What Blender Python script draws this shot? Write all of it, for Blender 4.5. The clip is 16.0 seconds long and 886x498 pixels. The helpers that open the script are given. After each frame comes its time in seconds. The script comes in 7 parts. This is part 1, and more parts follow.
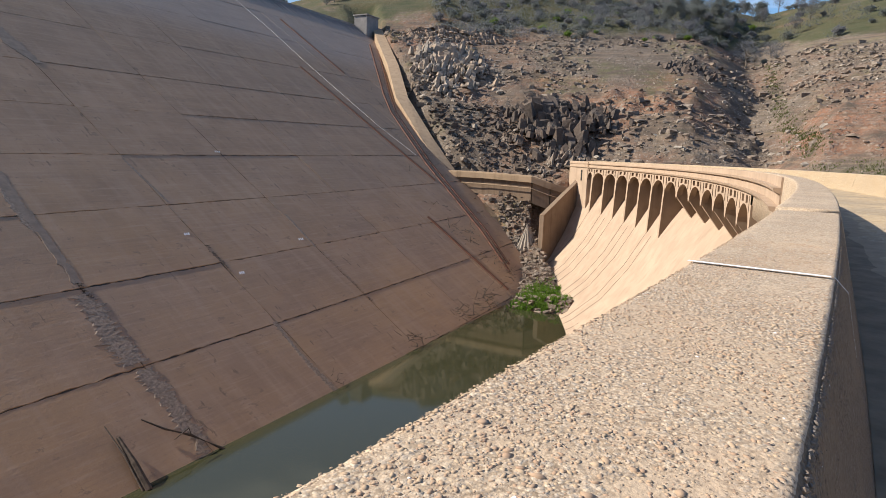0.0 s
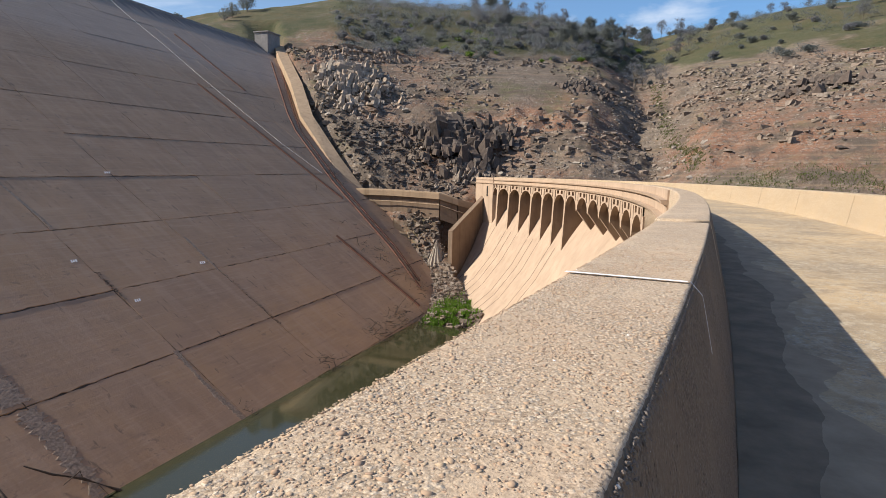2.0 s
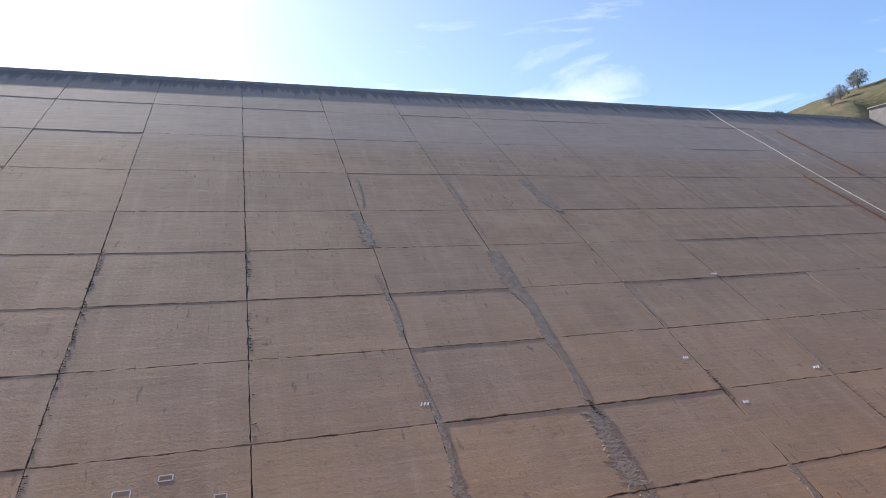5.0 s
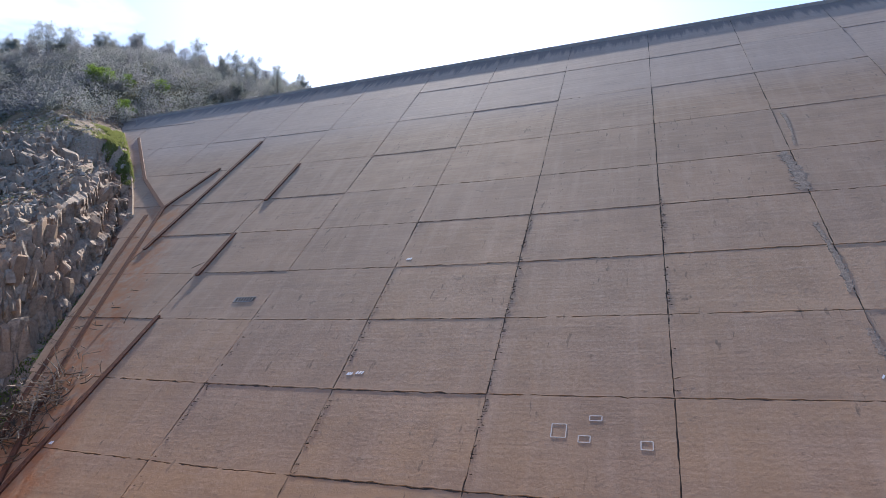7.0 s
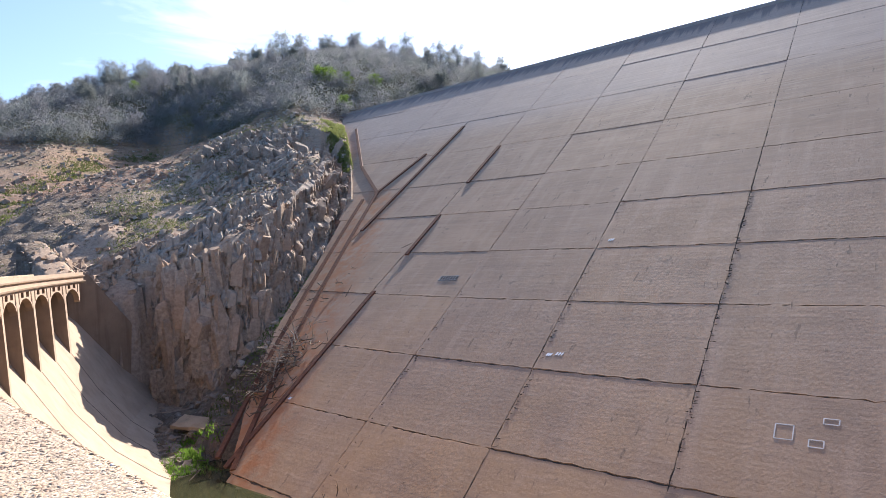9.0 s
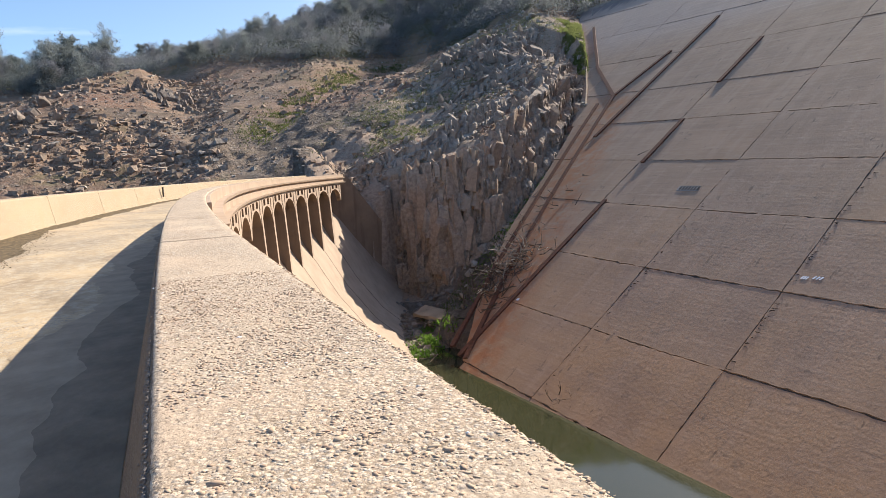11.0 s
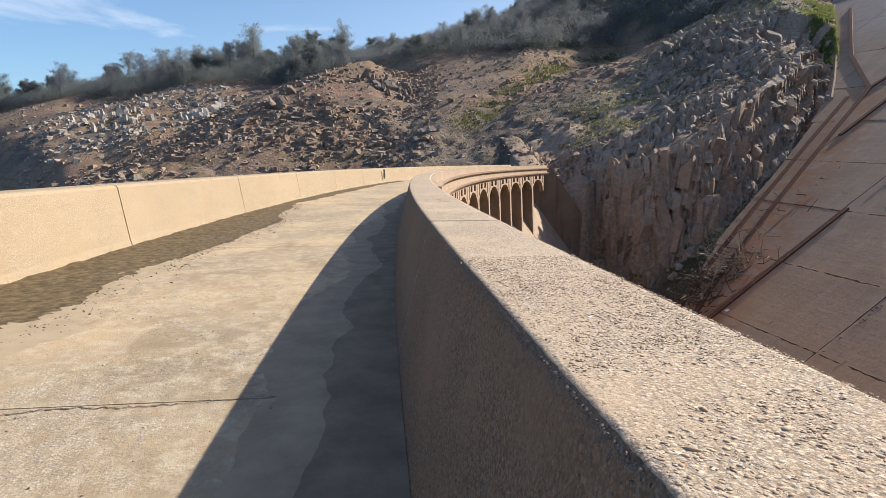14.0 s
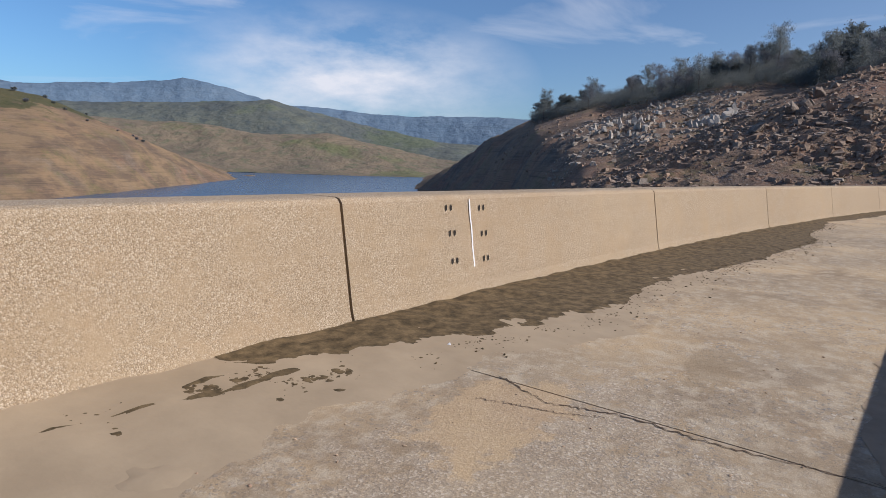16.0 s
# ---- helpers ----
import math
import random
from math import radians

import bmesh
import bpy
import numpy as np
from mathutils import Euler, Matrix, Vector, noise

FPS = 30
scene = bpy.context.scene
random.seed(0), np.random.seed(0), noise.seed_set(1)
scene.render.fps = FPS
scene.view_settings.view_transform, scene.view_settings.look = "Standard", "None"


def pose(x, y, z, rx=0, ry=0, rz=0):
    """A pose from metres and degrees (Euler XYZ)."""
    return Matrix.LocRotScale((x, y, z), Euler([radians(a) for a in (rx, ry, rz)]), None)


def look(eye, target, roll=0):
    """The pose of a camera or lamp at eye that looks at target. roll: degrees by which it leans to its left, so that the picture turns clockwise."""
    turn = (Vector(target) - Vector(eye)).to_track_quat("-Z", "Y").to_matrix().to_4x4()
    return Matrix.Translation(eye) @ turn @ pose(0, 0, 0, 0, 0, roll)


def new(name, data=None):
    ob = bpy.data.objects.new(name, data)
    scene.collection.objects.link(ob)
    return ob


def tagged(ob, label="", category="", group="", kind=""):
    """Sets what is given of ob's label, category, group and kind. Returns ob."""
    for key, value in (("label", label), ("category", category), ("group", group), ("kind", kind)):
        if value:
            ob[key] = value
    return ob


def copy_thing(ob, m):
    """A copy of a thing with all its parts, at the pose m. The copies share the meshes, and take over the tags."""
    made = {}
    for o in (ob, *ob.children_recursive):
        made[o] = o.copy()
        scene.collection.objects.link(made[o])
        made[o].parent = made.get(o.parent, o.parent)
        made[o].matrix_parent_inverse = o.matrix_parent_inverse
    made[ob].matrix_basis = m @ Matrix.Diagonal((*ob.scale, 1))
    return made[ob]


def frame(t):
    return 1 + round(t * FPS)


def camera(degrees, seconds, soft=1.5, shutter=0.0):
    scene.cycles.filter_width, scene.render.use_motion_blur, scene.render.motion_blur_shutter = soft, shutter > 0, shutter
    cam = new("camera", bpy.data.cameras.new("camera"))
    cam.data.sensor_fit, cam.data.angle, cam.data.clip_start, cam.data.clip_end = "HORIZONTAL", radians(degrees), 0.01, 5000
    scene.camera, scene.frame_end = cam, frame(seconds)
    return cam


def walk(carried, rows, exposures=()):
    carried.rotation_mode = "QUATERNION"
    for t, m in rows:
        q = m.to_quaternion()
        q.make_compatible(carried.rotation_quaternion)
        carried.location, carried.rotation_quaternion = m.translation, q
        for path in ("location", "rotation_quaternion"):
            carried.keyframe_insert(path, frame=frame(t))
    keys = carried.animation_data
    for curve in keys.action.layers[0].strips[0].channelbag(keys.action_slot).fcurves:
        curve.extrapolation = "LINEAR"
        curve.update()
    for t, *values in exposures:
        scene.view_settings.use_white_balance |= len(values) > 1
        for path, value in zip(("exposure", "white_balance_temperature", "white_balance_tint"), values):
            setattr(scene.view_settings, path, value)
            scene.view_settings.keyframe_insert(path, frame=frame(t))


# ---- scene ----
cam = camera(71.5, 16.0, soft=0.5)
# seconds, place in metres, turn in degrees
PATH_ROWS = [
    (0.0, 0.013, 0.125, 1.531, 81.26, -1.93, -61.38),
    (0.5, 0.000, 0.107, 1.537, 81.48, -1.51, -61.82),
    (1.0, 0.002, 0.090, 1.538, 81.82, -1.36, -63.42),
    (1.5, 0.001, 0.055, 1.541, 82.32, -1.31, -66.88),
    (2.0, -0.003, 0.004, 1.546, 83.09, -1.23, -69.86),
    (2.5, 0.008, -0.013, 1.537, 83.25, -0.61, -64.79),
    (3.0, 0.047, -0.012, 1.543, 82.48, -0.65, -52.13),
    (5.5, -0.173, 0.088, 1.542, 93.47, 2.35, -8.76),
    (6.0, -0.248, 0.122, 1.542, 92.74, 2.82, 2.17),
    (6.5, -0.325, 0.158, 1.541, 91.79, 3.76, 12.71),
    (7.0, -0.400, 0.192, 1.541, 90.45, 3.62, 19.41),
    (7.5, -0.470, 0.224, 1.540, 89.77, 3.67, 21.27),
    (8.0, -0.530, 0.251, 1.540, 89.86, 3.47, 25.68),
    (8.5, -0.578, 0.273, 1.540, 90.15, 3.57, 31.61),
    (9.0, -0.609, 0.287, 1.540, 89.81, 3.50, 37.77),
    (9.5, -0.620, 0.292, 1.540, 87.50, 3.24, 44.94),
    (10.0, -0.646, 0.301, 1.522, 85.12, 3.17, 51.43),
    (12.5, -0.652, 0.088, 1.521, 82.02, 2.52, 65.62),
    (13.0, -0.723, -0.002, 1.526, 82.46, 2.65, 69.13),
    (13.5, -0.770, -0.085, 1.531, 82.59, 1.80, 72.78),
    (14.0, -0.735, -0.186, 1.535, 82.07, 0.40, 77.45),
    (14.5, -0.752, -0.310, 1.535, 81.23, 0.01, 88.17),
    (15.0, -0.825, -0.512, 1.526, 81.00, -0.85, 100.59),
    (15.5, -0.986, -0.734, 1.518, 81.20, -0.90, 110.61),
    (16.0, -1.185, -0.929, 1.527, 82.07, -2.01, 121.43),
]
walk(cam, [(t, pose(x, y, z, rx, ry, rz)) for t, x, y, z, rx, ry, rz in PATH_ROWS],
     exposures=[(0.0, 0.75, 6680, 10), (2.5, 0.67, 6650, 10), (3.2, 0.67, 6650, 10), (5.4, 1.29, 6480, 13), (6.5, 1.27, 6300, 14), (7.5, 1.39, 6270, 14), (8.5, 1.52, 6270, 14), (9.6, 1.50, 6550, 13), (10.2, 1.35, 6600, 11), (12.3, 0.85, 6630, 10), (13.8, 0.82, 6630, 10), (14.5, 0.75, 6500, 11), (15.0, 0.59, 6330, 12), (16.0, 0.06, 6100, 15)])

# ---- light ----
SUN_AZ, SUN_EL = -20.0, 35.2       # degrees from +y towards +x, and above the horizon
world = bpy.data.worlds.new("sky")
scene.world = world
world.use_nodes = True
wn, wl = world.node_tree.nodes, world.node_tree.links
sky = wn.new("ShaderNodeTexSky")
sky.sky_type, sky.sun_disc = "NISHITA", False
sky.sun_elevation, sky.sun_rotation = radians(SUN_EL), radians(SUN_AZ)
sky.air_density, sky.dust_density, sky.ozone_density = 1.0, 0.7, 2.0
coord = wn.new("ShaderNodeTexCoord")
stretch = wn.new("ShaderNodeMapping")
stretch.inputs["Scale"].default_value = (1.6, 1.6, 7.0)
wisps = wn.new("ShaderNodeTexNoise")
wisps.inputs["Scale"].default_value, wisps.inputs["Detail"].default_value = 1.7, 8.0
wisps.inputs["Roughness"].default_value, wisps.inputs["Distortion"].default_value = 0.55, 0.6
fade = wn.new("ShaderNodeMapRange")
fade.inputs["From Min"].default_value, fade.inputs["From Max"].default_value = 0.53, 0.78
fade.inputs["To Max"].default_value = 0.62
cloud = wn.new("ShaderNodeMixRGB")
cloud.inputs["Color2"].default_value = (9.5, 9.7, 10.0, 1)
wl.new(coord.outputs["Generated"], stretch.inputs["Vector"])
wl.new(stretch.outputs["Vector"], wisps.inputs["Vector"])
wl.new(wisps.outputs["Fac"], fade.inputs["Value"])
# one broad soft bank of cloud over the lake, torn by the same wisps
flat_sky = wn.new("ShaderNodeMapping")
flat_sky.inputs["Scale"].default_value = (1.0, 1.0, 2.6)
away = wn.new("ShaderNodeVectorMath")
away.operation = "DISTANCE"
away.inputs[1].default_value = (-0.76, -0.637, 0.33)
bank = wn.new("ShaderNodeMapRange")
bank.inputs["From Min"].default_value, bank.inputs["From Max"].default_value = 0.30, 0.06
puffs = wn.new("ShaderNodeTexNoise")
puffs.inputs["Scale"].default_value, puffs.inputs["Detail"].default_value, puffs.inputs["Roughness"].default_value = 5.0, 9.0, 0.6
torn = wn.new("ShaderNodeMapRange")
torn.inputs["From Min"].default_value, torn.inputs["From Max"].default_value = 0.36, 0.66
mass, both_clouds = wn.new("ShaderNodeMath"), wn.new("ShaderNodeMath")
mass.operation, both_clouds.operation = "MULTIPLY", "MAXIMUM"
wl.new(coord.outputs["Generated"], flat_sky.inputs["Vector"])
wl.new(flat_sky.outputs["Vector"], away.inputs[0])
wl.new(flat_sky.outputs["Vector"], puffs.inputs["Vector"])
wl.new(away.outputs["Value"], bank.inputs["Value"])
wl.new(puffs.outputs["Fac"], torn.inputs["Value"])
wl.new(bank.outputs["Result"], mass.inputs[0])
wl.new(torn.outputs["Result"], mass.inputs[1])
wl.new(mass.outputs[0], both_clouds.inputs[0])
wl.new(fade.outputs["Result"], both_clouds.inputs[1])
wl.new(both_clouds.outputs[0], cloud.inputs["Fac"])
clear = wn.new("ShaderNodeMixRGB")
clear.blend_type = "MULTIPLY"
clear.inputs["Fac"].default_value = 1.0
# haze pales the sky round the sun; away from it the blue is deep
facing = wn.new("ShaderNodeVectorMath")
facing.operation = "DOT_PRODUCT"
facing.inputs[1].default_value = (math.sin(radians(SUN_AZ)) * math.cos(radians(SUN_EL)), math.cos(radians(SUN_AZ)) * math.cos(radians(SUN_EL)), math.sin(radians(SUN_EL)))
toward = wn.new("ShaderNodeMapRange")
toward.inputs["From Min"].default_value, toward.inputs["From Max"].default_value = -0.5, 0.6
depth = wn.new("ShaderNodeMixRGB")
depth.inputs["Color1"].default_value, depth.inputs["Color2"].default_value = (0.82, 1.19, 1.50, 1), (0.98, 1.02, 1.10, 1)
wl.new(coord.outputs["Generated"], facing.inputs[0])
wl.new(facing.outputs["Value"], toward.inputs["Value"])
wl.new(toward.outputs["Result"], depth.inputs["Fac"])
wl.new(depth.outputs["Color"], clear.inputs["Color2"])
wl.new(sky.outputs["Color"], clear.inputs["Color1"])
wl.new(clear.outputs["Color"], cloud.inputs["Color1"])
wl.new(cloud.outputs["Color"], wn["Background"].inputs["Color"])
wn["Background"].inputs["Strength"].default_value = 0.078
sun = new("sun", bpy.data.lights.new("sun", "SUN"))
sun.data.energy, sun.data.angle, sun.data.color = 4.6, radians(0.53), (1.0, 0.93, 0.82)
a, e = radians(SUN_AZ), radians(SUN_EL)
sun.matrix_world = look((0, 0, 300), Vector((0, 0, 300)) - Vector((math.sin(a) * math.cos(e), math.cos(a) * math.cos(e), math.sin(e))))


# ---- materials ----
class Mat:
    """A node material under construction: noise, ramps and mixes in object or world space."""

    def __init__(self, name, rough=0.9, metal=0.0, spec=0.3):
        self.m = bpy.data.materials.new(name)
        self.m.use_nodes = True
        self.t = self.m.node_tree
        self.b = self.t.nodes["Principled BSDF"]
        self.b.inputs["Roughness"].default_value = rough
        self.b.inputs["Metallic"].default_value = metal
        self.b.inputs["Specular IOR Level"].default_value = spec
        self.geo = self.t.nodes.new("ShaderNodeNewGeometry")

    def put(self, sock, v):
        if isinstance(v, (int, float)):
            sock.default_value = v
        elif isinstance(v, tuple):
            sock.default_value = (*v, 1) if len(v) == 3 and sock.type == "RGBA" else v
        else:
            self.t.links.new(v, sock)

    def where(self, scale=(1, 1, 1)):
        n = self.t.nodes.new("ShaderNodeMapping")
        n.inputs["Scale"].default_value = scale
        self.t.links.new(self.geo.outputs["Position"], n.inputs["Vector"])
        return n.outputs["Vector"]

    def noise(self, scale, detail=6.0, rough=0.55, at=None, twist=0.0):
        n = self.t.nodes.new("ShaderNodeTexNoise")
        n.inputs["Scale"].default_value, n.inputs["Detail"].default_value = scale, detail
        n.inputs["Roughness"].default_value, n.inputs["Distortion"].default_value = rough, twist
        self.t.links.new(at or self.geo.outputs["Position"], n.inputs["Vector"])
        return n.outputs["Fac"]

    def cells(self, scale, out="Distance", at=None, feature="F1"):
        n = self.t.nodes.new("ShaderNodeTexVoronoi")
        n.feature = feature
        n.inputs["Scale"].default_value = scale
        self.t.links.new(at or self.geo.outputs["Position"], n.inputs["Vector"])
        return n.outputs[out]

    def span(self, v, lo, hi, to_lo=0.0, to_hi=1.0):
        n = self.t.nodes.new("ShaderNodeMapRange")
        self.put(n.inputs["Value"], v)
        for k, x in zip(("From Min", "From Max", "To Min", "To Max"), (lo, hi, to_lo, to_hi)):
            n.inputs[k].default_value = x
        return n.outputs["Result"]

    def mix(self, fac, c1, c2, how="MIX"):
        n = self.t.nodes.new("ShaderNodeMixRGB")
        n.blend_type = how
        self.put(n.inputs["Fac"], fac), self.put(n.inputs["Color1"], c1), self.put(n.inputs["Color2"], c2)
        return n.outputs["Color"]

    def calc(self, op, a, b=0.0):
        n = self.t.nodes.new("ShaderNodeMath")
        n.operation = op
        self.put(n.inputs[0], a), self.put(n.inputs[1], b)
        return n.outputs[0]

    def axis(self, i):
        n = self.t.nodes.new("ShaderNodeSeparateXYZ")
        self.t.links.new(self.geo.outputs["Position"], n.inputs["Vector"])
        return n.outputs[i]

    def chance(self):
        return self.t.nodes.new("ShaderNodeObjectInfo").outputs["Random"]

    def island(self):
        return self.geo.outputs["Random Per Island"]

    def bump(self, height, strength=0.5, distance=0.05):
        n = self.t.nodes.new("ShaderNodeBump")
        n.inputs["Strength"].default_value, n.inputs["Distance"].default_value = strength, distance
        self.t.links.new(height, n.inputs["Height"])
        if self.b.inputs["Normal"].is_linked:
            self.t.links.new(self.b.inputs["Normal"].links[0].from_socket, n.inputs["Normal"])
        self.t.links.new(n.outputs["Normal"], self.b.inputs["Normal"])
        return self

    def colour(self, v):
        self.put(self.b.inputs["Base Color"], v)
        return self


def concrete(name, light, dark, warm, aggregate=0.0, grain=14.0, relief=0.9, gaps=1.0, streak=0.0, board=0.0, patchy=False, share=1.0, stones=((0.60, 0.46, 0.32), (0.33, 0.30, 0.28), (0.66, 0.56, 0.44))):
    m = Mat(name, 0.92)
    big, mid, fine = m.noise(0.35, 5), m.noise(2.2, 6, 0.6), m.noise(grain, 5, 0.65)
    c = m.mix(m.span(big, 0.35, 0.68), dark, light)
    c = m.mix(m.span(mid, 0.45, 0.75, 0, 0.55), c, warm)
    c = m.mix(m.span(fine, 0.35, 0.7, 0, 0.35), c, dark)
    m.bump(fine, 0.35, 0.02)
    if streak:
        run = m.noise(1.0, 6, 0.62, m.where((0.8, 0.8, 0.06)))
        c = m.mix(m.span(run, 0.5, 0.7, 0, streak), c, (dark[0] * 0.5, dark[1] * 0.46, dark[2] * 0.43))
        c = m.mix(m.span(m.noise(0.5, 6, 0.7), 0.56, 0.68, 0, streak * 0.8), c, (dark[0] * 0.7, dark[1] * 0.68, dark[2] * 0.68))
    if board:
        plank = m.noise(1.0, 4, 0.6, m.where((0.25, 0.25, 7.0)))
        c = m.mix(m.span(plank, 0.52, 0.7, 0, board), c, (dark[0] * 0.72, dark[1] * 0.7, dark[2] * 0.66))
        c = m.mix(m.span(m.noise(1.1, 6, 0.68), 0.55, 0.72, 0, board), c, (light[0] * 1.15, light[1] * 1.15, light[2] * 1.15))
    if aggregate:
        worn = m.span(m.calc("ADD", m.noise(1.6, 5, 0.6), m.calc("MULTIPLY", m.noise(14.0, 3), 0.35)), 0.52, 0.72)
        for scale, share in ((aggregate, share), (aggregate * 2.3, 0.8 * share)):
            cell, tint = m.cells(scale), m.cells(scale, "Color")
            one = m.t.nodes.new("ShaderNodeSeparateColor")
            m.t.links.new(tint, one.inputs["Color"])
            pick = m.span(one.outputs[0], 0.25, 0.45)
            stone = m.calc("MULTIPLY", m.calc("MULTIPLY", m.span(cell, 0.62, 0.40), pick), m.span(worn, 0, 1, 0.08 if patchy else 0.25, 1.0))
            hue = m.mix(m.span(one.outputs[1], 0.1, 0.9), m.mix(m.span(one.outputs[2], 0.42, 0.62), stones[0], stones[1]), stones[2])
            # shade in the gaps between stones is painted in as darker colour
            c = m.mix(m.calc("MULTIPLY", m.span(cell, 0.5, 0.75), m.calc("MULTIPLY", m.span(worn, 0, 1, 0.15, 0.75), share * gaps)), c, (dark[0] * 0.42, dark[1] * 0.4, dark[2] * 0.38))
            c = m.mix(m.calc("MULTIPLY", stone, 0.9 * share), c, hue)
            m.bump(m.calc("MULTIPLY", stone, m.span(cell, 0.65, 0.1)), relief * share, 0.6 / scale)
        pit = m.calc("MULTIPLY", m.span(m.cells(aggregate * 0.8), 0.22, 0.12), m.span(m.noise(3.0, 4, 0.6), 0.46, 0.6))
        if patchy:
            hollow = m.calc("MULTIPLY", m.span(m.noise(aggregate * 1.6, 3, 0.6), 0.57, 0.65), m.span(m.noise(2.3, 5, 0.65), 0.44, 0.56))
            pit = m.calc("MAXIMUM", pit, hollow)
            m.bump(hollow, -0.6, 0.008)
        # pits and hollows carry their shade as a darker colour too
        c = m.mix(m.calc("MULTIPLY", pit, 0.85), c, (dark[0] * 0.3, dark[1] * 0.28, dark[2] * 0.27))
    return m.colour(c)


M_PARAPET = concrete("weathered parapet concrete", (0.555, 0.43, 0.307), (0.43, 0.332, 0.237), (0.545, 0.385, 0.265), aggregate=70.0, grain=38.0, relief=0.55, gaps=1.25, patchy=True, share=0.7, stones=((0.55, 0.41, 0.28), (0.22, 0.205, 0.195), (0.62, 0.53, 0.42)))
# rough road face of the parapet: its shade is put into the colour
M_ROUGH_SHADE = concrete("dark rough concrete, part stain, part shade", (0.225, 0.158, 0.105), (0.14, 0.098, 0.066), (0.215, 0.138, 0.086), aggregate=48.0, grain=30.0, gaps=0.7, stones=((0.21, 0.157, 0.108), (0.115, 0.093, 0.078), (0.25, 0.20, 0.152)))
M_WALL = concrete("tan wall concrete", (0.405, 0.305, 0.192), (0.335, 0.25, 0.158), (0.40, 0.28, 0.168), aggregate=78.0, grain=30.0, relief=0.3, gaps=0.6, board=0.3, share=1.0, stones=((0.44, 0.335, 0.22), (0.23, 0.178, 0.125), (0.60, 0.51, 0.39)))
M_DAM = concrete("spillway concrete", (0.445, 0.335, 0.247), (0.36, 0.268, 0.196), (0.43, 0.30, 0.208), grain=6.0, streak=0.26)
M_PLINTH = concrete("plinth concrete", (0.42, 0.305, 0.205), (0.34, 0.245, 0.16), (0.39, 0.27, 0.175), grain=5.0, streak=0.5)
# brown stain of the walls; also shade put into pier sides and soffits
M_STAIN_SHADE = concrete("brown concrete of stain and shade", (0.25, 0.18, 0.128), (0.195, 0.138, 0.096), (0.23, 0.152, 0.104), grain=5.0, streak=0.5)


def road_material():
    m = Mat("sunlit road slab", 0.9)
    big, mid, fine = m.noise(0.28, 5, 0.55), m.noise(1.6, 6, 0.62), m.noise(55, 4, 0.7)
    c = m.mix(m.span(big, 0.42, 0.58), (0.355, 0.275, 0.182), (0.53, 0.388, 0.228))
    c = m.mix(m.span(mid, 0.52, 0.72, 0, 0.6), c, (0.47, 0.325, 0.175))
    bare = m.span(m.calc("ADD", m.noise(0.42, 5, 0.6), m.calc("MULTIPLY", m.noise(3.0, 4), 0.3)), 0.56, 0.72, 0.12, 1.0)
    for scale, share in ((60.0, 0.9), (26.0, 0.85), (13.0, 0.5)):
        one = m.t.nodes.new("ShaderNodeSeparateColor")
        m.t.links.new(m.cells(scale, "Color"), one.inputs["Color"])
        chip = m.calc("MULTIPLY", m.span(m.cells(scale), 0.5, 0.3), m.calc("MULTIPLY", bare, m.span(one.outputs[0], 0.45, 0.6)))
        hue = m.mix(m.span(one.outputs[1], 0.3, 0.7), (0.20, 0.19, 0.18), m.mix(m.span(one.outputs[2], 0.5, 0.8), (0.30, 0.25, 0.19), (0.58, 0.52, 0.43)))
        c = m.mix(m.calc("MULTIPLY", chip, share), c, hue)
        m.bump(chip, 0.3, 0.006)
    c = m.mix(m.span(m.noise(0.9, 6, 0.68, None, 0.6), 0.48, 0.64, 0, 0.7), c, (0.25, 0.185, 0.12))
    c = m.mix(m.span(m.noise(5.0, 6, 0.7), 0.47, 0.62, 0, 0.6), c, (0.55, 0.465, 0.345))
    c = m.mix(m.span(fine, 0.3, 0.75, 0, 0.4), c, (0.20, 0.16, 0.115))
    # worn gravelly patch with a smooth ochre skin left on it, and a damp stain
    def patch(cx, cy, rx, ry, ragged):
        dx, dy = m.calc("DIVIDE", m.calc("ADD", m.axis(0), -cx), rx), m.calc("DIVIDE", m.calc("ADD", m.axis(1), -cy), ry)
        d = m.calc("ADD", m.calc("MULTIPLY", dx, dx), m.calc("MULTIPLY", dy, dy))
        return m.span(m.calc("ADD", d, m.calc("MULTIPLY", m.calc("ADD", m.noise(3.2, 6, 0.65), -0.5), ragged)), 1.15, 0.75)

    worn = m.calc("MULTIPLY", patch(-3.9, -2.1, 1.6, 0.8, 7.0), 0.5)
    one = m.t.nodes.new("ShaderNodeSeparateColor")
    m.t.links.new(m.cells(75.0, "Color"), one.inputs["Color"])
    c = m.mix(worn, c, m.mix(m.span(one.outputs[0], 0.3, 0.75), m.mix(m.span(one.outputs[1], 0.5, 0.8), (0.42, 0.33, 0.225), (0.58, 0.50, 0.40)), (0.26, 0.21, 0.16)))
    c = m.mix(m.calc("MULTIPLY", patch(-4.5, -2.5, 0.75, 0.42, 6.0), 0.6), c, m.mix(m.span(mid, 0.4, 0.65), (0.50, 0.355, 0.195), (0.43, 0.30, 0.175)))
    c = m.mix(m.calc("MULTIPLY", patch(-6.35, -1.5, 0.6, 0.22, 5.0), 0.5), c, (0.27, 0.20, 0.12))
    m.bump(m.calc("MULTIPLY", worn, m.cells(75.0)), 0.5, 0.006)
    return m.bump(fine, 0.5, 0.01).bump(mid, 0.25, 0.03).colour(c)


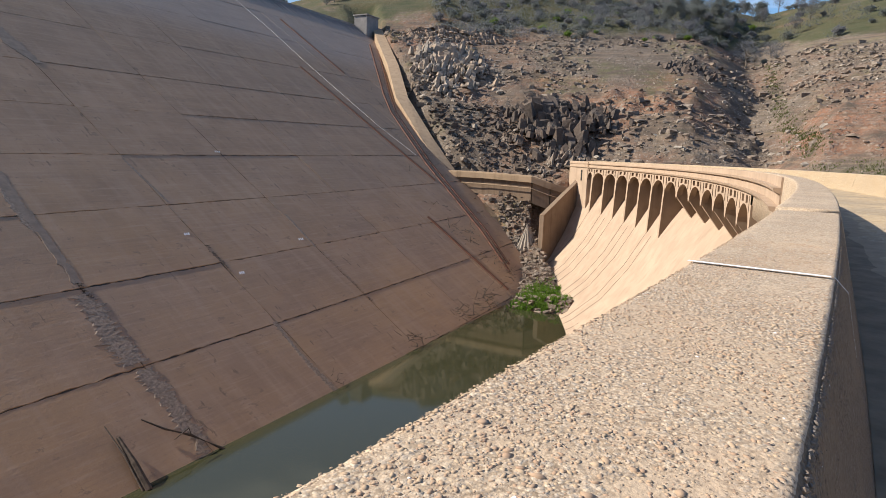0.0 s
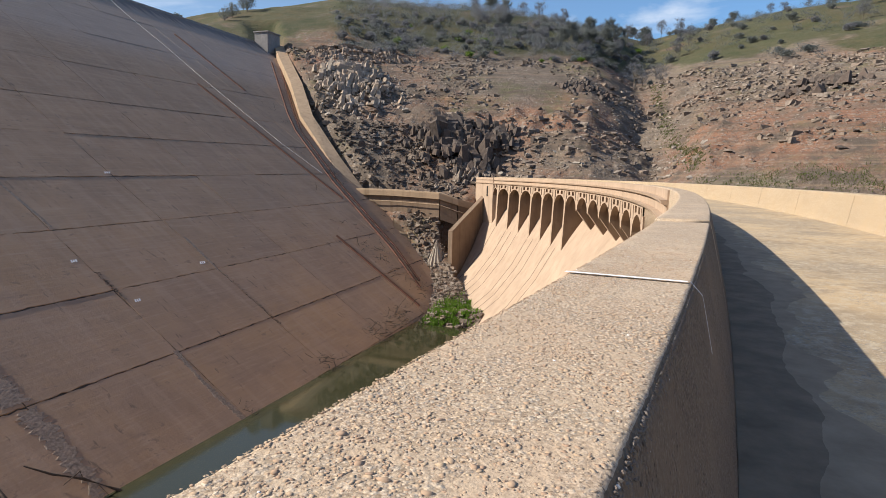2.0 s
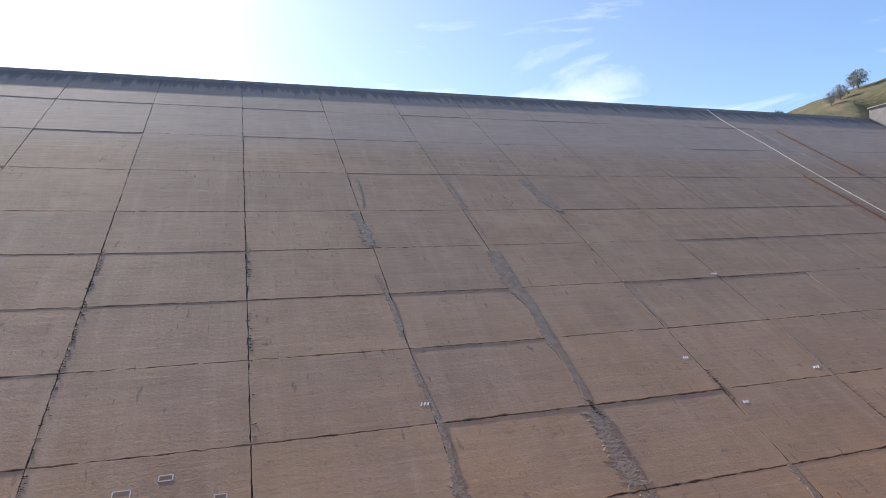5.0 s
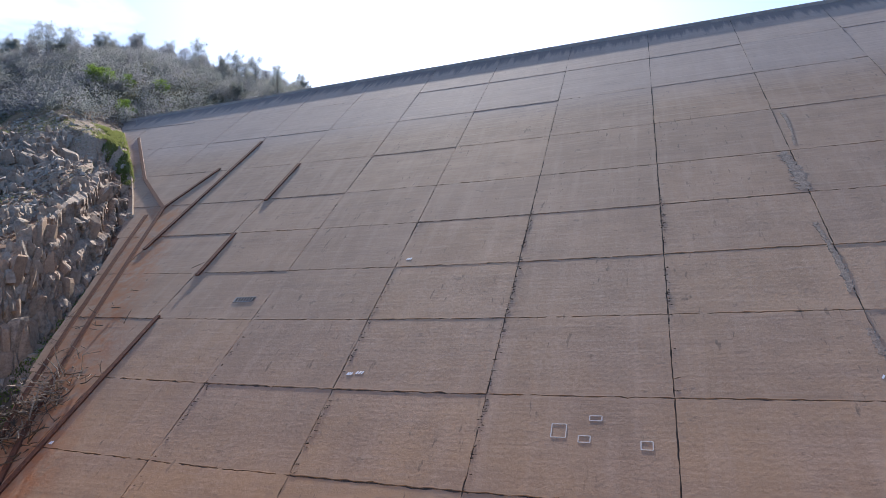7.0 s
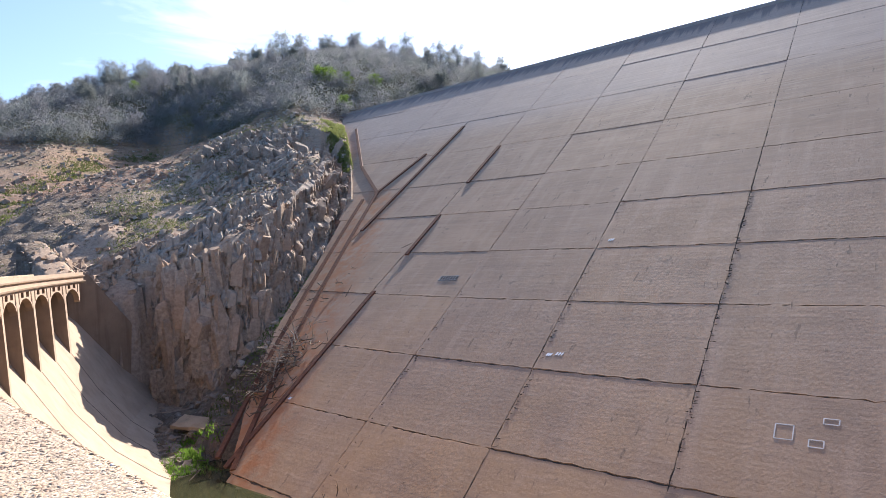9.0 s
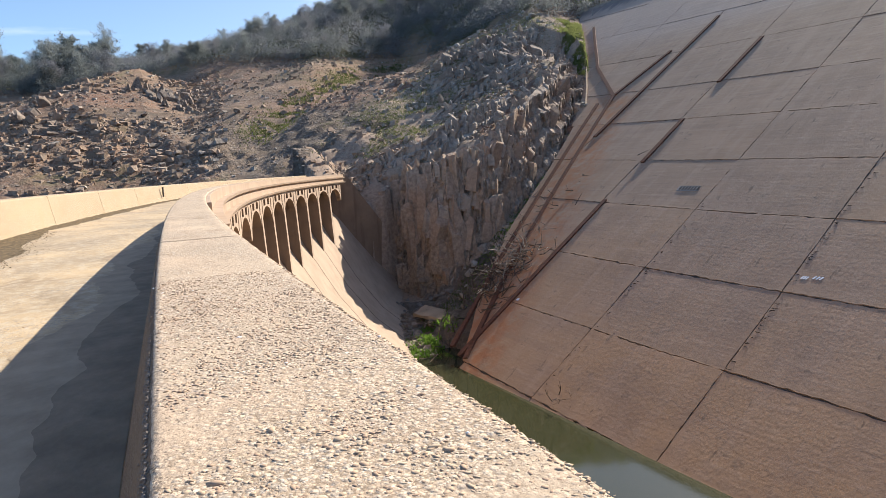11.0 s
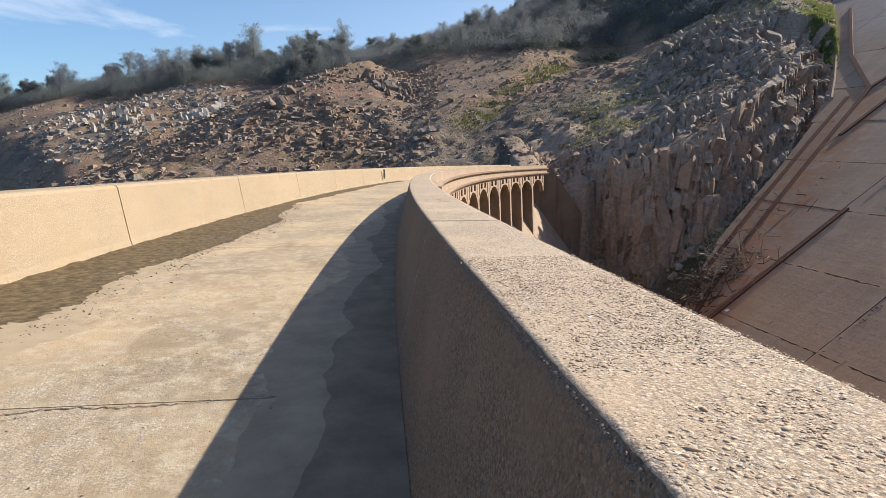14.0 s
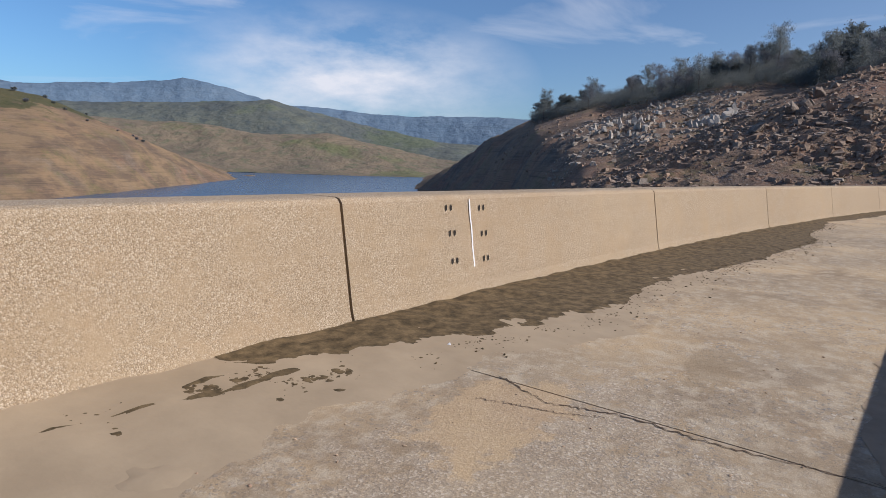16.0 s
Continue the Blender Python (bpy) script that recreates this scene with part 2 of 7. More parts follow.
def face_material():
    """Dam face panels: brown-grey, streaked down the fall line, a different tint for each slab."""
    m = Mat("dam face slab concrete", 0.88)
    streak = m.noise(1.0, 6, 0.6, m.where((0.55, 0.05, 0.05)))
    lift = m.noise(1.0, 5, 0.6, m.where((0.05, 0.05, 0.9)))
    blot, fine = m.noise(0.16, 6, 0.62), m.noise(2.4, 6, 0.7)
    c = m.mix(m.span(blot, 0.35, 0.66), (0.262, 0.178, 0.119), (0.345, 0.238, 0.16))
    low = m.calc("MULTIPLY", m.span(m.axis(2), 8.0, -20.0), m.span(m.noise(0.11, 5, 0.6), 0.4, 0.58))
    c = m.mix(m.calc("MULTIPLY", low, 0.7), c, (0.36, 0.235, 0.135))
    c = m.mix(m.calc("MULTIPLY", m.chance(), 0.45), c, (0.245, 0.182, 0.138))
    c = m.mix(m.span(streak, 0.5, 0.72, 0, 0.45), c, (0.385, 0.282, 0.205))
    c = m.mix(m.span(lift, 0.5, 0.75, 0, 0.3), c, (0.19, 0.138, 0.11))
    c = m.mix(m.span(fine, 0.55, 0.8, 0, 0.45), c, (0.19, 0.145, 0.12))
    trowel = m.noise(1.0, 5, 0.7, m.where((0.22, 1.2, 3.2)))
    c = m.mix(m.span(trowel, 0.54, 0.7, 0, 0.28), c, (0.43, 0.33, 0.25))
    c = m.mix(m.span(trowel, 0.42, 0.3, 0, 0.3), c, (0.17, 0.125, 0.1))
    scar = m.calc("MULTIPLY", m.span(m.noise(1.0, 4, 0.6, m.where((1.5, 0.35, 0.35))), 0.63, 0.68), m.span(m.noise(0.09, 4, 0.6), 0.46, 0.56))
    c = m.mix(m.calc("MULTIPLY", scar, 0.6), c, (0.10, 0.078, 0.064))
    spall = m.span(m.noise(0.55, 6, 0.72, m.where((0.7, 1, 1.6))), 0.62, 0.66)
    c = m.mix(m.calc("MULTIPLY", spall, 0.5), c, (0.15, 0.115, 0.092))
    m.bump(trowel, 0.14, 0.08)
    high = m.span(m.axis(2), 26.0, 33.0)
    c = m.mix(m.calc("MULTIPLY", high, 0.5), c, (0.345, 0.30, 0.275))
    # fine level casting marks high up, dark drips under the crest, rust washed out of the channels at one edge
    lines = m.noise(1.0, 5, 0.72, m.where((0.10, 0.6, 5.0)))
    upper = m.span(m.axis(2), 16.0, 30.0, 0.25, 1.0)
    c = m.mix(m.calc("MULTIPLY", m.span(lines, 0.52, 0.68, 0, 0.4), upper), c, (0.46, 0.365, 0.285))
    c = m.mix(m.calc("MULTIPLY", m.span(lines, 0.46, 0.34, 0, 0.36), upper), c, (0.16, 0.13, 0.115))
    drip = m.calc("ADD", m.span(m.axis(2), 46.5, 50.5), m.calc("MULTIPLY", m.span(m.noise(1.0, 5, 0.6, m.where((0.5, 0.02, 0.02))), 0.35, 0.65), 0.9))
    c = m.mix(m.calc("MULTIPLY", m.span(drip, 0.75, 1.2), m.span(m.axis(2), 44.0, 47.0, 0, 0.75)), c, (0.12, 0.11, 0.11))
    slant = m.calc("ADD", m.axis(0), m.calc("MULTIPLY", m.axis(2), 0.716))
    rust = m.calc("MULTIPLY", m.span(m.calc("ABSOLUTE", m.calc("ADD", slant, 86.0)), 8.0, 3.0), m.calc("MULTIPLY", m.span(m.noise(0.5, 6, 0.65), 0.36, 0.6), m.span(m.axis(2), 17.0, 13.0)))
    c = m.mix(m.calc("MULTIPLY", rust, 0.85), c, (0.31, 0.135, 0.062))
    return m.bump(fine, 0.45, 0.10).bump(lift, 0.12, 0.2).bump(lines, 0.12, 0.08).colour(m.mix(1.0, c, (1.07, 1.02, 0.99), "MULTIPLY"))


def ground_material():
    """Bare drawdown slopes: rock rubble, red soil, thin grass; green pasture above the old waterline."""
    m = Mat("hillside soil and rubble", 0.97)
    big, mid, fine, grit = m.noise(0.018, 5, 0.6), m.noise(0.09, 6, 0.62), m.noise(0.7, 7, 0.68), m.noise(3.0, 5, 0.7)
    c = m.mix(m.span(mid, 0.35, 0.66), (0.094, 0.073, 0.057), (0.172, 0.135, 0.105))
    red = m.calc("MULTIPLY", m.span(big, 0.45, 0.57), m.span(mid, 0.38, 0.55))
    c = m.mix(m.calc("MULTIPLY", red, 0.8), c, (0.23, 0.105, 0.06))
    c = m.mix(m.span(fine, 0.55, 0.75, 0, 0.75), c, (0.26, 0.225, 0.185))
    c = m.mix(m.span(grit, 0.45, 0.2, 0, 0.8), c, (0.04, 0.033, 0.028))
    for scale, share in ((0.75, 0.6), (2.1, 0.7)):
        one = m.t.nodes.new("ShaderNodeSeparateColor")
        m.t.links.new(m.cells(scale, "Color"), one.inputs["Color"])
        stone = m.calc("MULTIPLY", m.span(m.cells(scale), 0.55, 0.35), m.calc("MULTIPLY", m.span(one.outputs[0], 0.35, 0.5), m.span(mid, 0.38, 0.55)))
        c = m.mix(m.calc("MULTIPLY", stone, share), c, m.mix(one.outputs[1], (0.075, 0.062, 0.053), (0.32, 0.275, 0.23)))
        m.bump(stone, 0.6, 0.25 / scale)
    ochre = m.calc("MULTIPLY", m.span(m.axis(1), -470.0, -600.0), m.span(m.noise(0.012, 6, 0.62), 0.36, 0.5, 0.2, 1.0))
    c = m.mix(m.calc("MULTIPLY", ochre, 0.8), c, (0.25, 0.168, 0.092))
    c = m.mix(m.calc("MULTIPLY", m.span(m.axis(1), -470.0, -600.0), m.span(m.noise(0.02, 7, 0.72, m.where((1, 1, 2.5))), 0.46, 0.58, 0, 0.8)), c, (0.11, 0.078, 0.056))
    ferric = m.calc("MULTIPLY", m.calc("MULTIPLY", m.span(m.axis(0), -120.0, -200.0), m.span(m.axis(1), -420.0, -260.0)), m.span(m.noise(0.03, 5, 0.6), 0.36, 0.56))
    c = m.mix(m.calc("MULTIPLY", ferric, 0.65), c, (0.30, 0.192, 0.122))
    bands = m.noise(1.0, 4, 0.6, m.where((0.012, 0.012, 1.3)))
    c = m.mix(m.span(bands, 0.54, 0.66, 0, 0.5), c, (0.085, 0.066, 0.047))
    c = m.mix(m.span(bands, 0.46, 0.36, 0, 0.35), c, (0.27, 0.19, 0.125))
    flat = m.calc("MULTIPLY", m.span(m.noise(0.03, 6, 0.65), 0.52, 0.62), m.span(m.noise(0.35, 5, 0.6), 0.4, 0.6))
    c = m.mix(m.calc("MULTIPLY", flat, 0.55), c, (0.105, 0.11, 0.04))
    lush = m.calc("MULTIPLY", m.span(m.calc("ADD", m.axis(2), m.span(m.noise(0.025, 6, 0.65), 0.3, 0.7, -22.0, 8.0)), 44.0, 50.0), m.span(m.noise(0.05, 6, 0.65), 0.28, 0.45))
    c = m.mix(m.calc("MULTIPLY", lush, 0.8), c, m.mix(m.span(m.noise(0.2, 6, 0.7), 0.4, 0.62), (0.034, 0.050, 0.015), (0.064, 0.064, 0.027)))
    return m.bump(fine, 0.6, 0.7).bump(grit, 0.6, 0.25).colour(c)


def rock_material(name, a, b, warm):
    m = Mat(name, 0.93)
    big, mid, fine = m.noise(0.25, 4), m.noise(1.4, 6, 0.65), m.noise(6.0, 5, 0.7)
    c = m.mix(m.span(mid, 0.35, 0.65), a, b)
    c = m.mix(m.calc("MULTIPLY", m.island(), 0.6), c, warm)
    c = m.mix(m.span(big, 0.5, 0.68, 0, 0.5), c, warm)
    c = m.mix(m.span(fine, 0.45, 0.25, 0, 0.7), c, (0.05, 0.043, 0.038))
    return m.bump(mid, 0.7, 0.25).bump(fine, 0.6, 0.06).colour(c)


def plain(name, c1, c2, scale=3.0, rough=0.85, metal=0.0):
    m = Mat(name, rough, metal)
    return m.bump(m.noise(scale * 4, 4), 0.3, 0.02).colour(m.mix(m.span(m.noise(scale, 6, 0.62), 0.36, 0.66), c1, c2))


def leaf_material(name, c1, c2):
    """Thin leaves that let some light through."""
    m = Mat(name, 1.0, 0.0, 0.04)
    c = m.mix(m.calc("ADD", m.calc("MULTIPLY", m.island(), 0.35), m.calc("MULTIPLY", m.chance(), 0.65)), c1, c2)
    thin, both = m.t.nodes.new("ShaderNodeBsdfTranslucent"), m.t.nodes.new("ShaderNodeMixShader")
    both.inputs["Fac"].default_value = 0.52
    m.colour(c)
    m.t.links.new(c, thin.inputs["Color"])
    m.t.links.new(m.b.outputs["BSDF"], both.inputs[1])
    m.t.links.new(thin.outputs["BSDF"], both.inputs[2])
    m.t.links.new(both.outputs["Shader"], m.t.nodes["Material Output"].inputs["Surface"])
    return m


def water_material(name, tint, rough, ripple, size):
    m = Mat(name, rough, 0.0, 0.5)
    m.bump(m.noise(size, 4), ripple, 0.05)
    return m.colour(tint)


M_ROAD, M_FACE, M_GROUND = road_material(), face_material(), ground_material()
M_JOINT = plain("dark open joint filler", (0.045, 0.037, 0.03), (0.09, 0.07, 0.055), 1.5)
M_CRESTWALL = plain("grey crest wall", (0.20, 0.19, 0.185), (0.27, 0.25, 0.24), 0.5)
M_ROCK = rock_material("grey brown rock", (0.12, 0.095, 0.077), (0.29, 0.245, 0.205), (0.225, 0.168, 0.127))
M_CLIFF = rock_material("brown jointed cliff rock", (0.165, 0.126, 0.098), (0.37, 0.292, 0.226), (0.33, 0.218, 0.145))
M_PALE = rock_material("pale rock", (0.25, 0.22, 0.19), (0.42, 0.38, 0.33), (0.32, 0.26, 0.20))
M_WHITEROCK = rock_material("bleached rock", (0.31, 0.28, 0.24), (0.54, 0.50, 0.44), (0.42, 0.35, 0.28))
M_DARKROCK = rock_material("dark rock", (0.05, 0.042, 0.037), (0.125, 0.104, 0.092), (0.12, 0.085, 0.066))
M_SAND = plain("damp silt", (0.055, 0.039, 0.019), (0.175, 0.122, 0.062), 9.0)
M_STRIP = plain("spalled grey concrete", (0.18, 0.135, 0.102), (0.33, 0.25, 0.19), 3.5)
M_MORTAR = plain("dark repair mortar", (0.20, 0.150, 0.115), (0.285, 0.213, 0.162), 0.9)
# browns that put extra shade into the road beside the parapet
M_DAMP_SHADE = plain("damp road dust darkened for shade", (0.262, 0.198, 0.133), (0.365, 0.278, 0.19), 2.6)
M_WET_SHADE = plain("wet road silt darkened for shade", (0.165, 0.123, 0.082), (0.255, 0.19, 0.128), 2.6)
M_SEAM = plain("dark construction seam", (0.07, 0.048, 0.033), (0.15, 0.10, 0.068), 1.2)
M_DUST = plain("dry silt", (0.32, 0.248, 0.165), (0.39, 0.305, 0.205), 1.2)
M_RUST = plain("rusty iron", (0.10, 0.045, 0.03), (0.17, 0.075, 0.045), 2.0, 0.8, 0.2)


def pebble_material(name, shades):
    m = Mat(name, 0.8)
    n = m.t.nodes.new("ShaderNodeValToRGB")
    ramp = n.color_ramp
    for at, c in shades:
        e = ramp.elements[0] if at == 0.0 else ramp.elements[1] if at == 1.0 else ramp.elements.new(at)
        e.color = (*(0.9 * k for k in c), 1)
        e.position = at
    m.t.links.new(m.island(), n.inputs["Fac"])
    return m.colour(m.mix(m.span(m.noise(90, 4), 0.4, 0.7, 0, 0.25), n.outputs["Color"], (0.26, 0.205, 0.15)))


M_PEBBLE = pebble_material("mixed pebbles", ((0.0, (0.50, 0.38, 0.26)), (0.18, (0.62, 0.50, 0.38)), (0.30, (0.28, 0.25, 0.225)), (0.42, (0.80, 0.73, 0.63)), (0.54, (0.12, 0.118, 0.12)), (0.68, (0.30, 0.29, 0.285)), (0.82, (0.66, 0.56, 0.45)), (1.0, (0.38, 0.25, 0.17))))
M_GREYPEBBLE = pebble_material("dark grey pebbles", ((0.0, (0.15, 0.14, 0.135)), (0.3, (0.24, 0.21, 0.18)), (0.6, (0.11, 0.105, 0.10)), (0.85, (0.32, 0.27, 0.22)), (1.0, (0.20, 0.15, 0.11))))
M_PAINT = plain("white paint", (0.78, 0.78, 0.80), (0.70, 0.70, 0.70), 9.0, 0.6)
M_CHALK = plain("chalk mark", (0.50, 0.46, 0.42), (0.62, 0.58, 0.54), 4.0)
M_BLACK = plain("flat black for dark holes", (0.02, 0.017, 0.014), (0.04, 0.033, 0.027), 6.0)
M_WOOD = plain("bleached driftwood", (0.16, 0.125, 0.095), (0.34, 0.28, 0.22), 3.0)
M_DARKWOOD = plain("dark wet driftwood", (0.05, 0.037, 0.028), (0.11, 0.08, 0.06), 3.0)
M_BARK = plain("grey bark", (0.09, 0.075, 0.062), (0.17, 0.145, 0.12), 2.0)
M_DRYGRASS = leaf_material("thin winter grass", (0.085, 0.105, 0.032), (0.15, 0.165, 0.065))
M_QUARRY = rock_material("broken quarry rock", (0.20, 0.172, 0.148), (0.37, 0.33, 0.285), (0.34, 0.25, 0.175))
M_GRASS = leaf_material("fresh grass", (0.09, 0.17, 0.025), (0.17, 0.27, 0.05))
# haze and glare are put into the next three colours, pale and bluish
M_OAK = leaf_material("oak leaves greyed for haze", (0.145, 0.16, 0.155), (0.20, 0.216, 0.205))
M_PINE = leaf_material("pine needles blued for haze", (0.205, 0.225, 0.22), (0.265, 0.285, 0.275))
M_TWIG = leaf_material("bare twigs greyed for haze", (0.165, 0.17, 0.185), (0.22, 0.224, 0.24))
M_SPRING = leaf_material("sunlit spring grass", (0.13, 0.155, 0.05), (0.22, 0.24, 0.09))
M_BRIGHT = leaf_material("bright spring leaves", (0.10, 0.17, 0.03), (0.19, 0.27, 0.07))


def range_material(name, a, b, c, green=0.0):
    m = Mat(name, 0.95)
    v = m.mix(m.span(m.noise(0.006, 6, 0.62), 0.36, 0.64), a, b)
    v = m.mix(m.span(m.noise(1.0, 4, 0.6, m.where((0.002, 0.002, 0.16))), 0.5, 0.64, 0, 0.35), v, (a[0] * 0.7, a[1] * 0.7, a[2] * 0.7))
    v = m.mix(m.span(m.noise(0.03, 6, 0.7), 0.5, 0.62, 0, 0.8), v, c)
    folds = m.noise(0.004, 7, 0.62)
    v = m.mix(m.span(m.noise(0.0032, 5, 0.6), 0.54, 0.62, 0, green), v, (0.085, 0.115, 0.04))
    return m.bump(folds, 0.8, 60.0).colour(v)


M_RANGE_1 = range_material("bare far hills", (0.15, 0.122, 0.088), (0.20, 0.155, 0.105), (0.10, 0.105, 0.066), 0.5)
# woods greyed and blued: haze is part of the colour here
M_RANGE_2 = range_material("wooded far hills greyed for haze", (0.088, 0.10, 0.097), (0.125, 0.135, 0.108), (0.062, 0.08, 0.085), 0.35)
# distance haze is put into this blue base colour
M_RANGE_3 = range_material("far range blued for haze", (0.105, 0.16, 0.23), (0.13, 0.185, 0.25), (0.095, 0.15, 0.22))
M_POND = water_material("still brown green water", (0.036, 0.037, 0.018), 0.05, 0.03, 1.2)
M_LAKE = water_material("blue lake water", (0.035, 0.085, 0.16), 0.25, 0.5, 0.08)


# ---- mesh helpers ----
CX, CY = 20.0, 203.9               # centre of the old arch dam's circle


def arc(r, deg, z):
    """A point at radius r and an angle along the arch (0 is straight upstream of its centre)."""
    t = radians(deg)
    return Vector((CX + r * math.sin(t), CY - r * math.cos(t), z))


def mesh_object(name, bm, material, smooth=False):
    me = bpy.data.meshes.new(name)
    bm.normal_update()
    bm.to_mesh(me)
    bm.free()
    for p in me.polygons:
        p.use_smooth = smooth
    me.materials.append(material.m)
    return new(name, me)


def part(name, bm, material, parent, label="", smooth=False):
    ob = mesh_object(name, bm, material, smooth)
    ob.parent = parent
    return tagged(ob, label) if label else ob


def thing(name, label, category, group="", kind="", at=(0, 0, 0)):
    ob = new(name)
    ob.location = at
    ob.empty_display_size = 0.2
    return tagged(ob, label, category, group, kind)


def from_arrays(name, verts, faces, material, smooth=False):
    me = bpy.data.meshes.new(name)
    me.from_pydata(verts.tolist() if hasattr(verts, "tolist") else verts, [], faces.tolist() if hasattr(faces, "tolist") else faces)
    me.materials.append(material.m)
    if smooth:
        me.polygons.foreach_set("use_smooth", [True] * len(me.polygons))
    me.update()
    return new(name, me)


def box(bm, lo, hi, m=None):
    vs = [bm.verts.new((x, y, z)) for x in (lo[0], hi[0]) for y in (lo[1], hi[1]) for z in (lo[2], hi[2])]
    for f in ((0, 1, 3, 2), (4, 6, 7, 5), (0, 4, 5, 1), (2, 3, 7, 6), (0, 2, 6, 4), (1, 5, 7, 3)):
        bm.faces.new([vs[i] for i in f])
    if m is not None:
        bmesh.ops.transform(bm, matrix=m, verts=vs)
    return vs


def swept(bm, profile, d0, d1, n, closed=True):
    """A profile of (radius, z), taken round the arch from angle d0 to d1."""
    rings = []
    for i in range(n + 1):
        d = d0 + (d1 - d0) * i / n
        rings.append([bm.verts.new(arc(r, d, z)) for r, z in profile])
    k = len(profile)
    for a, b in zip(rings, rings[1:]):
        for j in range(k if closed else k - 1):
            bm.faces.new((a[j], a[(j + 1) % k], b[(j + 1) % k], b[j]))
    if closed:
        bm.faces.new(rings[0][::-1])
        bm.faces.new(rings[-1])
    bmesh.ops.recalc_face_normals(bm, faces=bm.faces)
    return bm


def tube(bm, points, radii, sides=6):
    rings = []
    for i, p in enumerate(points):
        p = Vector(p)
        way = (Vector(points[min(i + 1, len(points) - 1)]) - Vector(points[max(i - 1, 0)])).normalized()
        u = way.orthogonal().normalized()
        v = way.cross(u)
        rings.append([bm.verts.new(p + radii[i] * (math.cos(6.2832 * k / sides) * u + math.sin(6.2832 * k / sides) * v)) for k in range(sides)])
    for a, b in zip(rings, rings[1:]):
        for k in range(sides):
            bm.faces.new((a[k], a[(k + 1) % sides], b[(k + 1) % sides], b[k]))
    bm.faces.new(rings[0][::-1])
    bm.faces.new(rings[-1])


# ---- value noise over arrays ----
def lattice(ix, iy, seed):
    h = (ix * 374761393 + iy * 668265263 + seed * 1442695041) & 0xFFFFFFFF
    h = ((h ^ (h >> 13)) * 1274126177) & 0xFFFFFFFF
    return ((h ^ (h >> 16)) & 0xFFFF) / 65535.0


def value_noise(x, y, seed=0):
    ix, iy = np.floor(x).astype(np.int64), np.floor(y).astype(np.int64)
    fx, fy = x - ix, y - iy
    fx, fy = fx * fx * (3 - 2 * fx), fy * fy * (3 - 2 * fy)
    a, b = lattice(ix, iy, seed), lattice(ix + 1, iy, seed)
    c, d = lattice(ix, iy + 1, seed), lattice(ix + 1, iy + 1, seed)
    return (a + (b - a) * fx) * (1 - fy) + (c + (d - c) * fx) * fy - 0.5


def fractal(x, y, size, octaves=5, seed=0, rough=0.5):
    total, amp = 0.0, 1.0
    for k in range(octaves):
        total = total + amp * value_noise(x * 2**k / size, y * 2**k / size, seed + k)
        amp *= rough
    return total


# ---- ground: one sheet round the dams ----
POND_Z, LAKE_Z = -25.4, -45.0
# along the compass (degrees from +y towards +x): distances and heights of the lake bank, the slope's foot, the old high-water line and the ridge
STATION = [-180, -158, -154, -149, -145, -140, -136, -126, -124, -120, -117, -113, -109, -103, -97, -92, -86, -77, -70, -62, -55, -50, -45, -38, -20, 0, 25, 46, 50, 55, 60, 66, 75, 82, 87, 92, 100, 108, 125, 150, 180]
BANK = [1400, 640, 680, 800, 960, 1250, 1900, 1500, 1000, 520, 400, 250, 190, 140, 110, 95, 80, 70, 66, 60, 60, 60, 60, 90, 140, 160, 170, 130, 115, 100, 95, 95, 90, 85, 80, 75, 70, 75, 200, 600, 1400]
FOOT = [1500, 780, 800, 900, 1010, 1280, 2000, 1600, 1100, 680, 560, 380, 300, 230, 190, 160, 142, 136, 130, 122, 120, 122, 121, 150, 210, 230, 240, 200, 182, 168, 164, 165, 162, 152, 160, 140, 134, 132, 260, 700, 1500]
FOOT_Z = [0, 2, 2, -10, -25, -46, -48, -48, -46, -20, -2, 2, 2, 0, 0, 0, 0, 0, 0, 2, 3, 2, 2, 0, 0, 0, 0, 0, 0, 0, 0, 0, 0, 0, 0, 0, 0, 0, 0, 0, 0]
SHORE = [1700, 930, 950, 980, 1060, 1300, 2100, 1700, 1150, 780, 650, 560, 500, 440, 395, 380, 335, 280, 262, 272, 232, 211, 226, 240, 260, 280, 290, 262, 256, 252, 250, 256, 264, 272, 305, 290, 272, 262, 420, 1000, 1700]
SHORE_Z = [40, 48, 44, 22, -12, -47, -49, -49, -47, -8, 20, 42, 46, 48, 48, 48, 48, 48, 48, 48, 48, 48, 48, 48, 48, 48, 48, 48, 48, 48, 48, 48, 48, 48, 48, 48, 48, 48, 48, 48, 40]
RIDGE = [2200, 1080, 1080, 1080, 1130, 1350, 2200, 1800, 1200, 860, 720, 640, 640, 640, 600, 550, 480, 430, 420, 410, 400, 390, 380, 380, 380, 380, 380, 400, 420, 400, 400, 420, 430, 470, 520, 540, 520, 520, 700, 1500, 2200]
CREST = [120, 88, 80, 40, 4, -48, -50, -50, -48, 0, 32, 52, 66, 80, 88, 86, 78, 84, 97, 112, 117, 120, 121, 112, 84, 60, 60, 78, 92, 98, 106, 112, 112, 108, 112, 118, 122, 126, 140, 140, 120]
# three ranges behind the lake
RANGE_AZ = [-180, -160, -152, -144, -137, -132, -127, -122, -116, -110, 180]
RANGE_1 = [100, 120, 125, 118, 92, 102, 60, 16, 0, 0, 0]
RANGE_2 = [220, 225, 228, 262, 285, 235, 170, 120, 90, 60, 60]
RANGE_3 = [400, 420, 410, 455, 370, 352, 325, 330, 320, 300, 300]


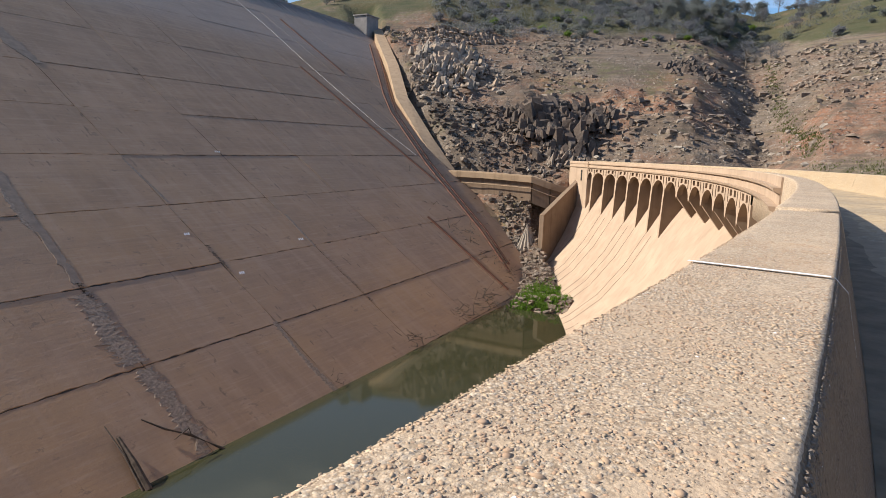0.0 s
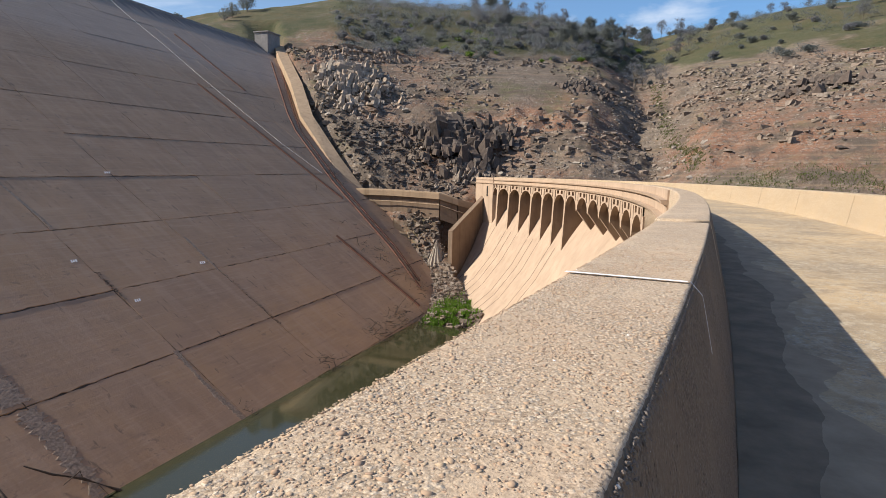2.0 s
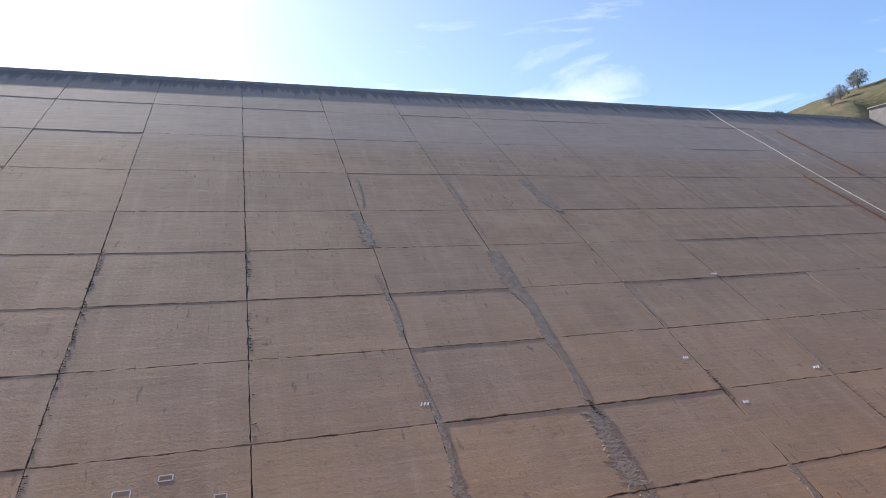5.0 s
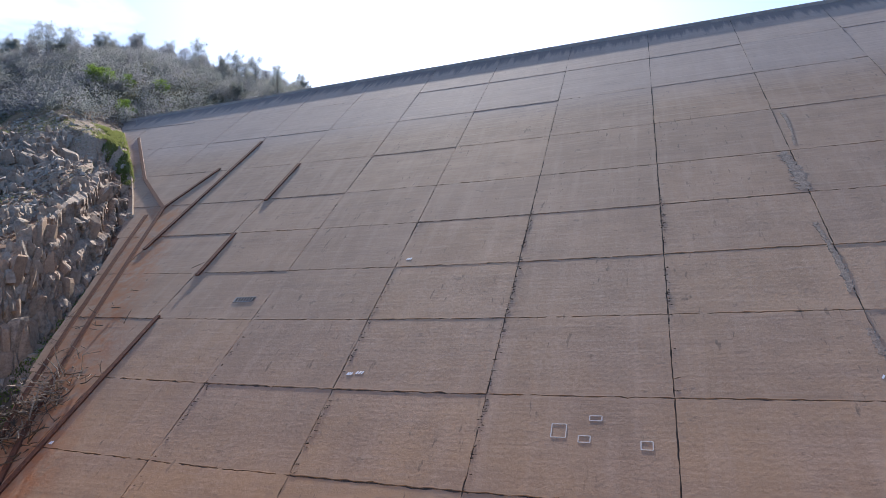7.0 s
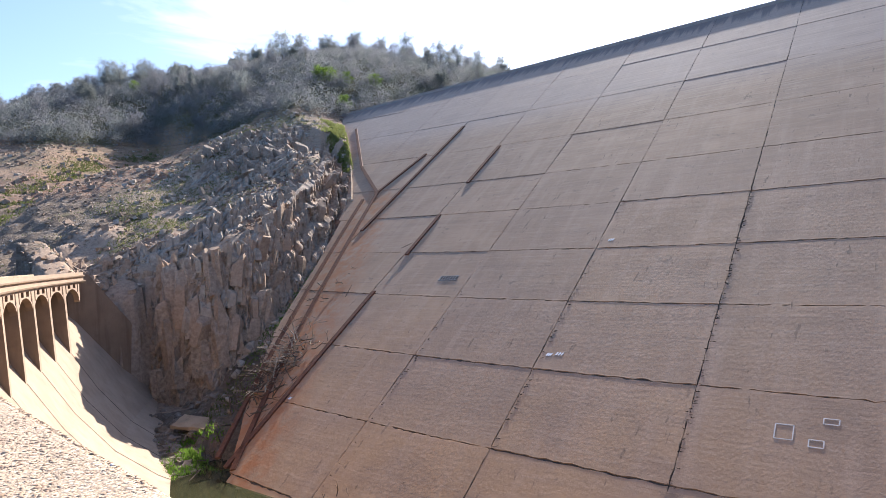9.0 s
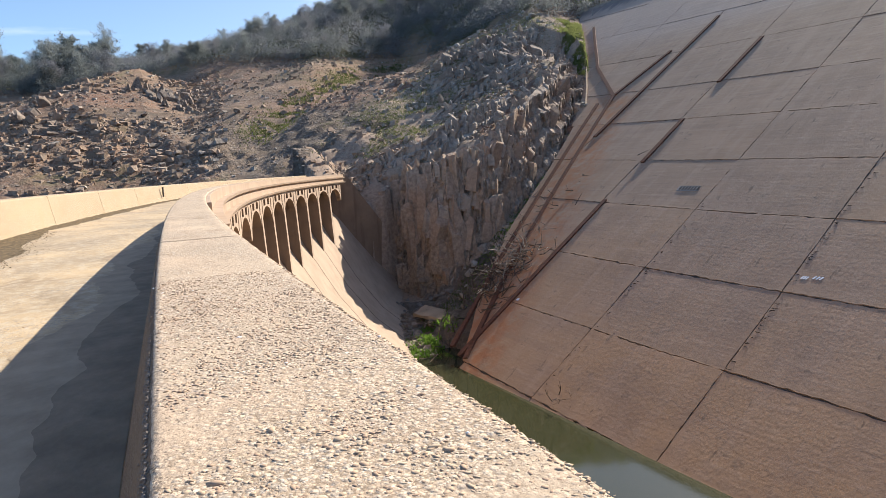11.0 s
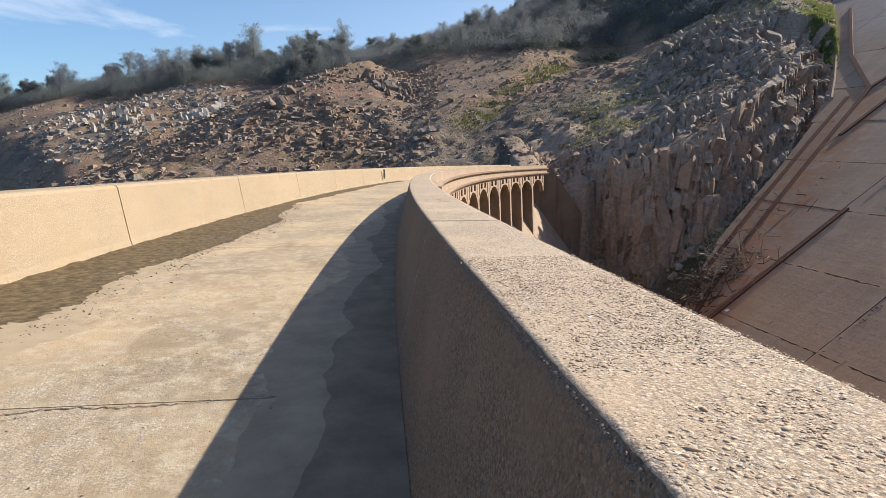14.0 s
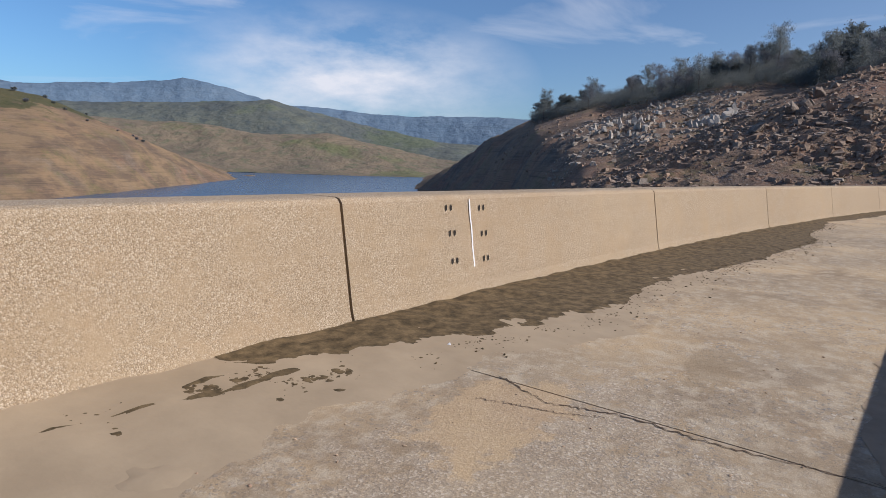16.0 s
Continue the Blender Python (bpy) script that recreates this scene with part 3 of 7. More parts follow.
def ground_z(x, y, detail=True):
    """Height of the ground, for arrays."""
    far = np.hypot(x, y)
    az = np.degrees(np.arctan2(x, y))
    true_az = az
    az = az + 3.0 * fractal(x, y, 60.0, 3, 11) * np.clip(200 / (far + 1), 0.03, 1)
    da, d0, d1, d2 = (np.interp(az, STATION, row) for row in (BANK, FOOT, SHORE, RIDGE))
    z0, z1, z2 = (np.interp(az, STATION, row) for row in (FOOT_Z, SHORE_Z, CREST))

    def leg(lo, hi, za, zb, ease):
        k = np.clip((far - lo) / np.maximum(hi - lo, 1), 0, 1)
        return za + (zb - za) * (k + ease * np.sin(k * math.pi))

    z = np.where(far < d0, leg(da, d0, -46.0, z0, 0.0), np.where(far < d1, leg(d0, d1, z0, z1, 0.07), leg(d1, d2, z1, z2, 0.12)))
    z = np.where(far < da, -46.0 - np.minimum((da - far) * 0.3, 16), z)
    z = z - np.maximum(far - d2, 0) * np.where(z2 > 0, 0.16, 0.01)
    # rock spur beside the sloping face: a crest that climbs away from the arcade, cliffs at its foot
    spur = np.exp(-(((az + 58.0) / 8.0) ** 4))
    start = d0 - np.interp(true_az, [-69, -64, -60, -56, -50], [5.0, 8.0, 14.0, 16.0, 15.0])
    rise = np.clip((far - start + 4 * fractal(x, y, 9.0, 3, 77)) / (d0 + 6 - start), 0, 1)
    z = np.where(far < d0 + 6, z * (1 - spur) + spur * np.maximum(z, -25 + 29 * rise), z)
    line = (far - 125.0) / 90.0
    crest_az = -70.0 + 20.0 * np.clip(line, 0, 1)
    z = z + 1.4 * np.exp(-(((az - crest_az) / 4.5) ** 2)) * np.clip((far - 118) / 20, 0, 1) * np.clip((235 - far) / 40, 0, 1)
    z = z - 4.0 * np.exp(-(((az + 76.0 - (far - 150) * 0.13) / 3.2) ** 2)) * np.clip((far - 140) / 40, 0, 1) * np.clip((285 - far) / 40, 0, 1)
    z = z - 3.5 * np.exp(-(((az - 88.0) / 2.6) ** 2)) * np.clip((far - 140) / 60, 0, 1)
    # a nearer rib of the rubble slope, with a hollow between it and the pale rock band
    rib_far = np.interp(true_az, [-106, -101, -96, -92, -88, -84], [195, 205, 215, 225, 238, 258])
    rib_z = np.interp(true_az, [-106, -104, -101, -96, -92, -88, -84], [-2, 3, 8.7, 20, 28.5, 37, 43.5])
    wide = np.clip((d1 - rib_far) * 0.5, 5, 55)
    up, over, on = np.clip((far - 140) / (rib_far - 140), 0, 1), np.clip((far - rib_far) / wide, 0, 1), np.clip((far - rib_far - wide) / np.maximum(d1 - rib_far - wide, 1), 0, 1)
    hollow = rib_z * 0.62 + 2.0
    rib = -4 + (rib_z + 4) * (up + 0.06 * np.sin(up * math.pi)) - np.maximum(rib_z - hollow, 0) * over * over * (3 - 2 * over) + (z1 - np.minimum(hollow, rib_z)) * on
    share = np.clip((true_az + 118.0) / 11.0, 0, 1) * np.clip((-80.0 - true_az) / 4.0, 0, 1) * np.clip((far - 120) / 20, 0, 1) * (far < d1)
    z = z * (1 - share) + rib * share
    lift = np.clip((far - d0 + 20) / 60.0, 0, 1)
    z = z + lift * (4.0 * fractal(x, y, 55.0, 4, 3) + 10.0 * fractal(x, y, 260.0, 3, 9) * np.clip((far - 300) / 500, 0, 1))
    if detail:
        rough = np.clip((66.0 - z) / 25.0, 0.15, 1.0) * np.clip((far - 70) / 30, 0, 1) * np.clip(500 / (far + 1), 0.0, 1.0)
        ledge = np.clip(fractal(x, y, 45.0, 4, 21) * 2.4 + 0.35, 0.12, 1.2)
        z = z + rough * ledge * (np.abs(fractal(x, y, 8.0, 4, 31, 0.6)) * 2.6 - 0.7)
        z = z + spur * np.clip((far - d0 + 12) / 12, 0, 1) * np.clip((d0 + 55 - far) / 30, 0, 1) * 1.1 * fractal(x, y, 5.0, 3, 41)
    return z


GULLY_Y, GULLY_Z = [44, 50, 55, 60, 68, 77, 88, 102, 116, 123], [-24.5, -22.5, -20, -15.2, -9.2, -3.2, 4.3, 14.3, 24.3, 29.5]
CLIFF_Y = [52, 55, 58.5, 64, 72, 81, 95, 110, 122]
EDGE_Y, EDGE_X = [40, 44, 53.5, 61, 68, 80.7, 93, 101, 115, 139, 147, 170], [-67, -68.5, -78, -83.5, -87.2, -92.6, -99, -104, -118, -144.5, -153, -178]


def in_gap(x, y, z):
    """The floor between the two dams, and the sheet lowered out of sight under them."""
    r = np.hypot(x - CX, y - CY)
    turn = np.degrees(np.arctan2(x - CX, CY - y))
    floor = POND_Z - 1.5 + np.clip((x - 99) / 5.0, 0, 1) * 3.0 + np.clip((x - 104) / 38.0, 0, 1) ** 3.5 * 16.0 + np.clip((-70 - x) / 22.0, 0, 1) * 4.4 + 1.2 * fractal(x, y, 7.0, 4, 91)
    between = (r < 204.5) & (x > -96) & (x < 147) & (y < 76)
    z = np.where(between, np.where((x < -66) & (y > 47), np.interp(y, GULLY_Y, GULLY_Z) + 0.9 * fractal(x, y, 3.0, 3, 95), np.minimum(floor, 2.0)), z)
    under_dam = (r > np.where((x > 95) | (x < -72), 193.5, 187.5)) & (r < 218) & (turn > -36.5) & (turn < 38.9)
    z = np.where(under_dam, np.minimum(z, -31.0), z)
    plane = (y - 80.0) / 1.4894
    edge_l = np.interp(y, EDGE_Y, EDGE_X)
    edge_r = np.interp(y, [40, 48, 58.6, 77, 95, 144, 170], [98, 118, 129, 141, 154, 205, 235])
    under = np.minimum(np.clip((x - edge_l + 1.0) / 2.0, 0, 1), np.clip((edge_r + 8 - x) / 6.0, 0, 1))
    z = np.where((under > 0) & (y > 41.0), np.minimum(z, z * (1 - under) + (plane - 2.5) * under), z)
    # the end of the chute beside the cliff, and the fill behind its training wall
    chute = (x > -106.2) & (x < -85) & (turn < -35) & (y < 56) & (r > 188)
    z = np.where(chute, np.where(r > 196.0, -31.0, np.minimum(z, -22.0 + 0.8 * fractal(x, y, 4.0, 3, 92))), z)
    toe = np.interp(y, GULLY_Y, GULLY_Z) + 0.9 * fractal(x, y, 3.0, 3, 95)
    edge = np.interp(y, CLIFF_Y, [-108, -100, -94.5, -94.5, -98.5, -103.5, -111.5, -123, -134])
    crown = np.interp(y, CLIFF_Y, [-2, 2, 2.5, 3.5, 7.5, 12.5, 19.5, 26.5, 33])
    z = np.where((x > edge - 30) & (x < -84) & (y > 52.2) & (y < 152), np.minimum(z, crown + 0.95 * np.maximum(y - 118, 0) + 0.36 * np.maximum(edge - 1.5 - x, 0) + 1.4 * np.maximum(edge - 14 - x, 0)), z)
    z = np.where((x > edge - 2.2) & (x < -84) & (y > 52.2) & (y < 152), np.minimum(z, toe + 1.0 * np.maximum(y - 117, 0)), z)
    back = (x < -106.2) & (x > -122) & (y > 38) & (y < 55)
    fill = np.interp(y, [38, 42.6, 46.5, 51.2, 55], [0.2, 0.3, -3.9, -9.4, -13.2]) + np.clip(-108.5 - x, 0, 20) * 0.5
    z = np.where(back, np.maximum(z, fill), z)
    beside = (x < edge_l + 0.3) & (x > edge_l - 8) & (y > 92) & (y < 168)
    return np.where(beside, np.maximum(z, plane - 0.35 - 0.1 * np.maximum(edge_l - x, 0)), z)


def height_at(x, y):
    xa, ya = np.array([x], float), np.array([y], float)
    return float(in_gap(xa, ya, ground_z(xa, ya))[0])


def build_ground():
    turns = np.concatenate([np.arange(-180, -160, 2.0), np.arange(-160, -28, 0.3), np.arange(-28, 40, 2.0), np.arange(40, 112, 0.3), np.arange(112, 180, 2.0)])
    steps = np.concatenate([[1.0, 20.0, 40.0], np.arange(56, 300, 1.1), np.arange(300, 560, 3.5), np.geomspace(560, 4850, 110)])
    A, D = np.meshgrid(np.radians(turns), steps, indexing="ij")
    x, y = D * np.sin(A), D * np.cos(A)
    z = in_gap(x, y, ground_z(x, y))
    na, nd = A.shape
    verts = np.stack([x, y, z], -1).reshape(-1, 3)
    i, j = np.meshgrid(np.arange(na), np.arange(nd - 1), indexing="ij")
    nxt = (i + 1) % na
    quads = np.stack([i * nd + j, nxt * nd + j, nxt * nd + j + 1, i * nd + j + 1], -1).reshape(-1, 4)
    ob = from_arrays("ground", verts, quads, M_GROUND, smooth=True)
    # bare broken rock on the spur
    ob.data.materials.append(M_CLIFF.m)
    mid = verts[quads[:, 0]]
    az, far = np.degrees(np.arctan2(mid[:, 0], mid[:, 1])), np.hypot(mid[:, 0], mid[:, 1])
    loose = fractal(mid[:, 0], mid[:, 1], 16.0, 5, 47, 0.62)
    edge = np.interp(far, [110, 125, 150, 180, 210, 240], [-72, -70, -65, -60, -55, -49])
    spur = (az + 5 * loose > edge) & (az < -44) & (far > 108) & (far < 215 + 60 * loose) & ((loose > 0.0) | (far < 128)) & (mid[:, 2] < 44)
    ob.data.polygons.foreach_set("material_index", (spur * 1).astype(np.int32))
    return tagged(ob, "rocky brown drawdown slopes below green hills", "ground", kind="structure")


build_ground()


def far_range(name, label, centre, width, row, seed, size, material):
    """A wooded range behind the lake."""
    turns, steps = np.arange(-184, -100, 0.16), np.linspace(centre - 1.7 * width, min(centre + 1.3 * width, 4850), 34)
    A, D = np.meshgrid(np.radians(turns), steps, indexing="ij")
    x, y = D * np.sin(A), D * np.cos(A)
    swell = np.exp(-(((D - centre) / width) ** 2))
    top = np.interp(np.degrees(A), RANGE_AZ, row) + 50.0
    z = LAKE_Z - 8 + swell * (top * (1.0 + 0.10 * fractal(x, y, size, 3, seed)) + 0.22 * top * fractal(x, y, size * 0.5, 5, seed + 5, 0.55) * (1.3 - swell) + 6.0 * fractal(x, y, 60.0, 3, seed + 9))
    na, nd = A.shape
    i, j = np.meshgrid(np.arange(na - 1), np.arange(nd - 1), indexing="ij")
    quads = np.stack([i * nd + j, (i + 1) * nd + j, (i + 1) * nd + j + 1, i * nd + j + 1], -1).reshape(-1, 4)
    ob = from_arrays(name, np.stack([x, y, z], -1).reshape(-1, 3), quads, material, True)
    return tagged(ob, label, "hills", kind="structure")


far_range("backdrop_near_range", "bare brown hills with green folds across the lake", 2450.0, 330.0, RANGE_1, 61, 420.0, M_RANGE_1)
far_range("backdrop_middle_range", "wooded green range beyond the lake, greyed for haze", 3400.0, 480.0, RANGE_2, 71, 700.0, M_RANGE_2)
far_range("backdrop_far_range", "mountain range on the horizon, blued for haze", 4400.0, 420.0, RANGE_3, 81, 900.0, M_RANGE_3)
bm = bmesh.new()
bmesh.ops.create_grid(bm, x_segments=40, y_segments=40, size=2400)
bmesh.ops.translate(bm, verts=bm.verts, vec=(-1000, -2480, LAKE_Z))
tagged(mesh_object("lake_water", bm, M_LAKE), "calm blue reservoir water below bare banks", "water", kind="structure")
bm = bmesh.new()
vs = [bm.verts.new((x, y, POND_Z)) for x, y in ((-84, 6), (40, -16), (128, 14), (128, 52), (-84, 52))]
bm.faces.new(vs)
tagged(mesh_object("pond_water", bm, M_POND), "still dark green water between the two dams", "water", kind="structure")


# ---- old arch dam ----
R_WALL, R_IN, R_OUT, R_FRONT = 210.0, 204.73, 204.15, 204.0
BAY = 2.13
END_R, END_L = 39.1, -37.3
PIERS_R = [35.0 - 2.1 * k for k in range(7)]
PIERS_L = [-34.45 + BAY * k for k in range(7)]
BRACKETS_R = [20.3 - 2.1 * k for k in range(7)]
BRACKETS_L = [-19.5 + BAY * k for k in range(5)]

road = thing("road", "curved sunlit concrete road on the old dam crest", "road", kind="structure")
edges = [-6.92 + BAY * k for k in range(-14, 22)]
for d0, d1 in zip(edges, edges[1:]):
    bm = bmesh.new()
    swept(bm, [(204.6, 0.0), (210.3, 0.0), (210.3, -0.5), (204.6, -0.5)], d0 + 0.002, d1 - 0.002, 5)
    part("slab", bm, M_ROAD, road)
bm = bmesh.new()
swept(bm, [(204.5, -0.02), (210.4, -0.02), (210.4, -0.6), (204.5, -0.6)], -37.2, 41.0, 80)
part("joint_bed", bm, M_JOINT, road)

# body of the arch dam, chutes under the piers at both ends
body = thing("arch_dam", "tan concrete arch dam with two spillways", "dam", kind="structure")
CHUTE = [(209.0, -3.6), (207.5, -4.2), (205.6, -6.6), (203.6, -10.2), (200.5, -15.6), (196.5, -20.8), (192.0, -24.6), (188.0, -27.0)]
CENTRE = [(208.6, -0.5), (208.6, -2.6), (207.2, -4.6), (205.4, -7.2), (203.5, -10.2), (200.5, -15.4), (196.5, -20.6), (192.0, -24.6), (188.0, -27.0)]


def dam_body(d0, d1, front, n):
    bm = bmesh.new()
    swept(bm, [(210.6, -0.6), (216.0, -60.0), (188.0, -60.0)] + front[::-1], d0, d1, n)
    return bm


left_chute = bmesh.new()
rings = []
for i in range(41):
    # every line of the chute runs on to the plane of the training wall
    rings.append([left_chute.verts.new(arc(r, d0 + (PIERS_L[6] - d0) * i / 40, z)) for r, z, d0 in
                  [(r, z, math.degrees(math.asin(-127.0 / r))) for r, z in [(210.6, -0.6), (216.0, -60.0), (188.0, -60.0)] + CHUTE[::-1]]])
for a, b in zip(rings, rings[1:]):
    for j in range(len(a)):
        left_chute.faces.new((a[j], a[(j + 1) % len(a)], b[(j + 1) % len(a)], b[j]))
left_chute.faces.new(rings[0][::-1]), left_chute.faces.new(rings[-1])
bmesh.ops.recalc_face_normals(left_chute, faces=left_chute.faces)
part("spillway_chute", dam_body(PIERS_R[6], END_R - 0.6, CHUTE, 32), M_DAM, body)
part("spillway_chute", left_chute, M_DAM, body)
part("centre_body", dam_body(PIERS_L[6], PIERS_R[6], CENTRE, 60), M_DAM, body)
# narrow recessed joints down the chutes
for d in [p - 0.02 for p in PIERS_R] + [p - 1.0 for p in PIERS_R[1:6:2]] + PIERS_L + BRACKETS_R + [p + 1.0 for p in BRACKETS_R[::2]]:
    bm = bmesh.new()
    for (r0, z0), (r1, z1) in zip(CHUTE[3:], CHUTE[4:]):
        a, b = arc(r0, d, z0 + 0.03), arc(r1, d, z1 + 0.03)
        side = (arc(200, d + 0.02, 0) - arc(200, d, 0)).normalized() * 0.13
        bm.faces.new([bm.verts.new(v) for v in (a - side, a + side, b + side, b - side)])
    part("chute_joint", bm, M_SEAM, body)
# end blocks that carry the crest on to the banks
bm = bmesh.new()
swept(bm, [(203.9, 0.95), (211.0, 0.95), (211.0, -30.0), (203.9, -30.0)], PIERS_R[0] + 0.9, END_R, 10)
part("end_block", bm, M_DAM, body)
bm = bmesh.new()
swept(bm, [(206.6, 0.95), (211.0, 0.95), (211.0, -30.0), (206.6, -30.0)], END_L - 1.0, PIERS_L[0] - 0.5, 8)
part("end_block", bm, M_DAM, body)


def pier(d, slanted):
    """A thin radial wall that carries an arch of the arcade."""
    bm = bmesh.new()
    half = 0.42 / 204.0 * 57.296
    if slanted:
        side = [(204.0, -1.2), (208.8, -1.2), (208.8, -4.0), (207.0, -5.4), (206.2, -6.0), (204.0, -3.1)]
    else:
        side = [(204.0, -1.2), (210.0, -1.2), (210.0, -8.0), (206.0, -11.0), (203.6, -10.9)]
    rings = [[bm.verts.new(arc(r, d + s, z)) for r, z in side] for s in (-half, half)]
    k = len(side)
    for j in range(k):
        bm.faces.new((rings[0][j], rings[0][(j + 1) % k], rings[1][(j + 1) % k], rings[1][j]))
    bm.faces.new(rings[0][::-1])
    bm.faces.new(rings[1])
    bmesh.ops.recalc_face_normals(bm, faces=bm.faces)
    ob = part("bracket" if slanted else "pier", bm, M_DAM, body)
    # both side faces get the darker brown: shade put into their colour
    ob.data.materials.append(M_STAIN_SHADE.m)
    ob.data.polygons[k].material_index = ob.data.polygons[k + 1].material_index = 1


RECESSES = ((0.09, 0.15, -1.85), (0.25, 0.42, -1.22), (0.58, 0.75, -1.22), (0.85, 0.91, -1.85))


def arch_bay(d0, d1):
    """The spandrel wall over one bay: a low arch below, a frieze of sunk panels and slots, carried from pier to pier."""
    span, head, top, n = d1 - d0, -0.64, -0.45, 14
    cuts = sorted({round(i / n, 4) for i in range(n + 1)} | {u for r in RECESSES for u in r[:2]} | {0.05, 0.95})
    bm = bmesh.new()

    def low(u):
        return -3.1 + 1.78 * math.sqrt(max(0.0, 1 - ((u - 0.5) / 0.45) ** 2)) if 0.05 <= u <= 0.95 else -3.4

    # undersides and recess edges get the darker brown, painted as shade
    def quad(in_shade, *corners):
        f = bm.faces.new([bm.verts.new(arc(r, d0 + span * u, z)) for u, r, z in corners])
        f.material_index = int(in_shade)

    last = None
    for ua, ub in zip(cuts, cuts[1:]):
        mid = (ua + ub) / 2
        sunk = next((r[2] for r in RECESSES if r[0] < mid < r[1]), None)
        la, lb = low(max(ua, 0.05) if mid > 0.05 else 0), low(min(ub, 0.95) if mid < 0.95 else 1)
        if sunk is None:
            quad(False, (ua, 204.0, la), (ub, 204.0, lb), (ub, 204.0, top), (ua, 204.0, top))
        else:
            quad(False, (ua, 204.0, la), (ub, 204.0, lb), (ub, 204.0, sunk), (ua, 204.0, sunk))
            quad(False, (ua, 204.0, sunk), (ub, 204.0, sunk), (ub, 204.34, sunk), (ua, 204.34, sunk))
            quad(False, (ua, 204.34, sunk), (ub, 204.34, sunk), (ub, 204.34, head), (ua, 204.34, head))
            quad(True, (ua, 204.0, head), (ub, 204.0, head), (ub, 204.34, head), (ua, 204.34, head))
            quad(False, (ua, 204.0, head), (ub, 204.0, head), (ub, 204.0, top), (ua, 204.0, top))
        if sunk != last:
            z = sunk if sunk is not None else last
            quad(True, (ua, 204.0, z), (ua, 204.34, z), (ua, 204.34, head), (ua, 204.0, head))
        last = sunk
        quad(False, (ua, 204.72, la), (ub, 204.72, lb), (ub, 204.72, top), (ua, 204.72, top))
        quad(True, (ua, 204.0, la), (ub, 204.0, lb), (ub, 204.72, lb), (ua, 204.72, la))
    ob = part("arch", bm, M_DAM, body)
    ob.data.materials.append(M_STAIN_SHADE.m)


for row, slanted in ((PIERS_R, False), (PIERS_L, False), (BRACKETS_R, True), (BRACKETS_L, True)):
    for d in row:
        pier(d, slanted)
ends = [PIERS_R[0] + 0.95] + PIERS_R + BRACKETS_R
for d1, d0 in zip(ends, ends[1:]):
    arch_bay(d0, d1)
ends = [PIERS_L[0] - BAY] + PIERS_L + BRACKETS_L
for d0, d1 in zip(ends, ends[1:]):
    arch_bay(d0, d1)
# parapet over the arcades: wall, two projecting string courses with deep undersides
for d0, d1 in ((BRACKETS_R[-1] - 5.0, END_R), (END_L, BRACKETS_L[-1] + 1.6)):
    n = int(abs(d1 - d0) * 2)
    bm = bmesh.new()
    swept(bm, [(204.06, 1.06), (204.7, 1.06), (204.7, -0.55), (204.06, -0.55)], d0, d1, n)
    part("arcade_parapet", bm, M_DAM, body)
    bm = bmesh.new()
    swept(bm, [(203.76, 0.62), (204.08, 0.62), (204.08, 0.34), (203.82, 0.44)], d0, d1, n)
    part("string_course", bm, M_DAM, body)
    bm = bmesh.new()
    swept(bm, [(203.66, -0.18), (204.08, -0.18), (204.08, -0.50), (203.74, -0.36)], d0, d1, n)
    part("string_course", bm, M_DAM, body)

# near parapet in cast lengths, with a battered road face
parapet = thing("parapet", "weathered tan concrete parapet with exposed pebbles", "parapet", kind="structure")


def parapet_length(d0, d1, top, fine, cross):
    """One cast length; its arrises are broken and uneven."""
    n = max(4, int((d1 - d0) * 3.65 / fine))
    inner = [(R_IN + 0.27 - 0.26 * k / cross, (top - 0.02) * k / cross) for k in range(cross)]
    over = [(R_IN - 0.02 + (R_OUT - R_IN + 0.05) * k / cross, top) for k in range(cross + 1)]
    profile = inner + [(R_IN + 0.004, top - 0.018), (R_IN - 0.004, top - 0.007), (R_IN - 0.011, top - 0.002)] + over + [(R_OUT + 0.006, top - 0.012), (R_OUT, top - 0.05), (R_OUT - 0.02, 0.3), (R_OUT - 0.02, -2.0), (R_IN + 0.27, -2.0)]
    bm = bmesh.new()
    swept(bm, profile, d0, d1, n)
    for v in bm.verts:
        h = noise.fractal(v.co * 4.0, 0.8, 2.2, 3) * 0.0009 + noise.fractal(v.co * 60.0, 0.7, 2.2, 3) * 0.0014
        edge = abs(v.co.z - top) < 0.06
        if edge:
            v.co.z += h
        if v.co.z > 0.05:
            v.co.y += h * (1.6 if edge and v.co.z < top - 0.005 else 0.8)
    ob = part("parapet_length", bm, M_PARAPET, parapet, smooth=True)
    # the road side takes a darker concrete that carries its shade as colour
    ob.data.materials.append(M_ROUGH_SHADE.m)
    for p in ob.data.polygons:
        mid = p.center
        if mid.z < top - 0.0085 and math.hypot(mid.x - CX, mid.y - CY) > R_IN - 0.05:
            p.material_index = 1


step = math.degrees(math.asin((7.3 - CX) / R_IN))
parapet_length(step - 6 * BAY, step - 3.6, 1.08, 0.07, 10)
parapet_length(step - 3.595, step - 0.9, 1.08, 0.016, 34)
parapet_length(step - 0.9, step, 1.08, 0.03, 18)
parapet_length(step + 0.005, step + 3 * BAY, 1.11, 0.07, 10)
parapet_length(step + 3 * BAY, BRACKETS_R[-1] + 0.3, 1.10, 0.4, 4)


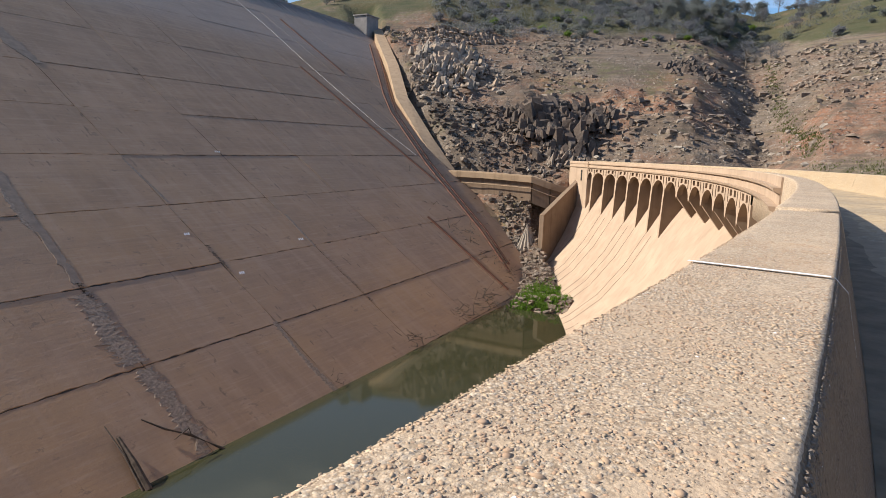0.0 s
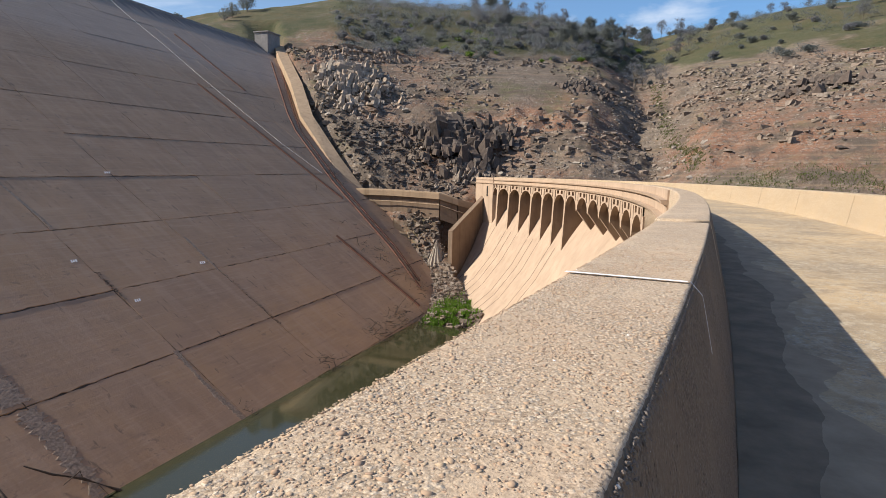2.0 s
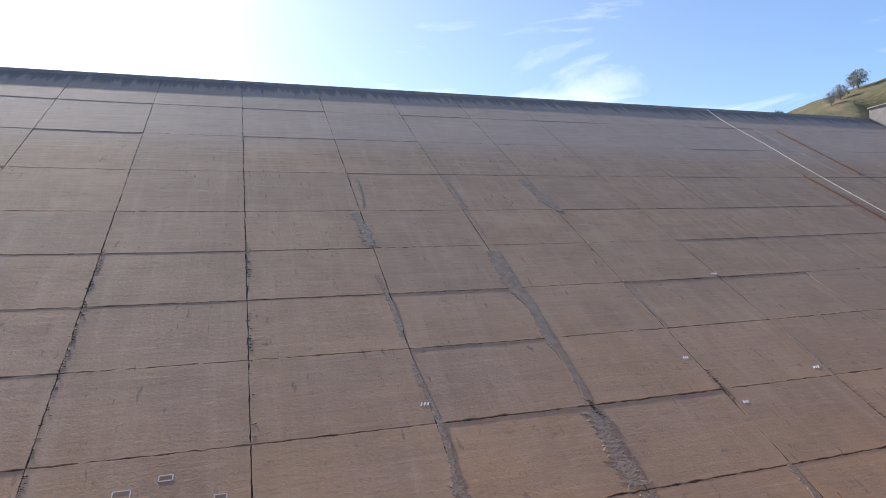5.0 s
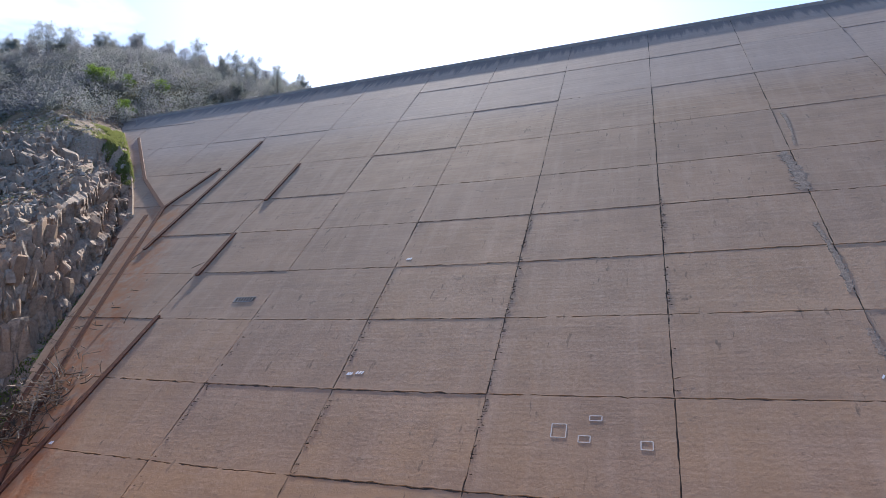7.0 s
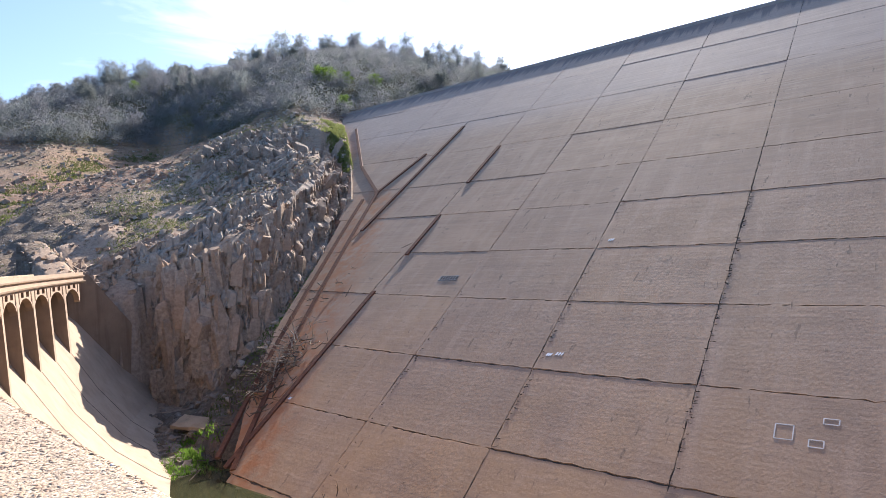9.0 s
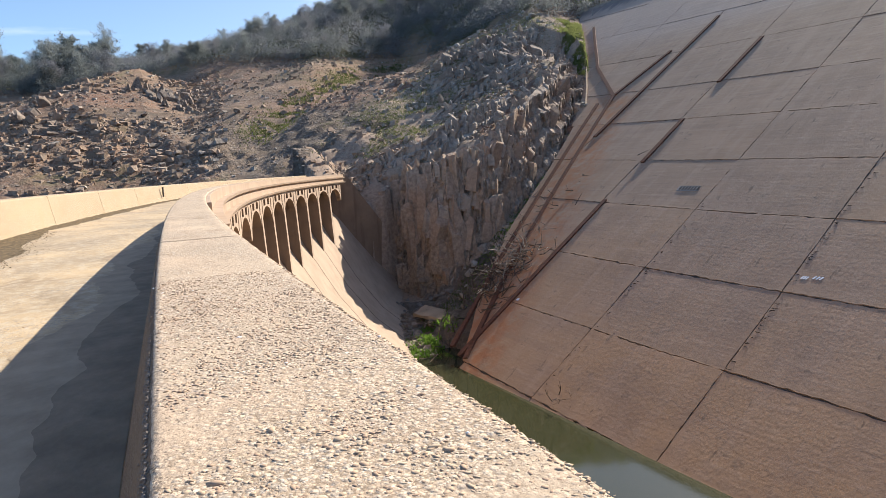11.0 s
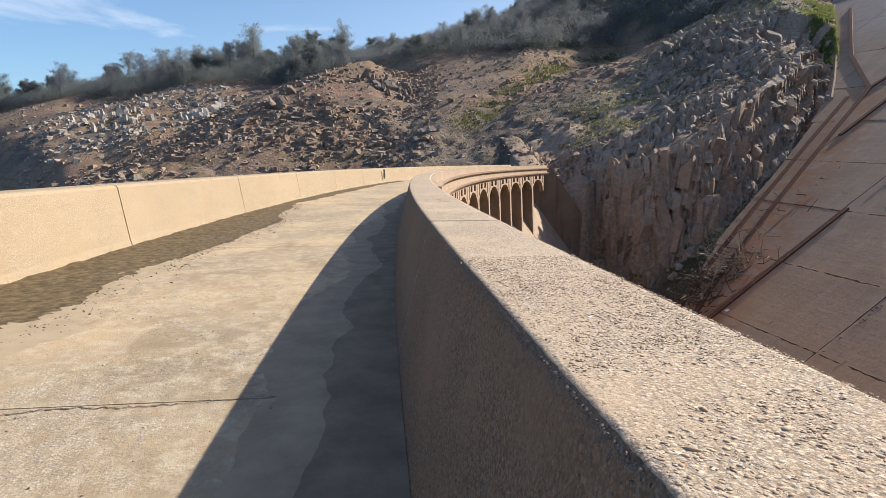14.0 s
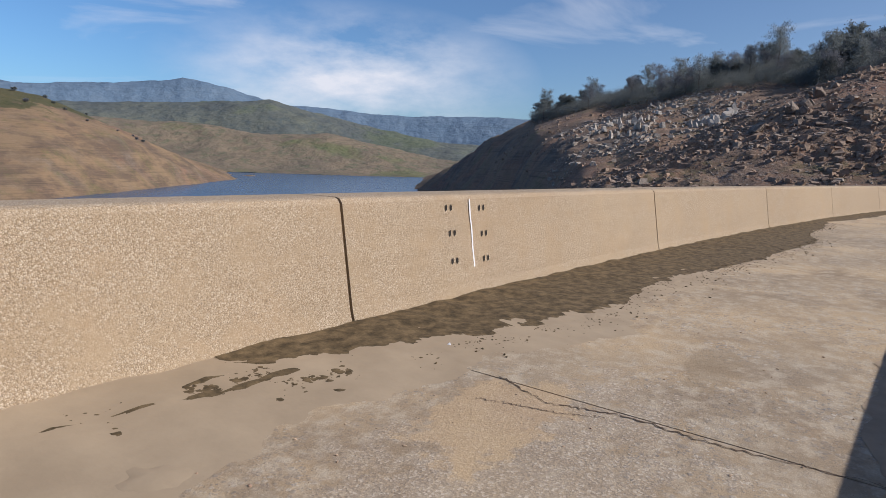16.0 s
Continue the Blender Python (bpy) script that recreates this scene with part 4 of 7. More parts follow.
def chips(count, seed, coarse=False, angular=False):
    """Unit pebbles: vertex and face arrays of small blunt stones, ready to be placed."""
    bm = bmesh.new()
    if coarse:
        bmesh.ops.create_cone(bm, cap_ends=False, segments=4, radius1=1.0, radius2=0.0, depth=1.0)
        bmesh.ops.triangulate(bm, faces=bm.faces)
    elif angular:
        bmesh.ops.create_cube(bm, size=1.7)
        bmesh.ops.triangulate(bm, faces=bm.faces)
    else:
        bmesh.ops.create_icosphere(bm, subdivisions=1, radius=1.0)
    base = np.array([v.co[:] for v in bm.verts])
    tris = np.array([[v.index for v in f.verts] for f in bm.faces])
    bm.free()
    g = np.random.default_rng(seed)
    shapes = base[None] * (g.uniform(0.45, 1.25, (count, len(base), 3)) if angular else g.uniform(0.72, 1.28, (count, len(base), 1)))
    return shapes, tris, g


def scatter(name, places, sizes, squash, material, seed, up=None, smooth=False, coarse=False, angular=False):
    """One mesh of many stones: places (n, 3), sizes (n,), squash (lo, hi) of the height."""
    n = len(places)
    shapes, tris, g = chips(n, seed, coarse, angular)
    long = g.uniform(0.75, 1.5, (n, 1))
    dims = np.stack([sizes * long[:, 0], sizes / long[:, 0] ** 0.5, sizes * g.uniform(*squash, n)], -1)
    shapes = shapes * dims[:, None, :]
    t = g.uniform(0, 6.2832, n)
    c, s = np.cos(t), np.sin(t)
    rot = np.zeros((n, 3, 3))
    rot[:, 0, 0], rot[:, 0, 1], rot[:, 1, 0], rot[:, 1, 1], rot[:, 2, 2] = c, -s, s, c, 1
    lean = g.normal(0, 0.30 if up is None else up, n)
    cl, sl = np.cos(lean), np.sin(lean)
    tip = np.zeros((n, 3, 3))
    tip[:, 0, 0], tip[:, 1, 1], tip[:, 1, 2], tip[:, 2, 1], tip[:, 2, 2] = 1, cl, -sl, sl, cl
    shapes = np.einsum("nij,njk,nvk->nvi", rot, tip, shapes) + places[:, None, :]
    k = shapes.shape[1]
    faces = tris[None] + (np.arange(n) * k)[:, None, None]
    return from_arrays(name, shapes.reshape(-1, 3), faces.reshape(-1, 3), material, smooth)


g = np.random.default_rng(7)


def bed(n, lo, hi, want, seed):
    """Places on the parapet top between two stretches of the walk, thicker in worn patches."""
    turn = np.degrees(g.uniform(lo, hi, n) / 204.5) + math.degrees(math.asin(-CX / 204.5))
    reach = R_OUT + 0.015 + (R_IN - R_OUT - 0.032) * g.random(n)
    x, y = CX + reach * np.sin(np.radians(turn)), CY - reach * np.cos(np.radians(turn))
    inner = (reach - R_OUT) / (R_IN - R_OUT)
    keep = fractal(x, y, 0.6, 4, 5) + fractal(x, y, 0.13, 2, 8) * 0.55 + g.uniform(-0.15, 0.15, n) - 0.35 * np.clip(inner - 0.55, 0, 1) > want
    return x[keep], y[keep]


for count, lo, hi, want, small, spread, seed, crude in ((90000, -3.2, 3.4, -0.42, 0.0016, 0.0026, 12, True), (33000, -3.6, 4.2, -0.24, 0.0026, 0.0044, 13, False), (620, -3.6, 5.0, -0.16, 0.005, 0.0065, 14, False),
                                                          (34000, 3.0, 7.2, -0.36, 0.0024, 0.0034, 16, True), (30000, -8.6, -2.9, -0.36, 0.0024, 0.0036, 18, True)):
    px, py = bed(count, lo, hi, want, seed)
    size = small + spread * g.random(len(px)) ** 2.2
    ob = scatter("exposed_pebbles", np.stack([px, py, np.full(len(px), 1.0795) - size * 0.04], -1), size, (0.25, 0.5), M_PEBBLE, seed, 0.2, not crude, crude)
    ob.parent = parapet
    tagged(ob, "grey, tan and white pebbles set in the parapet top", kind="stuff")
# pebbles standing out of the broken inner arris
n = 17000
turn = np.degrees(g.uniform(-4.2, 4.4, n) / 204.7) + math.degrees(math.asin(-CX / 204.7))
down = 0.009 + 0.075 * g.random(n) ** 1.2
keep = fractal(turn * 3.57, down, 0.25, 3, 17) + g.uniform(-0.2, 0.3, n) - down * 4.0 > -0.36
turn, down = turn[keep], down[keep]
reach = R_IN + 0.002 + 0.26 * down / 1.06
size = 0.0018 + 0.0046 * g.random(len(turn)) ** 2.2
arris = scatter("arris_pebbles", np.stack([CX + reach * np.sin(np.radians(turn)), CY - reach * np.cos(np.radians(turn)), 1.074 - down], -1), size, (0.5, 0.9), M_GREYPEBBLE, 15, 0.6)
arris.parent = parapet
tagged(arris, "pebbles standing out of the broken arris", kind="stuff")
# white painted line over the parapet and down its road face
bm = bmesh.new()
for r0, r1, z0, z1 in ((R_OUT + 0.0, R_IN - 0.02, 1.089, 1.089), (R_IN - 0.02, R_IN + 0.035, 1.089, 1.03), (R_IN + 0.035, R_IN + 0.092, 1.03, 0.77)):
    wide = 0.018 if z0 == z1 else 0.008
    for k in range(8):
        ra, rb, za, zb = r0 + (r1 - r0) * k / 8, r0 + (r1 - r0) * (k + 1) / 8, z0 + (z1 - z0) * k / 8, z0 + (z1 - z0) * (k + 1) / 8
        w = wide / 204 * 57.296
        bm.faces.new([bm.verts.new(arc(ra + 0.012 * (z0 != z1), -4.775 - w, za)), bm.verts.new(arc(ra + 0.012 * (z0 != z1), -4.775 + w, za)), bm.verts.new(arc(rb + 0.012 * (z0 != z1), -4.775 + w, zb)), bm.verts.new(arc(rb + 0.012 * (z0 != z1), -4.775 - w, zb))])
part("painted_line", bm, M_PAINT, parapet, "white painted line")

# upstream wall in cast lengths between open joints
upstream = thing("upstream_wall", "tan concrete wall in cast lengths along the road", "wall", kind="structure")
first = -6.99
for k in range(-14, 22):
    d0, d1 = first + BAY * k + 0.0045, first + BAY * (k + 1) - 0.0045
    bm = bmesh.new()
    swept(bm, [(R_WALL - 0.06, -0.1), (R_WALL + 0.01, 0.15), (R_WALL + 0.17, 1.12), (R_WALL + 0.20, 1.165), (R_WALL + 0.25, 1.18), (R_WALL + 0.75, 1.18), (R_WALL + 0.80, 1.1), (R_WALL + 0.85, -3.0), (R_WALL - 0.06, -3.0)], d0, d1, 14)
    part("wall_length", bm, M_WALL, upstream)
bm = bmesh.new()
swept(bm, [(R_WALL + 0.06, -0.1), (R_WALL + 0.24, 1.13), (R_WALL + 0.7, 1.13), (R_WALL + 0.7, -3.0), (R_WALL + 0.06, -3.0)], first - BAY * 14, first + BAY * 22, 80)
part("joint_filler", bm, M_SEAM, upstream)

# ---- concrete face of the rockfill dam ----
SLOPE, FOOT_Y, PITCH, CREST_Z = 1.4894, 80.0, 17.95, 51.65
LIFTS = [-38.0, -32.0, -25.8, -19.4, -13.1, -6.5, -0.2, 6.4, 13.1, 21.5, 31.1, 40.8, 51.0]
OUT = Vector((0, -1, SLOPE)).normalized()


def bow(x):
    return (0.00022 if x < 0 else 0.00007) * x * x


def on_face(x, z, proud=0.0):
    return Vector((x, FOOT_Y + SLOPE * z, z)) + OUT * proud


face = thing("dam_face", "sloping brown concrete face of large slabs", "dam", kind="structure")
bm = bmesh.new()
quad = [on_face(-67, -42, -0.09), on_face(260, -42, -0.09), on_face(260, CREST_Z, -0.09), on_face(-195, CREST_Z, -0.09)] + [on_face(float(np.interp(FOOT_Y + SLOPE * z, EDGE_Y, EDGE_X)), z, -0.09) for z in (51, 45, 35, 25, 14.1, 2.7, -4.0, -12.8, -24.2, -30)]
low = [v + Vector((0, 30, -10)) for v in quad]
fr, bk = [bm.verts.new(v) for v in quad], [bm.verts.new(v) for v in low]
bm.faces.new(fr), bm.faces.new(bk[::-1])
for i in range(len(fr)):
    bm.faces.new((fr[i], bk[i], bk[(i + 1) % len(fr)], fr[(i + 1) % len(fr)]))
part("joint_bed", bm, M_JOINT, face)
rng = random.Random(4)
for c in range(-11, 14):
    for z0, z1 in zip(LIFTS, LIFTS[1:]):
        if (c + 1) * PITCH < min(float(np.interp(FOOT_Y + SLOPE * (z + bow(c * PITCH)), EDGE_Y, EDGE_X)) for z in (z0, z1)) - 0.3:
            continue
        gap, n = 0.03 + rng.random() * 0.05, 26
        x0, x1 = c * PITCH + gap, (c + 1) * PITCH - gap
        bm = bmesh.new()
        ring_top, ring_low = [], []
        za, zb = z0 + 0.03 + rng.random() * 0.05, z1 - 0.025
        rim = [(x0 + (x1 - x0) * i / n, za) for i in range(n)] + [(x1, za + (zb - za) * i / 14) for i in range(14)] + \
              [(x1 - (x1 - x0) * i / n, zb) for i in range(n)] + [(x0, zb - (zb - za) * i / 14) for i in range(14)]
        tilt = rng.uniform(-0.05, 0.035)
        for x, z in rim:
            x = max(x, float(np.interp(FOOT_Y + SLOPE * (z + bow(x) * (z < 45)), EDGE_Y, EDGE_X)) - 0.6)
            jx, jz = rng.gauss(0, 0.035), rng.gauss(0, 0.03)
            lip = tilt * (z - za) / (zb - za) + 0.03
            ring_top.append(bm.verts.new(on_face(x + jx, z + jz + bow(x) * (z < 45), lip)))
            ring_low.append(bm.verts.new(on_face(x + jx, z + jz + bow(x) * (z < 45), -0.1)))
        bm.faces.new(ring_top)
        for i in range(len(rim)):
            k = (i + 1) % len(rim)
            bm.faces.new((ring_top[i], ring_low[i], ring_low[k], ring_top[k]))
        bmesh.ops.recalc_face_normals(bm, faces=bm.faces)
        part("slab", bm, M_FACE, face)
bm = bmesh.new()
box(bm, (-205, FOOT_Y + SLOPE * 51.0 + 0.2, 50.6), (265, FOOT_Y + SLOPE * 51.0 + 0.9, CREST_Z + 0.2))
box(bm, (-205, FOOT_Y + SLOPE * 51.0 + 0.9, 45), (265, FOOT_Y + SLOPE * 51.0 + 12, CREST_Z - 0.8))
part("crest_wall", bm, M_CRESTWALL, face)


# ---- walls beside the dams ----
def ribbon(points, wide, tall, lean=(0, 0)):
    """A wall along a line of top points: top width, height, with mitred corners."""
    bm = bmesh.new()
    rings = []
    pts = [Vector(p) for p in points]
    for i, p in enumerate(pts):
        way = pts[min(i + 1, len(pts) - 1)] - pts[max(i - 1, 0)]
        side = Vector((way.y, -way.x, 0)).normalized() * wide / 2
        down = tall[i] if isinstance(tall, (list, tuple)) else tall
        rings.append([bm.verts.new(q) for q in (p - side, p + side, p + side * 1.05 - Vector((0, 0, 0.35)), p + side - Vector((0, 0, down)), p - side - Vector((0, 0, down)), p - side * 1.05 - Vector((0, 0, 0.35)))])
    for a, b in zip(rings, rings[1:]):
        for j in range(6):
            bm.faces.new((a[j], a[(j + 1) % 6], b[(j + 1) % 6], b[j]))
    bm.faces.new(rings[0][::-1]), bm.faces.new(rings[-1])
    bmesh.ops.recalc_face_normals(bm, faces=bm.faces)
    return bm


plinth = thing("plinth_wall", "pale concrete plinth along the edge of the dam face", "wall", kind="structure")
part("plinth_coping", ribbon([(218, 152, 52), (206, 141.5, 45.4), (182, 120, 31.2), (161.5, 103.0, 18.2), (149.5, 87, 6.0), (143.8, 76.5, -2.6)], 3.8, 9.0), M_PLINTH, plinth)
LOW = [(143.8, 76.0, -3.0), (143.2, 66, -3.0), (142.4, 59, -3.2), (141.8, 52.5, -3.4), (143.0, 48.5, -4.8), (145.0, 45.2, -5.8)]
for a, b in zip(LOW, LOW[1:]):
    part("wall_length", ribbon([a, b], 1.6, 6.0), M_STAIN_SHADE, plinth)
part("plinth_coping", ribbon([(x - 0.35, y - 0.1, z + 0.55) for x, y, z in LOW], 2.3, 1.6), M_PLINTH, plinth)
bm = bmesh.new()
tube(bm, [(x - 1.6, y - 0.2, z - 2.4) for x, y, z in LOW], [0.12] * len(LOW))
part("wall_pipe", bm, M_PLINTH, plinth, "pale pipe along the wall")
training = thing("training_wall", "tan concrete training wall sloping beside the spillway", "wall", "spillway training walls", "structure")
part("wall_body", ribbon([(146.8, 42.0, -2.2), (143.5, 43.2, -4.6), (138.0, 44.6, -7.6), (131.6, 46.2, -11.2)], 1.1, [24, 22, 19, 16]), M_STAIN_SHADE, training)
training = thing("training_wall", "tan concrete training wall beneath the rock cliff", "wall", "spillway training walls", "structure")
part("wall_body", ribbon([(-105.5, 39.5, 1.0), (-106.0, 43.0, 0.6), (-106.5, 46.5, -4.0), (-107.2, 51.2, -10.0), (-107.5, 53.5, -13.0), (-107.6, 54.6, -15.6)], 1.2, [29, 29, 26, 20, 17, 12]), M_STAIN_SHADE, training)
kerb = thing("edge_kerb", "thin pale concrete kerb along the edge of the dam face", "kerb", kind="structure")
KERB = [(-103.6, 100.0, 13.75), (-110.9, 107.5, 18.8), (-118.6, 115.0, 23.8), (-131.4, 127.0, 31.9), (-145.0, 139.0, 39.9), (-152.8, 146.4, 44.9)]
for a, b in zip(KERB, KERB[1:]):
    part("kerb_length", ribbon([a, b], 0.3, 1.4), M_PLINTH, kerb)
# ribbed apron and pale fan at the foot of the plinth
bm = bmesh.new()
rows = []
for i in range(15):
    u = i / 14
    base, head = Vector((143 - 22 * u, 66 - 12 * u, -8.5 - 12.5 * u)), Vector((146 - 12 * u, 58 - 8.0 * u, -10.5 - 11.5 * u))
    rows.append((base + Vector((0, 0, 0.35 * (i % 2))), head + Vector((0, 0, 0.35 * (i % 2)))))
for (a, b), (c, d) in zip(rows, rows[1:]):
    bm.faces.new([bm.verts.new(v) for v in (a, b, d, c)])
bmesh.ops.solidify(bm, geom=bm.faces[:], thickness=0.5)
tagged(mesh_object("ribbed_apron", bm, M_PLINTH), "ribbed concrete apron below the plinth wall", "apron", kind="structure")
bm = bmesh.new()
tip, ring = bm.verts.new((134.0, 50.4, -13.6)), []
for k in range(17):
    t = radians(150 + 150 * k / 16)
    r = 4.4 + 0.45 * (k % 2)
    ring.append(bm.verts.new((134.0 + r * 1.0 * math.cos(t), 50.4 + r * 0.9 * math.sin(t), -21.6 - 0.2 * (k % 3))))
for a, b in zip(ring, ring[1:]):
    bm.faces.new((tip, a, b))
tagged(mesh_object("concrete_fan", bm, M_PALE), "pale fluted fan of spilled concrete", "concrete spill", kind="structure")

# end niche on the arcade's block: a black plate paints the shade inside it
for d in (PIERS_R[0] + 1.9,):
    bm = bmesh.new()
    swept(bm, [(203.86, -0.9), (203.92, -0.9), (203.92, -3.4), (203.86, -3.4)], d - 0.12, d + 0.12, 1)
    part("niche", bm, M_BLACK, body)

# ---- things on the sloping face ----
def face_strip(points, wide, proud, bm=None):
    """A raised strip along a line of (x, z) on the face."""
    bm = bm or bmesh.new()
    rings = []
    for i, (x, z) in enumerate(points):
        a, b = points[max(i - 1, 0)], points[min(i + 1, len(points) - 1)]
        dx, dz = b[0] - a[0], (b[1] - a[1]) * 1.79
        n = math.hypot(dx, dz)
        sx, sz = -dz / n * wide / 2, dx / n * wide / 2 / 1.79
        rings.append([bm.verts.new(on_face(x + sx * s, z + sz * s, p)) for s, p in ((-1, -0.1), (-1, proud), (1, proud), (1, -0.1))])
    for a, b in zip(rings, rings[1:]):
        for j in range(3):
            bm.faces.new((a[j], a[j + 1], b[j + 1], b[j]))
    bm.faces.new(rings[0][::-1]), bm.faces.new(rings[-1])
    bmesh.ops.recalc_face_normals(bm, faces=bm.faces)
    return bm


CHANNELS = [
    [(-141.7, 40.8), (-114.8, 23.6), (-97.0, 14.6)], [(-97.0, 14.6), (-91.0, 5.0), (-84.5, -5.0), (-77.0, -15.5), (-69.0, -24.5)], [(-99.6, 13.2), (-94.5, 5.0), (-88.0, -5.0), (-81.0, -15.0), (-73.5, -24.0)],
    [(-93.5, 24.0), (-97.0, 14.8)], [(-89.6, 31.3), (-89.4, 5.7)], [(-71.2, 22.4), (-71.2, 13.9)], [(-71.2, 7.4), (-71.0, 0.5)], [(-71.2, -5.1), (-70.6, -24.5)],
    [(204.0, 41.6), (162.0, 18.6), (152.0, 12.6), (137.5, -1.0), (126.5, -15.0), (119.5, -21.0)], [(199.0, 41.6), (158.6, 18.6), (149.4, 12.6), (135.0, -1.0), (124.2, -15.0), (116.5, -22.0)],
    [(109.6, -11.4), (108.8, -24.0)], [(129.0, 23.0), (129.6, -4.8)], [(150.5, 41.2), (149.5, 24.0)],
]
for line in CHANNELS:
    right = line[0][0] > 0
    ob = mesh_object("rust_channel", face_strip(line, 0.5 if right else 0.75, 0.28), M_RUST)
    tagged(ob, "rusty iron channel over a joint of the dam face", "channel", "rusty channels on the dam face")
bm = bmesh.new()
tube(bm, [on_face(x, z, 0.9) for x, z in ((137, 50.0), (134.8, 43.8), (134.0, 33.4), (132.4, 24.8), (131.6, 15.7), (131.0, 7.8), (132.6, 0.4))], [0.05] * 7, 5)
tagged(mesh_object("cable", bm, M_CHALK), "thin pale cable hanging down the dam face", "cable")


def rough_strip(x0, za, zb, wide, seed):
    """A broken, ragged strip where the slab surface came away along a joint."""
    g = random.Random(seed)
    nz, nx = int((zb - za) * 9.0), 9
    bm = bmesh.new()
    grid = []
    for j in range(nz + 1):
        z = za + (zb - za) * j / nz
        centre = x0 + 0.35 * math.sin(z * 0.5 + seed) + g.gauss(0, 0.10) * wide
        w = wide * (0.45 + 0.55 * abs(math.sin(z * 0.35 + seed * 2))) * g.uniform(0.6, 1.15) + g.uniform(0, 0.25)
        row = []
        for i in range(nx + 1):
            u = i / nx - 0.5
            row.append(bm.verts.new(on_face(centre + u * w, z + g.uniform(-0.05, 0.05), -0.05 if abs(u) == 0.5 else 0.052 + g.uniform(0.0, 0.016))))
        grid.append(row)
    for a, b in zip(grid, grid[1:]):
        for i in range(nx):
            bm.faces.new((a[i], a[i + 1], b[i + 1], b[i]))
    bmesh.ops.recalc_face_normals(bm, faces=bm.faces)
    part("broken_strip", bm, M_STRIP, face, "broken grey strip of spalled concrete")


for x0, za, zb, wide, seed in ((18.2, -24.5, -17.0, 1.8, 1), (18.0, -17.0, -8.0, 0.8, 2), (17.4, -5.0, 2.5, 0.8, 3), (17.3, 6.8, 13.0, 2.0, 4), (19.0, 14.0, 20.5, 0.5, 5),
                               (35.4, -25.5, -19.5, 2.4, 6), (35.6, -19.0, -13.4, 3.2, 7), (36.2, -8.0, 3.6, 0.9, 8), (36.4, 8.0, 17.0, 0.5, 9), (53.4, -25.5, -19.0, 0.9, 10), (54.0, -6.0, -0.5, 0.4, 11), (72.0, -13.0, -8.5, 0.5, 12)):
    rough_strip(x0, za, zb, wide, seed)
def mortar_strip(label, line, seed, material):
    """A smooth repaired band along a joint: rows of (x, z, width), with a ragged edge."""
    g = random.Random(seed)
    bm = bmesh.new()
    rings = []
    zs = [p[1] for p in line][::-1]
    n = int((line[0][1] - line[-1][1]) * 4)
    for i in range(n + 1):
        z = line[0][1] + (line[-1][1] - line[0][1]) * i / n
        x = float(np.interp(z, zs, [p[0] for p in line][::-1])) + g.gauss(0, 0.10)
        w = float(np.interp(z, zs, [p[2] for p in line][::-1])) * g.uniform(0.78, 1.1) / 2
        rings.append([bm.verts.new(on_face(x + o, z, p)) for o, p in ((-w, -0.1), (-w * 0.97, 0.072), (-w * 0.3, 0.078), (w * 0.4, 0.076), (w * 0.97, 0.072), (w, -0.1))])
    for a, b in zip(rings, rings[1:]):
        for j in range(5):
            bm.faces.new((a[j], a[j + 1], b[j + 1], b[j]))
    bmesh.ops.recalc_face_normals(bm, faces=bm.faces)
    part("mortar_strip", bm, material, face, label)


mortar_strip("dark smooth repair mortar", [(36.2, 5.5, 2.4), (35.9, 0.6, 2.6), (36.6, -2.6, 1.6), (36.5, -5.7, 1.1), (36.4, -9.2, 1.0), (36.0, -12.6, 1.0)], 31, M_MORTAR)
mortar_strip("dark smooth repair mortar", [(52.4, 20.6, 1.6), (53.4, 15.5, 3.0), (54.4, 12.9, 1.2)], 32, M_MORTAR)
mortar_strip("dark smooth repair mortar", [(36.3, 21.0, 0.8), (36.4, 13.2, 1.0)], 33, M_MORTAR)
# dark weeds rooted in the open joints
def joint_weeds(x0, za, zb, count, seed):
    g = random.Random(seed)
    bm = bmesh.new()
    for _ in range(count):
        p = on_face(x0 + g.gauss(0, 0.13), g.uniform(za, zb), 0.02)
        for _ in range(5):
            tipp = p + Vector((g.gauss(0, 0.17), g.gauss(0.02, 0.05), g.uniform(0.03, 0.13)))
            s = Vector((g.uniform(-0.06, 0.06), 0, 0.03))
            bm.faces.new([bm.verts.new(v) for v in (p - s, p + s, tipp)])
    ob = mesh_object("joint_weeds", bm, M_DARKWOOD)
    tagged(ob, "dark dry weeds rooted in a joint of the dam face", "weeds", kind="stuff")


for x0, za, zb, count, seed in ((0.2, -13, 8, 60, 1), (-17.8, -21, 7, 130, 2), (-35.5, -19, 7, 60, 3), (-53.3, -25, -5, 50, 4), (36.0, -14, -11.5, 60, 5), (54.0, -14, -11.0, 50, 6), (72.0, -20, -12, 70, 7)):
    joint_weeds(x0, za, zb, count, seed)

